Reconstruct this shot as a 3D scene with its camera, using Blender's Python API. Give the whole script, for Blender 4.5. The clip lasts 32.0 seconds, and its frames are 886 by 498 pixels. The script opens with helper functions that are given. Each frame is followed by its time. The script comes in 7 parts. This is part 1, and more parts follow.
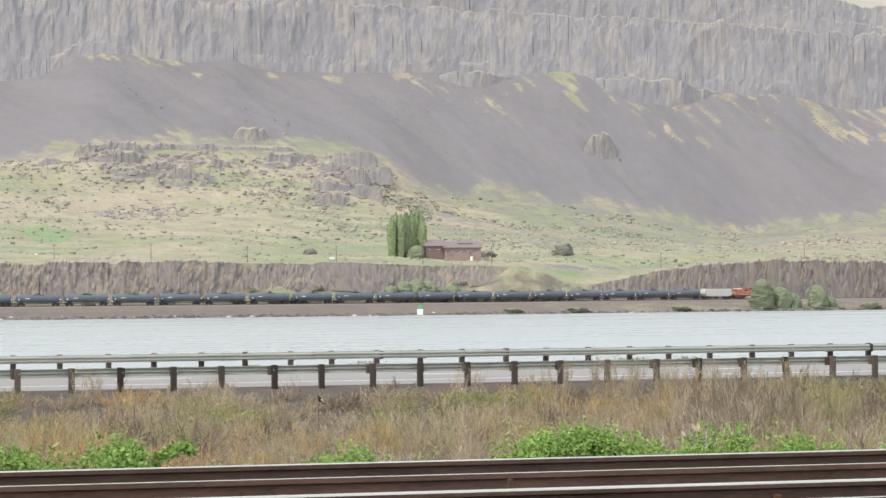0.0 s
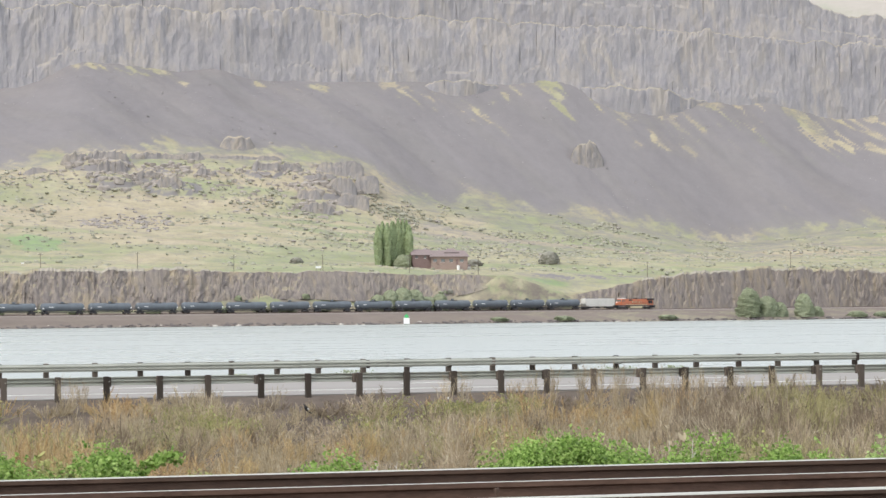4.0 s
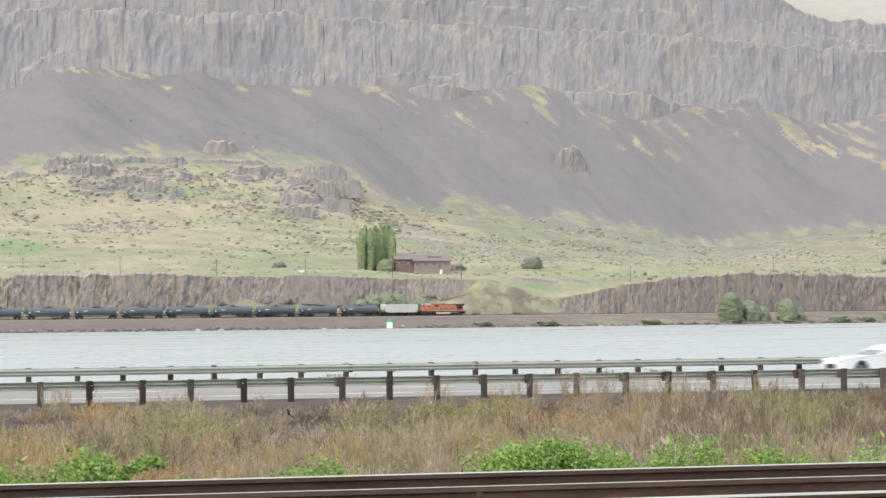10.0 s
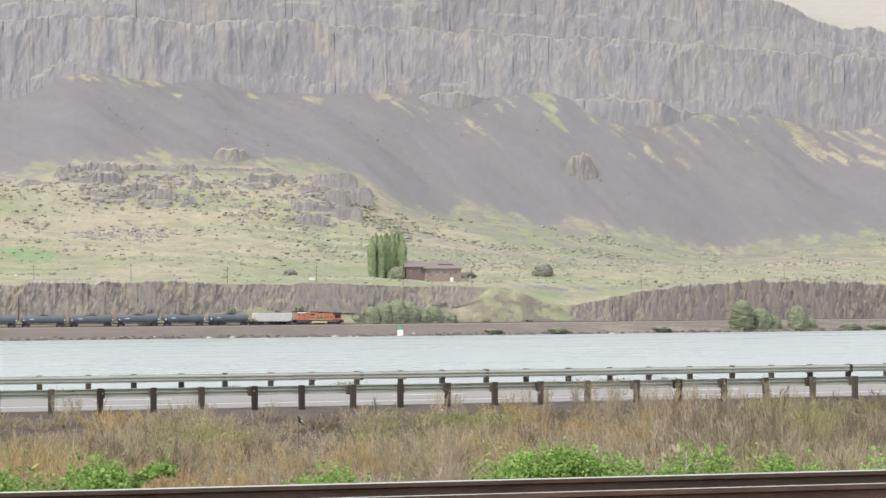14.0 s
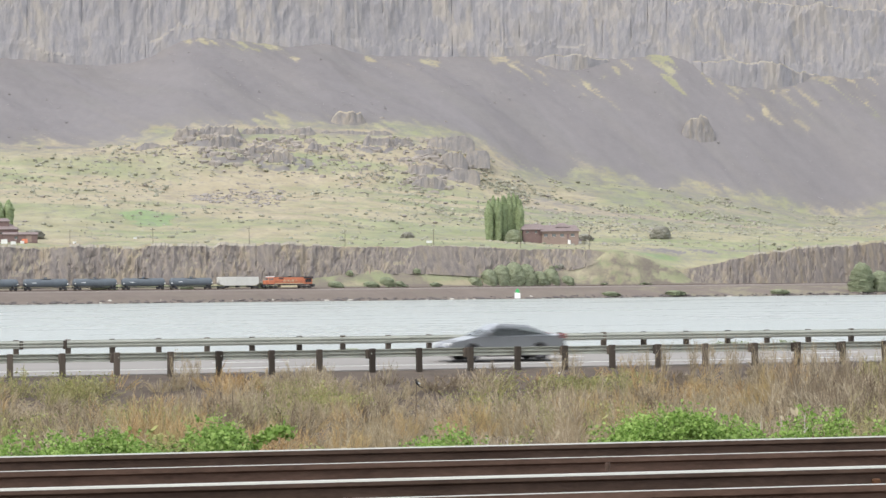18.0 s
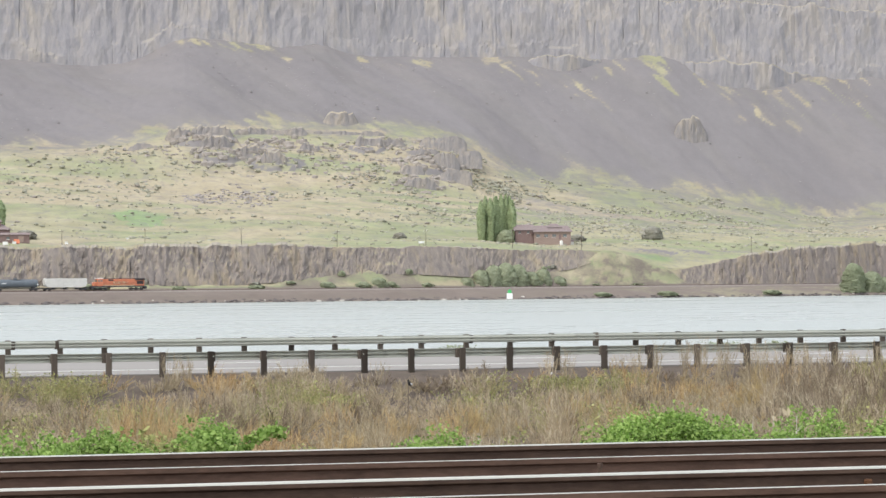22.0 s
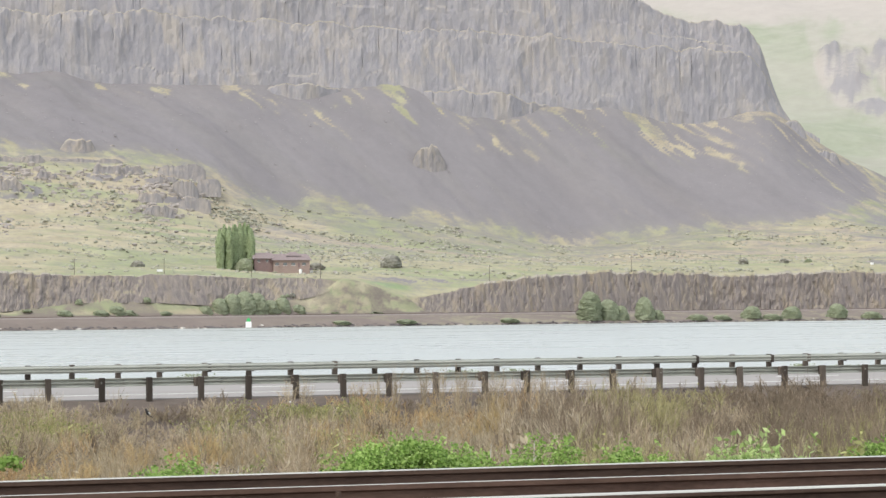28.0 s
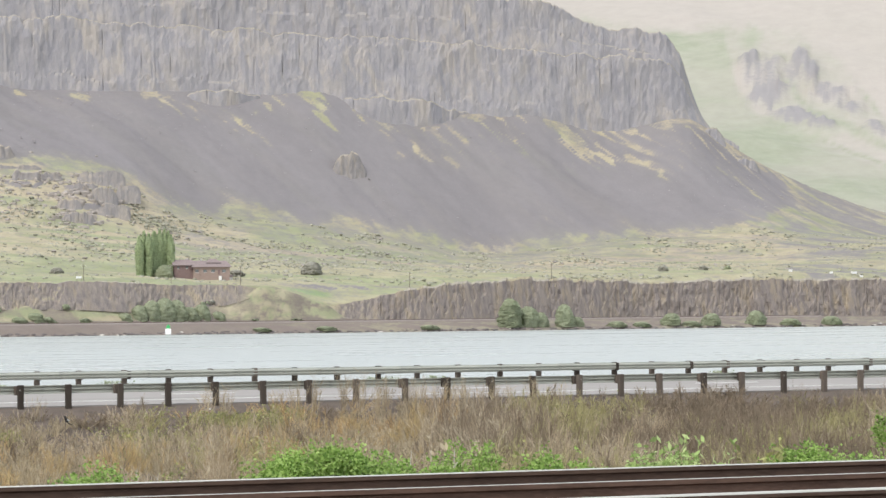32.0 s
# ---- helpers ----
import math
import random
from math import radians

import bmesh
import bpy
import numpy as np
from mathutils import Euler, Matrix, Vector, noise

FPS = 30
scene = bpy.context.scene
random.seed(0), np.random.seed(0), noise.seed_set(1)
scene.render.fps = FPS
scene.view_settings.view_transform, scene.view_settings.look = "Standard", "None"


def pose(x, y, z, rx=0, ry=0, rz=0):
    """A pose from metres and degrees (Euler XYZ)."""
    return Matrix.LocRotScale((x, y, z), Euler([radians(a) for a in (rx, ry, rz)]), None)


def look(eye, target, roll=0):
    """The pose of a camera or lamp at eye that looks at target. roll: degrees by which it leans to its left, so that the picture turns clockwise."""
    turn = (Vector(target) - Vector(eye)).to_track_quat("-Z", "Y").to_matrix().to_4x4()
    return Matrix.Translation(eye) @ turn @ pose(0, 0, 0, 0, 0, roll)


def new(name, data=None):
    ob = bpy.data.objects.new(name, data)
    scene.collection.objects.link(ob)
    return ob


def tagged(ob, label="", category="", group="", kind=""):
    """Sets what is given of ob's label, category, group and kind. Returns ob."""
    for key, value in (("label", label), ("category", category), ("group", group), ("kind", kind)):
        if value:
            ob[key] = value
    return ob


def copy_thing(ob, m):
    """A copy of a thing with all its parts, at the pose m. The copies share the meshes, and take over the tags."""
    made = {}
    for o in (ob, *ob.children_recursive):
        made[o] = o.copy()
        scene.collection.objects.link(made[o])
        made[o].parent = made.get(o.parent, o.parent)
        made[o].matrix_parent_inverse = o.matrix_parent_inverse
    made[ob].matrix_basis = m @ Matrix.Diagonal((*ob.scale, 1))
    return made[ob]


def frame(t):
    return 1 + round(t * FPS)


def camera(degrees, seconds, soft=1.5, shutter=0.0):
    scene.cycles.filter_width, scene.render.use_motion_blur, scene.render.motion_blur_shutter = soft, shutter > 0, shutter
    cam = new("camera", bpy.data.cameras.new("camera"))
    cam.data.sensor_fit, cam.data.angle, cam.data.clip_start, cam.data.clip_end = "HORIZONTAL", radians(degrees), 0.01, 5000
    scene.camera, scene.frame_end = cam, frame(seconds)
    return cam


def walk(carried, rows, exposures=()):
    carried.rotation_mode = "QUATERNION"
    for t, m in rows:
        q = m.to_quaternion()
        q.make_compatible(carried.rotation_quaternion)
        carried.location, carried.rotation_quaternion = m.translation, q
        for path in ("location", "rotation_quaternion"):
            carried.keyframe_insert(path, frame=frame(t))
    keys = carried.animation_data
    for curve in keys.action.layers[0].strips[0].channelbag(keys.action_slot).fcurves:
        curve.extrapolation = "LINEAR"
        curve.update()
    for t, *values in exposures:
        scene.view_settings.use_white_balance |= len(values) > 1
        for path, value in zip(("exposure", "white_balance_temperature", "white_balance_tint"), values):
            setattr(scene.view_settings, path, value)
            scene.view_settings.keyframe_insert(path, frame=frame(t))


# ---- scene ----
# World: x runs along the highway, y across it towards the river, z = 0 is the river's surface.
EYE = (0.0, 0.0, 10.5)
cam = camera(17.82, 32.0, soft=1.5, shutter=0.3)
# seconds, yaw, pitch, lean of the tripod head
ROWS = [
    (0.0, -19.498, 0.797, 0.403),
    (0.5, -19.624, 0.823, 0.392),
    (1.0, -19.626, 0.877, 0.399),
    (1.5, -19.557, 0.899, 0.403),
    (2.0, -19.522, 0.894, 0.394),
    (2.5, -19.560, 0.917, 0.404),
    (3.0, -19.636, 0.920, 0.409),
    (3.5, -19.712, 0.953, 0.404),
    (5.5, -19.943, 1.019, 0.399),
    (6.0, -20.018, 1.047, 0.393),
    (6.5, -20.036, 1.059, 0.387),
    (7.0, -20.086, 1.052, 0.403),
    (7.5, -20.094, 1.044, 0.398),
    (8.0, -20.119, 1.079, 0.403),
    (8.5, -20.105, 1.031, 0.405),
    (9.0, -20.096, 1.046, 0.393),
    (9.5, -20.090, 1.046, 0.398),
    (10.0, -20.117, 1.062, 0.402),
    (10.5, -20.131, 1.081, 0.406),
    (11.0, -20.094, 1.144, 0.405),
    (11.5, -20.042, 1.182, 0.403),
    (12.0, -20.024, 1.180, 0.408),
    (12.5, -20.010, 1.177, 0.409),
    (13.0, -20.027, 1.165, 0.405),
    (13.5, -20.004, 1.165, 0.401),
    (15.5, -18.748, 1.540, 0.417),
    (16.0, -18.126, 1.490, 0.417),
    (16.5, -17.917, 1.076, 0.415),
    (17.0, -17.779, 0.832, 0.408),
    (17.5, -17.634, 0.565, 0.410),
    (18.0, -17.523, 0.480, 0.413),
    (18.5, -17.493, 0.467, 0.412),
    (19.0, -17.500, 0.447, 0.405),
    (19.5, -17.530, 0.443, 0.410),
    (20.0, -17.561, 0.458, 0.414),
    (20.5, -17.585, 0.447, 0.406),
    (21.0, -17.601, 0.444, 0.411),
    (21.5, -17.628, 0.460, 0.399),
    (22.0, -17.682, 0.489, 0.395),
    (22.5, -17.734, 0.510, 0.393),
    (23.0, -17.789, 0.543, 0.398),
    (23.5, -17.858, 0.605, 0.403),
    (24.0, -17.919, 0.670, 0.399),
    (24.5, -17.994, 0.690, 0.405),
    (25.0, -18.154, 0.688, 0.402),
    (25.5, -19.066, 0.742, 0.382),
    (26.0, -20.737, 0.827, 0.402),
    (26.5, -21.917, 0.935, 0.403),
    (28.5, -23.057, 1.009, 0.397),
    (29.0, -23.230, 0.995, 0.385),
    (29.5, -23.444, 1.044, 0.387),
    (30.0, -23.628, 1.149, 0.382),
    (30.5, -24.031, 1.093, 0.387),
    (31.0, -24.352, 1.109, 0.383),
    (31.5, -24.519, 1.124, 0.392),
    (32.0, -24.586, 1.157, 0.401),
]
walk(cam, [(t, pose(*EYE, 90 + pitch, lean, yaw)) for t, yaw, pitch, lean in ROWS], [(0.0, 0.42), (32.0, 0.42)])

# ---- sky and sun: bright haze under thin cloud ----
SUN_HEIGHT, SUN_FROM = 46.0, -118.0
world = bpy.data.worlds.new("hazy_sky")
scene.world = world
world.use_nodes = True
_n = world.node_tree.nodes
_sky = _n.new("ShaderNodeTexSky")
_sky.sky_type = "NISHITA"
_sky.sun_disc = False
_sky.sun_elevation, _sky.sun_rotation = radians(SUN_HEIGHT), radians(SUN_FROM)
_sky.air_density, _sky.dust_density, _sky.ozone_density = 1.0, 3.0, 1.0
_veil = _n.new("ShaderNodeMix")
_veil.data_type = "RGBA"
_veil.inputs[0].default_value = 0.62
_veil.inputs[7].default_value = (9.7, 10.0, 10.5, 1)
_n["Background"].inputs[1].default_value = 0.13
world.node_tree.links.new(_sky.outputs[0], _veil.inputs[6])
world.node_tree.links.new(_veil.outputs[2], _n["Background"].inputs[0])
sun = new("sun", bpy.data.lights.new("sun", "SUN"))
sun.data.energy, sun.data.angle, sun.data.color = 1.25, radians(20), (1.0, 0.95, 0.88)
_a = radians(SUN_FROM)
sun.matrix_world = look((math.sin(_a) * 100, math.cos(_a) * 100, 100 * math.tan(radians(SUN_HEIGHT))), (0, 0, 0))


# ---- materials ----
def shader(name, rough=0.9, metal=0.0, spec=0.3):
    m = bpy.data.materials.new(name)
    m.use_nodes = True
    b = m.node_tree.nodes["Principled BSDF"]
    b.inputs["Roughness"].default_value, b.inputs["Metallic"].default_value = rough, metal
    b.inputs["Specular IOR Level"].default_value = spec
    return m, m.node_tree.nodes, m.node_tree.links, b


def noise_tex(nodes, links, scale, detail=4, stretch=(1, 1, 1), coords="Object", rough=0.6):
    c, mp, n = nodes.new("ShaderNodeTexCoord"), nodes.new("ShaderNodeMapping"), nodes.new("ShaderNodeTexNoise")
    mp.inputs["Scale"].default_value = stretch
    n.inputs["Scale"].default_value, n.inputs["Detail"].default_value, n.inputs["Roughness"].default_value = scale, detail, rough
    links.new(c.outputs[coords], mp.inputs[0])
    links.new(mp.outputs[0], n.inputs[0])
    return n.outputs[0]


def ramp(nodes, links, fac, stops):
    r = nodes.new("ShaderNodeValToRGB")
    e = r.color_ramp.elements
    while len(e) < len(stops):
        e.new(0.5)
    for k, (p, col) in enumerate(stops):
        e[k].position, e[k].color = p, (*col, 1)
    links.new(fac, r.inputs[0])
    return r.outputs[0]


def mix(nodes, links, fac, a, b, mode="MIX"):
    m = nodes.new("ShaderNodeMix")
    m.data_type, m.blend_type = "RGBA", mode
    for sock, val in ((m.inputs[0], fac), (m.inputs[6], a), (m.inputs[7], b)):
        if isinstance(val, (int, float)):
            sock.default_value = val
        elif isinstance(val, tuple):
            sock.default_value = (*val, 1)
        else:
            links.new(val, sock)
    return m.outputs[2]


def bump(nodes, links, bsdf, height, strength, dist):
    b = nodes.new("ShaderNodeBump")
    b.inputs["Strength"].default_value, b.inputs["Distance"].default_value = strength, dist
    links.new(height, b.inputs["Height"])
    links.new(b.outputs[0], bsdf.inputs["Normal"])


def plain(name, col, rough=0.6, metal=0.0, spec=0.4, vary=0.25, scale=6.0, bumps=0.0, stretch=(1, 1, 1), objects=0.0):
    """A surface of one stuff: two scales of mottling, fine relief, and a shift from piece to piece."""
    m, n, l, b = shader(name, rough, metal, spec)
    lo, hi = tuple(c * (1 - vary) for c in col), tuple(min(1, c * (1 + vary)) for c in col)
    big = noise_tex(n, l, scale, 3, stretch)
    fine = noise_tex(n, l, scale * 9, 3, stretch)
    c = ramp(n, l, big, [(0.3, lo), (0.7, hi)])
    c = mix(n, l, 0.35, c, ramp(n, l, fine, [(0.35, lo), (0.65, hi)]))
    if objects:
        info = n.new("ShaderNodeObjectInfo")
        c = mix(n, l, objects, c, ramp(n, l, info.outputs["Random"], [(0.0, tuple(x * 0.35 for x in col)), (1.0, tuple(min(1, x * 1.6) for x in col))]))
    l.new(c, b.inputs["Base Color"])
    if bumps:
        bump(n, l, b, fine, bumps, 0.01)
    return m


def foliage(name, dark, mid, light, rough=0.7, patch=None, thin=0.3):
    """Leaves or stems that vary from piece to piece and from patch to patch; thin: the share of light that comes through."""
    m, n, l, b = shader(name, rough, 0, 0.25)
    geo = n.new("ShaderNodeNewGeometry")
    c = ramp(n, l, geo.outputs["Random Per Island"], [(0.0, dark), (0.5, mid), (1.0, light)])
    if patch:
        c = mix(n, l, ramp(n, l, noise_tex(n, l, 0.45, 3), [(0.42, (0, 0, 0)), (0.58, (0.75,) * 3)]), c, patch)
    shade = ramp(n, l, noise_tex(n, l, 1.3, 2), [(0.32, (0.74,) * 3), (0.68, (1.1,) * 3)])
    c = mix(n, l, 1.0, c, shade, "MULTIPLY")
    l.new(c, b.inputs["Base Color"])
    if thin:
        tr, mx = n.new("ShaderNodeBsdfTranslucent"), n.new("ShaderNodeMixShader")
        mx.inputs[0].default_value = thin
        l.new(c, tr.inputs[0])
        l.new(b.outputs[0], mx.inputs[1])
        l.new(tr.outputs[0], mx.inputs[2])
        l.new(mx.outputs[0], n["Material Output"].inputs[0])
    return m


def rock_face(name, dark, mid, light, warm, cap, column, tall, relief=0.3):
    """Weathered basalt: columns streaked down the face, ochre weathering in runs, dry grass on whatever lies flat."""
    m, n, l, b = shader(name, 0.95, 0, 0.1)
    streak = noise_tex(n, l, 1.0, 5, (column, column, column * tall), rough=0.62)
    panel = noise_tex(n, l, 1.0, 3, (column * 0.13, column * 0.13, column * 0.09))
    runs = noise_tex(n, l, 1.0, 4, (column * 0.6, column * 0.6, column * 0.07))
    grain = noise_tex(n, l, column * 3, 5, rough=0.7)
    c = ramp(n, l, streak, [(0.34, dark), (0.5, mid), (0.66, light)])
    share = mix(n, l, 1.0, ramp(n, l, panel, [(0.40, (0.12,) * 3), (0.62, (1,) * 3)]), ramp(n, l, runs, [(0.44, (0,) * 3), (0.60, (0.85,) * 3)]), "MULTIPLY")
    c = mix(n, l, share, c, warm)
    c = mix(n, l, ramp(n, l, streak, [(0.26, (0.7,) * 3), (0.40, (0, 0, 0))]), c, dark)
    c = mix(n, l, 0.22, c, ramp(n, l, grain, [(0.35, dark), (0.65, light)]))
    geo, sep = n.new("ShaderNodeNewGeometry"), n.new("ShaderNodeSeparateXYZ")
    l.new(geo.outputs["Normal"], sep.inputs[0])
    c = mix(n, l, ramp(n, l, sep.outputs[2], [(0.55, (0,) * 3), (0.85, (0.75,) * 3)]), c, cap)
    l.new(c, b.inputs["Base Color"])
    bump(n, l, b, streak, relief, 0.8)
    return m


def ground_cover(name, talus_low, talus_high, greens=None, drys=None, lush=1.0, fleck=1.0):
    """Grass, dry grass and bare talus, shared out by the mesh's own cover values; fleck: how much rubble shows in the grass."""
    m, n, l, b = shader(name, 1.0, 0, 0.05)
    att = n.new("ShaderNodeAttribute")
    att.attribute_name = "cover"
    sep = n.new("ShaderNodeSeparateColor")
    l.new(att.outputs["Color"], sep.inputs[0])
    n1, n2, n3 = noise_tex(n, l, 0.012, 5), noise_tex(n, l, 0.07, 5), noise_tex(n, l, 0.35, 4)
    g0, g1 = greens or (GREEN_LOW, GREEN_HIGH)
    d0, d1 = drys or (DRY_LOW, DRY_HIGH)
    green = ramp(n, l, n2, [(0.3, g0), (0.7, g1)])
    dry = ramp(n, l, n2, [(0.3, d0), (0.7, d1)])
    grit = noise_tex(n, l, 0.10, 8, rough=0.8)
    tone = ramp(n, l, att.outputs["Alpha"], [(0.3, tuple(c * 0.88 for c in talus_low)), (0.5, tuple((c + d) / 2 for c, d in zip(talus_low, talus_high))), (0.75, tuple(c * 1.1 for c in talus_high))])
    talus = mix(n, l, 0.45, tone, ramp(n, l, grit, [(0.3, talus_low), (0.7, talus_high)]))
    g = mix(n, l, ramp(n, l, n1, [(0.38, (0, 0, 0)), (0.6, (1, 1, 1))]), dry, green)
    g = mix(n, l, sep.outputs[1], g, green)
    g = mix(n, l, ramp(n, l, sep.outputs[1], [(0.78, (0, 0, 0)), (1.0, (lush,) * 3)]), g, ramp(n, l, n2, [(0.3, (0.215, 0.285, 0.145)), (0.7, (0.275, 0.35, 0.19))]))
    g = mix(n, l, sep.outputs[2], g, dry)
    n4 = noise_tex(n, l, 0.14, 6, (1, 1, 2), rough=0.75)
    g = mix(n, l, ramp(n, l, n4, [(0.50, (0, 0, 0)), (0.66, (0.55 * fleck,) * 3)]), g, talus)
    g = mix(n, l, ramp(n, l, n3, [(0.55, (0, 0, 0)), (0.75, (0.6 * fleck,) * 3)]), g, talus)
    edge = n.new("ShaderNodeMath")
    edge.operation = "MULTIPLY_ADD"
    edge.inputs[1].default_value = 0.9
    l.new(n4, edge.inputs[0])
    l.new(sep.outputs[0], edge.inputs[2])
    share = mix(n, l, 0.75, sep.outputs[0], ramp(n, l, edge.outputs[0], [(0.66, (0, 0, 0)), (1.08, (1, 1, 1))]))
    c = mix(n, l, share, g, talus)
    l.new(c, b.inputs["Base Color"])
    bump(n, l, b, n3, 0.4 * fleck, 0.5)
    return m


GREEN_LOW, GREEN_HIGH = (0.24, 0.26, 0.155), (0.318, 0.34, 0.205)
DRY_LOW, DRY_HIGH = (0.345, 0.302, 0.21), (0.44, 0.388, 0.28)
TALUS_LOW, TALUS_HIGH = (0.188, 0.177, 0.18), (0.248, 0.234, 0.236)
M_GROUND = ground_cover("hillside_cover", TALUS_LOW, TALUS_HIGH)
# Cliff stone paled and low in contrast: distance haze lies in its base colours.
M_CLIFF = rock_face("haze_paled_basalt", (0.243, 0.237, 0.253), (0.280, 0.271, 0.280), (0.318, 0.304, 0.302), (0.385, 0.347, 0.30), (0.355, 0.325, 0.268), 0.24, 0.12, 0.2)
M_LOWCLIFF = rock_face("bank_basalt", (0.175, 0.155, 0.15), (0.24, 0.212, 0.196), (0.315, 0.275, 0.24), (0.36, 0.30, 0.21), (0.34, 0.31, 0.20), 0.55, 0.16, 0.9)
# Paler, greyer copy of the hillside cover, haze tinted into its base colours.
M_FARHILL = ground_cover("haze_paled_hill_cover", (0.255, 0.247, 0.252), (0.315, 0.302, 0.298), ((0.268, 0.295, 0.215), (0.325, 0.35, 0.262)), ((0.392, 0.363, 0.325), (0.422, 0.390, 0.352)), 0.0, 0.2)
M_KNOLL = rock_face("knoll_basalt", (0.222, 0.21, 0.208), (0.248, 0.233, 0.227), (0.275, 0.257, 0.245), (0.34, 0.30, 0.245), (0.42, 0.365, 0.265), 0.4, 0.3)
M_LEDGE = plain("ledge_grass", (0.325, 0.30, 0.25), 1.0, 0, 0.1, 0.2, 0.08)
M_BANK = ground_cover("bank_cover", (0.16, 0.135, 0.12), (0.24, 0.205, 0.18))
M_BALLAST = plain("ballast", (0.25, 0.22, 0.20), 1.0, 0, 0.1, 0.35, 3.0, 0.6)
M_SOIL = plain("roadside_soil", (0.118, 0.096, 0.079), 1.0, 0, 0.1, 0.35, 0.8, 0.5)
M_ASPHALT = plain("worn_concrete_road", (0.285, 0.270, 0.252), 0.9, 0, 0.2, 0.12, 0.5, 0.2, (0.1, 1, 1))
M_PAINT = plain("road_paint", (0.75, 0.75, 0.72), 0.8, 0, 0.2, 0.1, 4)
M_ZINC = plain("galvanised_steel", (0.36, 0.37, 0.325), 0.55, 0.25, 0.4, 0.15, 2.0, 0.1, (0.2, 1, 1))
M_POST = plain("weathered_post_timber", (0.092, 0.077, 0.064), 0.95, 0, 0.15, 0.4, 6, 0.5, (1, 1, 0.2), objects=0.9)
M_RAILSIDE = plain("rusted_rail_steel", (0.088, 0.057, 0.042), 0.85, 0.1, 0.3, 0.35, 5, 0.4, (0.3, 1, 1))
M_RUSTRAIL = plain("orange_rusted_rail_steel", (0.12, 0.076, 0.057), 0.9, 0.05, 0.2, 0.35, 5, 0.4, (0.3, 1, 1))
M_RAILTOP = plain("polished_rail_steel", (0.60, 0.585, 0.51), 0.38, 0.85, 0.5, 0.08, 3, 0, (0.1, 1, 1))
M_TIE = plain("creosoted_tie", (0.09, 0.07, 0.055), 0.95, 0, 0.2, 0.3, 4, 0.4, (0.4, 3, 3))


def water_surface():
    m, n, l, b = shader("river_water", 0.3, 0, 0.5)
    b.inputs["IOR"].default_value = 1.33
    b.inputs["Base Color"].default_value = (0.37, 0.40, 0.375, 1)
    w1 = noise_tex(n, l, 0.45, 5, (0.6, 1.0, 1))
    w2 = noise_tex(n, l, 0.03, 3, (0.35, 1.0, 1))
    h = mix(n, l, 0.5, w1, w2)
    bump(n, l, b, h, 1.0, 1.3)
    l.new(ramp(n, l, mix(n, l, 0.6, w1, w2), [(0.38, (0.23,) * 3), (0.62, (0.38,) * 3)]), b.inputs["Roughness"])
    return m


M_WATER = water_surface()


# ---- mesh helpers ----
def link_mesh(name, verts, faces, material, parent=None, label="", smooth=False):
    me = bpy.data.meshes.new(name)
    me.from_pydata(verts, [], faces)
    me.update()
    for mt in (material if isinstance(material, (list, tuple)) else [material]):
        me.materials.append(mt)
    if smooth:
        me.polygons.foreach_set("use_smooth", [True] * len(me.polygons))
    ob = new(name, me)
    if parent:
        ob.parent = parent
    if label:
        ob["label"] = label
    return ob


def part(name, bm, material, parent=None, label="", smooth=False):
    me = bpy.data.meshes.new(name)
    bm.to_mesh(me)
    bm.free()
    for mt in (material if isinstance(material, (list, tuple)) else [material]):
        me.materials.append(mt)
    if smooth:
        me.polygons.foreach_set("use_smooth", [True] * len(me.polygons))
    ob = new(name, me)
    if parent:
        ob.parent = parent
    if label:
        ob["label"] = label
    return ob


def add_box(bm, x0, x1, y0, y1, z0, z1, bevel=0.0):
    r = bmesh.ops.create_cube(bm, size=1, matrix=Matrix.Translation(((x0 + x1) / 2, (y0 + y1) / 2, (z0 + z1) / 2)) @ Matrix.Diagonal((x1 - x0, y1 - y0, z1 - z0, 1)))
    if bevel:
        bmesh.ops.bevel(bm, geom=list({e for v in r["verts"] for e in v.link_edges}), offset=bevel, segments=1, affect="EDGES")
    return bm


def box(x0, x1, y0, y1, z0, z1, bevel=0.0):
    return add_box(bmesh.new(), x0, x1, y0, y1, z0, z1, bevel)


def extrude_x(profile, x0, x1):
    """A closed (y, z) outline drawn out along x, capped."""
    n = len(profile)
    v = [(x0, y, z) for y, z in profile] + [(x1, y, z) for y, z in profile]
    f = [(k, (k + 1) % n, n + (k + 1) % n, n + k) for k in range(n)]
    return v, f + [tuple(range(n - 1, -1, -1)), tuple(range(n, 2 * n))]


def lattice(seed):
    return np.random.RandomState(seed).rand(256, 256)


LAT = [lattice(k) for k in range(6)]


def vnoise(x, y, k=0):
    """Smooth noise in the plane, 0 to 1."""
    x, y = np.asarray(x, float), np.asarray(y, float)
    i, j = np.floor(x).astype(int), np.floor(y).astype(int)
    fx, fy = x - i, y - j
    fx, fy = fx * fx * (3 - 2 * fx), fy * fy * (3 - 2 * fy)
    g = LAT[k % 6]
    a, b, c, d = g[i % 256, j % 256], g[(i + 1) % 256, j % 256], g[i % 256, (j + 1) % 256], g[(i + 1) % 256, (j + 1) % 256]
    return (a * (1 - fx) + b * fx) * (1 - fy) + (c * (1 - fx) + d * fx) * fy


def fbm(x, y, k=0, octaves=4):
    s, t, a = 0.0, 0.0, 1.0
    for o in range(octaves):
        s, t = s + a * vnoise(x * 2 ** o + 7.3 * o, y * 2 ** o + 3.1 * o, k + o), t + a
        a *= 0.5
    return s / t


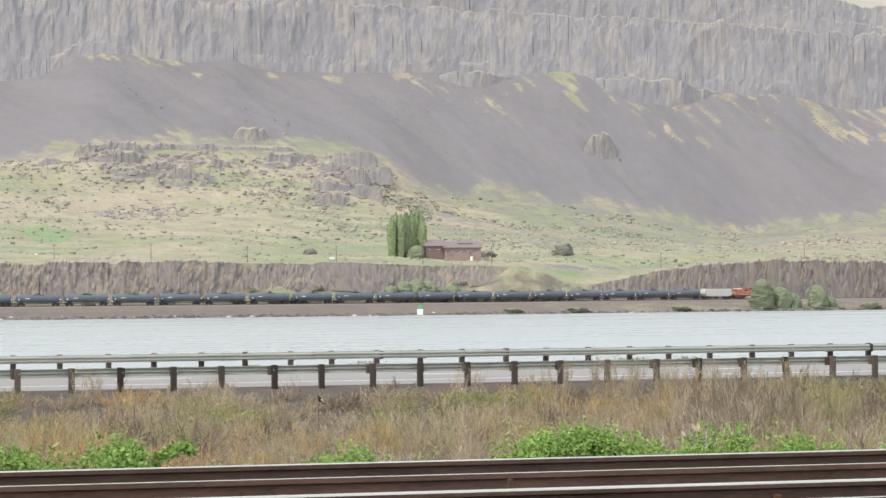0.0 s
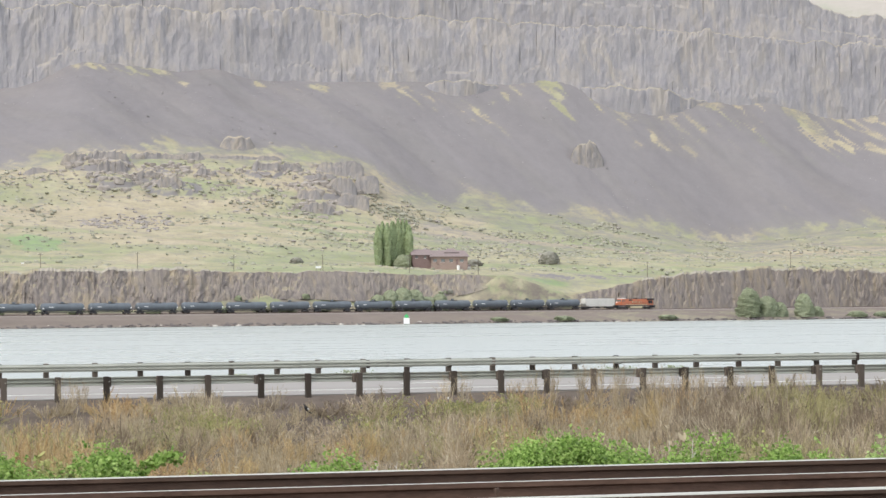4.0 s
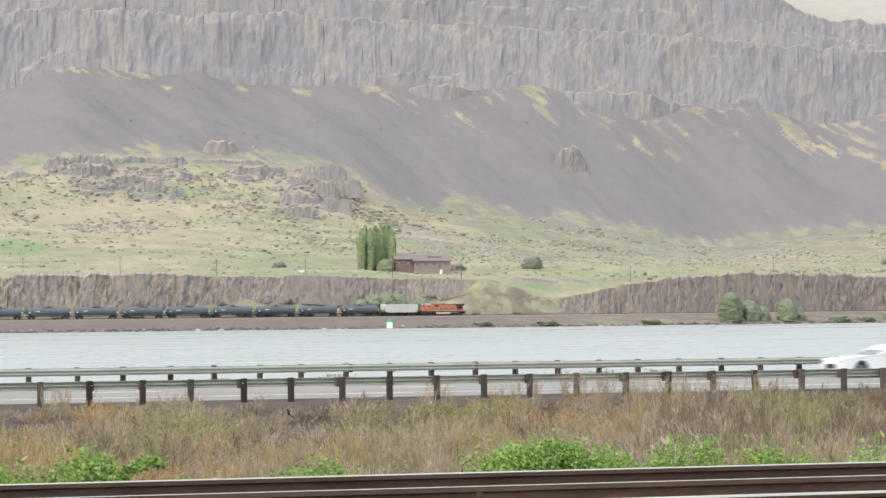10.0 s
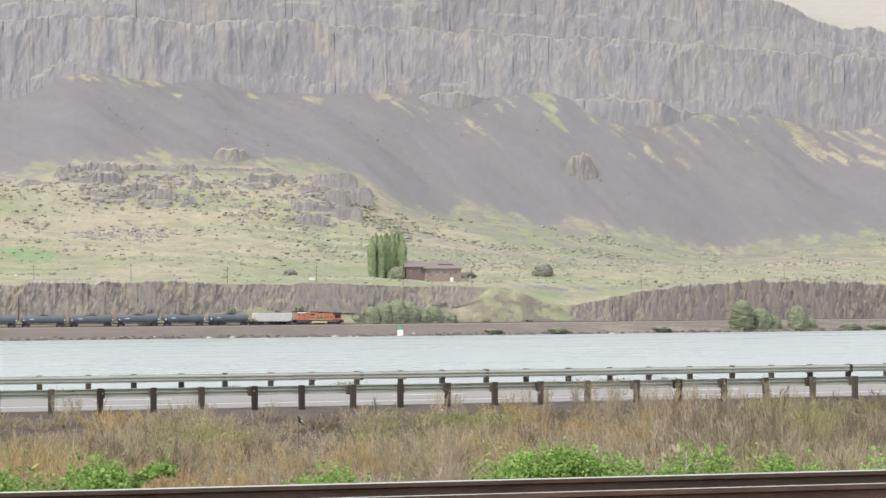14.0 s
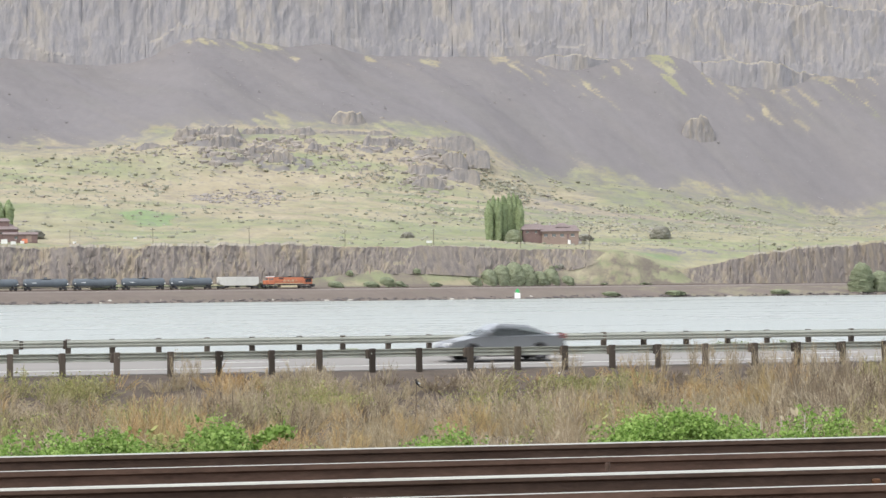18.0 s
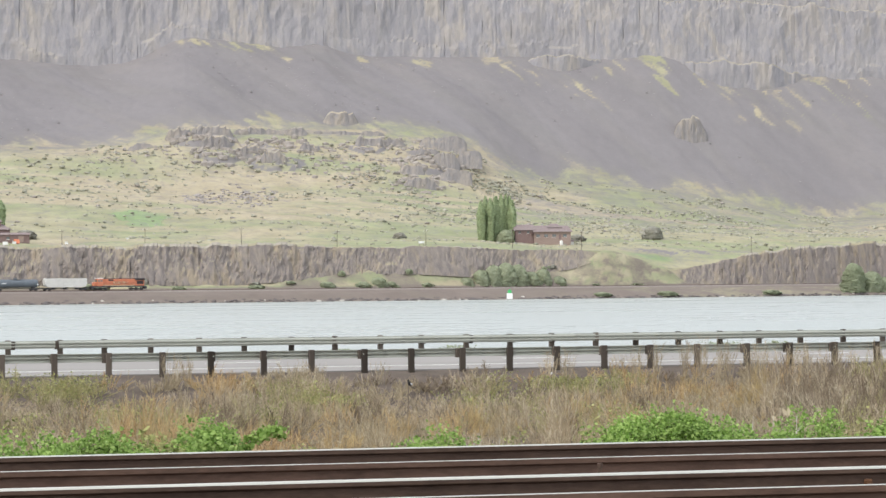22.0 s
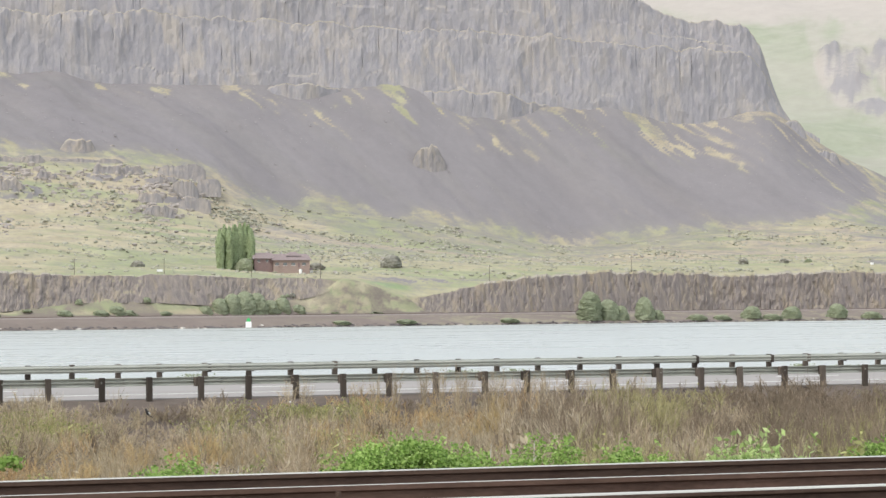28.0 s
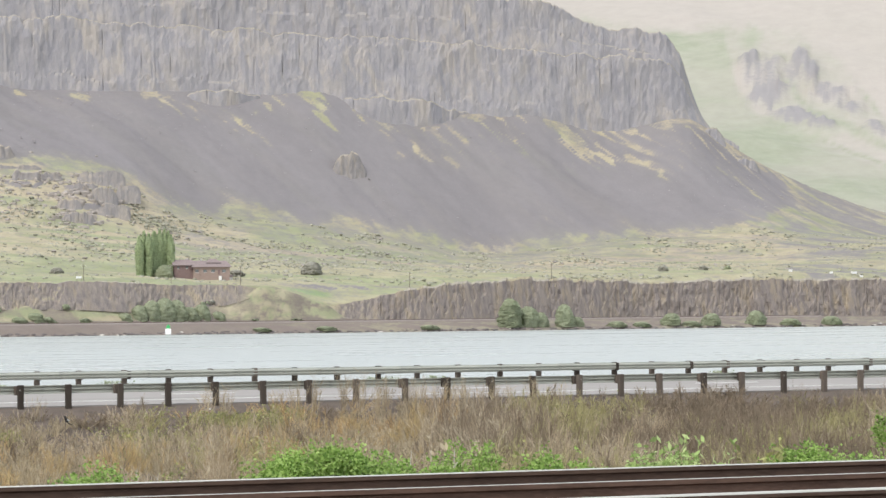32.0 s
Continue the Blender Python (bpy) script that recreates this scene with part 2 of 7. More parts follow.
# ---- the far side: lines of the valley as bearing (degrees from the road's normal) and rise in thousandths ----
LOW_TOP = [(5.27, 9.5), (8.59, 9.7), (10.84, 9.4), (13.56, 9.7), (15.39, 9.5), (17.50, 9.0), (19.06, 8.2), (20.89, 8.0), (21.46, 5.1), (22.03, 1.8), (22.43, 1.2), (23.28, 3.3), (24.18, 6.2), (25.09, 7.7), (26.32, 8.5), (27.44, 8.0), (29.21, 7.3), (30.30, 8.0), (33.17, 7.8), (36.44, 7.4)]
LOW_FOOT = [(5.27, -2.5), (8.59, -2.9), (13.56, -3.1), (14.71, -1.7), (15.39, -0.1), (15.85, 0.6), (17.22, 0.4), (18.37, -0.9), (19.29, 0.2), (20.20, 1.7), (20.60, 4.0), (20.95, 8.0), (21.46, 5.3), (22.03, 1.9), (22.25, 1.2), (22.45, -2.8), (22.70, -4.4), (24.52, -4.9), (25.65, -5.4), (26.77, -6.1), (28.99, -6.0), (33.17, -5.8), (36.44, -5.8)]
EDGE = [(5.27, 9.9), (15.39, 9.9), (19.06, 8.9), (20.89, 8.3), (22.0, 8.5), (23.0, 7.6), (24.18, 7.6), (25.09, 8.3), (26.32, 8.9), (30.30, 8.4), (36.44, 8.2)]
TERRACE = [(5.27, 13.9), (8.59, 14.3), (11.97, 12.7), (15.39, 12.3), (19.63, 11.1), (22.26, 11.4), (25.65, 10.6), (28.99, 9.8), (33.17, 11.0), (36.44, 11.6)]
KNOLL = [(5.27, 31.5), (8.59, 33.1), (11.40, 32.3), (12.20, 29.6), (16.54, 30.1), (18.37, 26.9), (19.97, 21.7), (23.39, 17.3), (25.65, 14.0), (28.99, 15.6), (31.17, 17.3), (33.17, 20.0), (36.44, 21.6)]
FOOT = [(5.27, 45.9), (8.59, 45.5), (10.27, 45.9), (11.45, 48.1), (12.13, 51.9), (14.25, 51.6), (17.16, 49.4), (18.30, 46.3), (18.65, 40.3), (19.22, 34.2), (20.59, 32.6), (21.73, 29.9), (23.44, 25.7), (24.52, 20.7), (25.54, 17.8), (26.55, 19.5), (27.55, 22.8), (29.21, 25.1), (30.74, 28.0), (32.25, 25.2), (34.37, 21.9)]
SCREE_TOP = [(5.27, 77.5), (9.19, 76.4), (10.32, 74.3), (11.45, 75.1), (12.47, 85.0), (13.72, 81.9), (14.64, 79.8), (15.09, 82.7), (15.90, 77.0), (17.16, 76.8), (18.87, 77.4), (19.97, 76.3), (21.12, 76.2), (22.26, 77.0), (22.82, 72.9), (24.52, 70.7), (25.54, 68.6), (26.55, 68.5), (27.33, 62.4), (28.10, 61.3), (29.64, 67.1), (30.08, 60.0), (30.95, 49.9), (32.03, 40.6), (33.17, 33.0), (34.37, 27.9), (36.44, 23.6)]
LEDGE = [(5.27, 101.5), (9.19, 102.0), (10.84, 101.8), (11.90, 101.1), (13.72, 101.9), (14.87, 99.7), (16.01, 101.0), (17.16, 100.0), (18.87, 99.2), (20.20, 97.3), (22.03, 95.0), (22.71, 96.0), (23.62, 95.2), (24.75, 92.7), (25.65, 91.0), (26.99, 89.0), (27.99, 87.3), (28.43, 86.2), (29.32, 84.1), (29.67, 68.9), (30.08, 60.4), (30.95, 50.3), (32.03, 41.0), (33.17, 33.4), (34.37, 28.3), (36.44, 24.0)]
RIM = [(5.27, 105.5), (9.19, 103.6), (9.98, 102.9), (10.61, 111.8), (11.52, 118.7), (14.25, 122.4), (18.83, 120.8), (22.26, 117.4), (24.30, 112.2), (25.09, 108.7), (25.87, 107.0), (26.77, 105.5), (27.44, 100.4), (27.77, 97.9), (27.99, 96.3), (28.43, 98.2), (29.10, 94.6), (29.40, 89.1), (29.71, 69.5), (30.08, 60.8), (30.95, 50.7), (32.03, 41.4), (33.17, 33.8), (34.37, 28.7), (36.44, 24.4)]


def along(curve, b, soft=0.1):
    """Height of a line at a bearing, its corners eased over soft degrees."""
    p = np.array(curve)
    w = (0.1, 0.25, 0.3, 0.25, 0.1)
    return sum(k * np.interp(b + d * soft, p[:, 0], p[:, 1]) for k, d in zip(w, (-2, -1, 0, 1, 2)))


def bend(x):
    """How far the railway swings back from the shore to the right."""
    return np.where(x < 230, 0.0, np.where(x < 520, (x - 230) ** 2 / 2500.0, 33.64 + 0.232 * (np.minimum(x, 620) - 520)))


def shore_range(b):
    """Distance of the far shore: a straight line that draws off to the right."""
    b = np.radians(b)
    return 1000.0 / (np.cos(b) - math.tan(radians(7.5)) * np.sin(b))


def spot(b, r, z):
    b = np.radians(b)
    return np.stack([np.sin(b) * r, np.cos(b) * r, z], -1)


def rise(curve, b, r, soft=0.1):
    return EYE[2] + along(curve, b, soft) * 0.001 * r


def grid_mesh(name, pts, material, cover=None, smooth=True):
    """A sheet from rows of places; cover: rows of (talus, green, dry) shares and the talus's tone."""
    nr, nc = pts.shape[:2]
    k = np.arange(nr * nc).reshape(nr, nc)
    f = np.stack([k[:-1, :-1], k[:-1, 1:], k[1:, 1:], k[1:, :-1]], -1).reshape(-1, 4)
    ob = link_mesh(name, pts.reshape(-1, 3).tolist(), f.tolist(), material, smooth=smooth)
    if cover is not None:
        a = ob.data.attributes.new("cover", "FLOAT_COLOR", "POINT")
        tone = np.full((nr * nc, 1), 0.5) if cover.shape[-1] == 3 else cover.reshape(-1, 4)[:, 3:]
        a.data.foreach_set("color", np.concatenate([cover.reshape(nr * nc, -1)[:, :3], tone], 1).ravel())
    return ob


B = np.concatenate([np.arange(-28, 6, 0.4), np.arange(6, 37, 0.045), np.arange(37, 58, 0.4)])
OFF_FRONT, OFF_BACK, OFF_FOOT, OFF_TOP, OFF_TERRACE, OFF_KNOLL, OFF_SCREE, OFF_TIER, OFF_LEDGE, OFF_RIM = 5, 20, 24, 30, 125, 330, 440, 560, 574, 596


def bench(b):
    """The bend of the railway as added range at a bearing."""
    s, a = shore_range(b), np.radians(b)
    e = 0 * s
    for _ in range(6):
        e = bend(np.sin(a) * (s + e + 12)) / (np.cos(a) - math.tan(radians(7.5)) * np.sin(a))
    return e


def rows_between(b, lines, counts):
    """Rows of (range, height) drawn between neighbouring lines."""
    out = []
    for (r0, z0), (r1, z1), n in zip(lines, lines[1:], counts):
        for k in range(n):
            t = k / n
            out.append((r0 + (r1 - r0) * t, z0 + (z1 - z0) * t))
    out.append(lines[-1])
    return np.array([o[0] for o in out]), np.array([o[1] for o in out])


BANK = []


def far_bank():
    s, e = shore_range(B), bench(B)
    foot = rise(LOW_FOOT, B, s + e + OFF_FOOT)
    flat = np.full_like(B, 4.2)
    r, z = rows_between(B, [(s - 60, flat * 0 - 3.0), (s - 2, flat * 0 - 0.4), (s + 3, flat * 0 + 1.0), (s + 5 + 0.3 * e, flat - 1.2), (s + e + OFF_FRONT + 2, flat - 0.4), (s + e + OFF_FRONT + 4, flat), (s + e + OFF_BACK - 4, flat), (s + e + OFF_FOOT + 1, np.maximum(foot, flat + 0.1)), (s + e + OFF_TOP + 3, np.maximum(foot, flat) + np.maximum(0.35 * (rise(LOW_TOP, B, s + e + OFF_TOP) - foot), 0.2))], [1, 5, 5, 5, 2, 4, 8, 2])
    x = spot(B, r, z)[..., 0]
    z = z + (fbm(x * 0.12, r * 0.3, 1) - 0.5) * np.clip((z + 0.4) * 0.5, 0, 1) * np.where(np.abs(z - 4.2) < 0.25, 0.15, 1.7)
    n = fbm(x / 16, r / 5, 2)
    right = np.clip((B - 19.5) / 2.0, 0, 1)
    grass = np.clip((n - 0.52 + 0.12 * right) / 0.08, 0, 1) * np.where(z < 4.0, 1, 0.4) * (0.35 + 0.65 * right)
    up = np.clip((z - 4.8) / 1.5, 0, 1) * np.clip((fbm(x / 14, r / 14, 4) - 0.36) / 0.12, 0, 1)
    grass = grass * (0.48 + 0.06 * right)
    layer = np.clip((fbm(x / 45, z * 0.7, 3) - 0.46) / 0.08, 0, 1)
    hump = np.clip((B[None, :] - 19.6) / 0.6, 0, 1) * np.clip((22.6 - B[None, :]) / 0.3, 0, 1) * np.clip((z - 4.6) / 0.8, 0, 1)
    bare = hump * np.clip((fbm(x / 5 + z * 0.5, z * 0.9, 5) - 0.47) / 0.16, 0, 1)
    lush = hump * np.clip((fbm(x / 6 - z * 0.6, z * 0.7, 1) - 0.46) / 0.16, 0, 1) * (1 - bare)
    cover = np.stack([np.maximum((1 - np.maximum(grass, up)) * (1 - 0.5 * np.clip(z - 5, 0, 1)), bare * 0.42), np.clip(np.maximum(np.maximum(up * (0.75 - 0.6 * layer), grass * 0.6), lush * 0.85), 0, 1), np.clip(np.maximum((grass - up) * 0.35, up * layer * 0.8) * (1 - lush), 0, 1)], -1)
    BANK.extend([spot(B[None, :] + r * 0, r, z), r - s[None, :]])
    tagged(grid_mesh("river_bank", BANK[0], M_BANK, cover), "brown gravel river bank with a railway bench", "river bank", kind="structure")


def flutes(x, t, seed, width):
    """Ribs and furrows of a rock face, from buttress to single column; they wander a little on their way up."""
    xx = x + width * 0.8 * (fbm(x / (width * 5), t * 1.6, seed + 3, 3) - 0.5)
    out = 0.0
    for k, (w, a) in enumerate(((22, 2.3), (9, 1.6), (4, 1.1), (1.9, 0.55), (0.9, 0.22))):
        n = vnoise(xx / (width * w) + 3.7 * k, t * (0.35 + 0.3 * k) + 11.3 * k, seed + k)
        out = out + a * (1 - np.abs(2 * n - 1) - 0.5)
    return out


def cliff(name, label, b, base, top, width, material, rows, seed, deep, ragged, back=9.0, bands=(), uneven=1.3, forward=9.0):
    """A fluted rock wall between two lines, each (range, height); bands: heights at which it steps back."""
    (r0, z0), (r1, z1) = base, top
    x = np.sin(np.radians(b)) * r0
    tall = np.maximum(z1 - z0, 0.01)
    room = np.clip(tall / 14.0, 0, 1)
    wob = fbm(x / (width * 6), x * 0 + 5.5, seed + 1, 5) - 0.5
    lines = []
    for k in range(rows + 1):
        t = k / rows
        v = tall * t / (width * 9)
        out = flutes(x, v, seed, width)
        rough = fbm(x / width * 0.9, tall * t / width * 0.5, seed + 2, 4) - 0.5
        gap = np.clip((0.030 - np.abs(vnoise(x / (width * 3.1), v * 0.12 + seed, seed + 4) - 0.5)) / 0.030, 0, 1) * np.clip((vnoise(x / (width * 8), v * 2 + 4, seed) - 0.55) * 5, 0, 1)
        r = r0 + (r1 - r0) * t - room * deep * np.minimum(out * 1.1 + rough * uneven - 0.8 * gap, forward)
        for h, depth in bands:
            r = r + np.where(t > h + 0.45 * wob + 0.06 * rough, depth * np.clip(fbm(x / (width * 10), x * 0 + h * 9, seed) * 5 - 2.0, 0, 1.2), 0)
        z = z0 + tall * t - 2.5 * (1 - room) ** 2
        if t > 0.5:
            z = z + room * ragged * (1.6 * wob + 0.25 * out + 0.5 * rough) * (t - 0.5) / 0.5
        lines.append(spot(b, r, z))
    lines.append(spot(b, r + 2.5, z + (0.9 + 0.8 * wob) * room - 2.0 * (1 - room)))
    lines.append(spot(b, np.maximum(r1 + back, r + 4), z1 - 1.0 - 2.0 * (1 - room)))
    ob = grid_mesh(name, np.array(lines), [material, M_LEDGE], smooth=False)
    cols = len(b) - 1
    slot = np.zeros(cols * (len(lines) - 1), int)
    turf = np.tile(fbm(x / (width * 4), x * 0 + 2.2, seed, 3)[:-1] > 0.50, 2)
    slot[-2 * cols:] = turf
    ob.data.polygons.foreach_set("material_index", slot)
    return tagged(ob, label, "cliff", kind="structure")


def far_cliffs():
    b = np.concatenate([np.arange(-28, 6, 0.1), np.arange(6, 37, 0.012), np.arange(37, 58, 0.1)])
    s = shore_range(b) + bench(b)
    cliff("lower_cliff", "low brown basalt cliff above the railway", b, (s + OFF_FOOT, rise(LOW_FOOT, b, s + OFF_FOOT) - 0.8), (s + OFF_TOP, rise(LOW_TOP, b, s + OFF_TOP)), 1.3, M_LOWCLIFF, 20, 1, 1.1, 1.6, 9.0, (), 2.4, 1.7)
    b = np.concatenate([np.arange(-28, 6, 0.1), np.arange(6, 30.6, 0.013)])
    s = shore_range(b)
    foot, ledge = rise(SCREE_TOP, b, s + OFF_TIER, 0.2) - 7, rise(LEDGE, b, s + OFF_LEDGE)
    cliff("middle_cliff", "grey basalt cliff with tall columns, colours paled for haze", b, (s + OFF_TIER - 3, foot), (s + OFF_LEDGE, np.maximum(ledge, foot)), 2.6, M_CLIFF, 30, 2, 1.15, 5.5, 12, ((0.30, 0.8),))
    rim = rise(RIM, b, s + OFF_RIM)
    cliff("upper_cliff", "upper tier of grey basalt columns, colours paled for haze", b, (s + OFF_LEDGE + 9, ledge - 4), (s + OFF_RIM, np.maximum(rim, ledge - 4)), 2.6, M_CLIFF, 24, 3, 1.2, 4.5, 14, ((0.5, 0.9),))


# short lower tiers that stand out of the talus: foot and top as bearing and rise
STEP_FOOT = [(19.1, 72.5), (19.7, 68.0), (20.4, 65.5), (20.9, 68.5), (21.15, 73.5), (22.5, 72.0), (23.1, 66.5), (24.0, 64.0), (24.7, 64.0), (25.2, 66.5)]
STEP_TOP = [(19.1, 72.6), (19.6, 75.0), (20.5, 74.8), (20.9, 73.8), (21.15, 73.6), (22.5, 72.1), (23.0, 72.6), (24.1, 71.4), (24.8, 68.6), (25.2, 66.6)]


def lower_tiers():
    for k, (b0, b1, out) in enumerate(((19.1, 21.15, 15), (22.5, 25.2, 18))):
        b = np.arange(b0, b1, 0.013)
        s = shore_range(b)
        off = 557 - out * np.sqrt(np.sin(np.pi * (b - b0) / (b1 - b0)).clip(0, 1))
        top = rise(STEP_TOP, b, s + off + 7, 0.05) + 1.5 + 5 * (fbm(b * 4.5, b * 0 + k, 2, 4) - 0.5)
        cliff("lower_tier", "short weathered basalt tier at the head of the talus, paled for haze", b, (s + off, rise(STEP_FOOT, b, s + off, 0.05) - 14), (s + off + 7, top), 2.2, M_CLIFF, 14, 4 + k, 0.9, 1.2, 16)


def knoll_off(e):
    """Range behind the shore at which the knolls reach a rise."""
    return float(np.interp(e, [12.3, 30.0, 51.5], [125, 330, 440]))


def talus_knobs():
    """Knobs of columns on the talus and broken ledges along the knolls, capped with grass."""
    knob, ledge, flank = "rounded knob of basalt columns capped with dry grass", "broken basalt ledge standing out of a grassy knoll", "low basalt rib on the flank below the cliff's end"
    steps = [(22.30, 23.10, 484, 44.0, 53.6, 2.6, knob), (15.2, 16.05, 446, 50.5, 57.0, 4, knob), (29.60, 30.35, 548, 54.5, 61.5, 4, flank), (30.40, 31.05, 535, 43.0, 50.5, 4, flank)]
    for b0, b1, foot, top, power in ((12.05, 13.5, 46.0, 51.8, 14), (13.4, 15.0, 47.4, 51.6, 14), (14.9, 16.6, 48.2, 50.4, 10), (12.72, 13.45, 42.3, 48.0, 5), (13.55, 14.1, 39.6, 45.0, 5), (12.95, 13.7, 37.8, 41.6, 6),
                                     (13.9, 14.6, 36.6, 42.4, 5), (15.87, 16.58, 43.0, 48.0, 6), (14.75, 15.25, 42.0, 46.0, 5), (16.78, 17.35, 34.5, 38.6, 6), (17.45, 18.05, 38.2, 41.8, 6), (16.85, 17.6, 29.8, 33.2, 7), (17.1, 17.7, 40.6, 43.6, 6), (17.6, 18.3, 33.6, 36.4, 6),
                                     (16.3, 17.0, 44.2, 47.6, 6), (17.2, 18.2, 45.6, 48.3, 8), (11.3, 12.0, 43.4, 46.2, 6), (18.0, 18.5, 41.0, 43.4, 6)):
        steps.append((b0, b1, knoll_off(foot + 1.0), foot, top, power, ledge))
    for k, (b0, b1, off, foot, top, power, label) in enumerate(steps):
        b = np.arange(b0, b1, 0.013)
        s = shore_range(b)
        u = np.clip(1 - np.abs(2 * (b - b0) / (b1 - b0) - 1) ** power, 0, 1) * (0.55 + 0.5 * np.round(4 * fbm(b * 6.5, b * 0 + k, k, 3)) / 4 + 0.3 * fbm(b * 11, b * 0, k, 3) if label == ledge else 0.85 + 0.3 * fbm(b * 9, b * 0, k, 3))
        z0, z1 = EYE[2] + foot * 0.001 * (s + off), EYE[2] + (foot + (top - foot) * u) * 0.001 * (s + off + 6)
        cliff({ledge: "rock_ledge", knob: "talus_knob", flank: "rock_rib"}[label], label, b, (s + off, z0 - 6), (s + off + 6, z1), 1.5, M_CLIFF if label == flank else M_KNOLL, 12, 7 + k, 0.7, 1.0 if label == ledge else 1.2, 14, (), 2.0)


# chutes and strips of grass on the talus: bearing and rise of both ends, half width in thousandths, greenness
CHUTES = [(18.57, 76.8, 19.08, 74.4, 1.0, 0.1), (19.08, 74.4, 19.53, 70.8, 1.0, 0.1), (19.53, 70.8, 20.16, 68.2, 0.9, 0.1), (20.16, 68.2, 20.67, 67.8, 1.3, 0.1), (20.67, 67.8, 21.07, 70.8, 0.8, 0.1), (21.07, 70.8, 21.25, 77.0, 0.9, 0.2),
          (19.0, 73.0, 19.6, 67.8, 1.5, 0.1), (20.25, 67.0, 20.8, 62.0, 1.6, 0.1), (20.6, 64.0, 21.13, 57.8, 1.1, 0.3), (21.35, 76.5, 21.9, 71.0, 2.5, 0.4), (21.9, 76.0, 22.2, 70.0, 2.2, 0.7), (22.0, 70.0, 22.5, 63.5, 1.6, 1.0), (22.4, 77.0, 22.96, 66.6, 0.6, 0.2),
          (22.96, 66.6, 23.88, 62.9, 0.9, 0.1), (23.88, 62.9, 24.79, 63.4, 0.7, 0.1), (23.4, 63.0, 23.7, 54.5, 0.8, 0.5), (23.7, 54.5, 24.1, 52.5, 0.9, 0.3), (24.1, 56.0, 24.9, 50.0, 1.5, 0.1), (24.0, 60.0, 24.4, 54.0, 1.1, 0.2), (25.0, 67.0, 25.4, 65.0, 1.0, 0.5), (25.7, 61.5, 26.1, 59.0, 1.0, 0.6),
          (26.75, 67.0, 27.31, 58.0, 1.6, 0.3), (27.31, 58.0, 28.0, 49.9, 1.3, 0.2), (27.77, 62.0, 28.57, 54.8, 1.4, 0.2), (28.57, 54.8, 29.36, 47.7, 1.3, 0.2), (28.4, 52.0, 29.1, 44.0, 1.5, 0.1), (27.5, 64.0, 28.0, 61.0, 1.4, 0.5),
          (30.16, 47.5, 31.62, 31.3, 0.7, 0.7), (30.2, 33.0, 30.7, 26.5, 0.6, 0.1), (25.3, 22.0, 25.8, 18.5, 0.9, 0.6), (26.6, 31.0, 26.9, 27.5, 0.5, 0.1), (12.3, 83.0, 14.0, 80.0, 1.2, 0.4), (14.0, 80.0, 14.6, 76.0, 0.8, 0.1), (16.0, 76.0, 17.4, 74.0, 1.2, 0.2), (13.8, 56.0, 14.5, 52.5, 0.9, 0.1)]
# bare ochre soil on the knolls: bearing, rise, half width, half height
SOIL = [(14.7, 45.3, 0.5, 2.2), (17.6, 42.0, 1.1, 6.0), (18.4, 38.0, 0.7, 5.0), (15.4, 50.3, 1.5, 1.0), (13.2, 52.2, 1.4, 0.8), (16.4, 45.0, 0.5, 1.6), (12.0, 30.0, 1.4, 1.2), (10.0, 27.0, 1.6, 1.2), (15.8, 33.0, 0.7, 3.0)]
# loose outcrops on the slope: bearing, range behind the shore, half width in degrees, height
OUTCROPS = [(12.9, 412, 0.5, 6.5), (14.0, 392, 0.4, 7.5), (13.2, 385, 0.35, 6.0), (14.3, 372, 0.5, 5.5), (17.3, 372, 0.4, 7.5), (17.5, 395, 0.4, 5.0), (16.2, 402, 0.3, 4.0)]


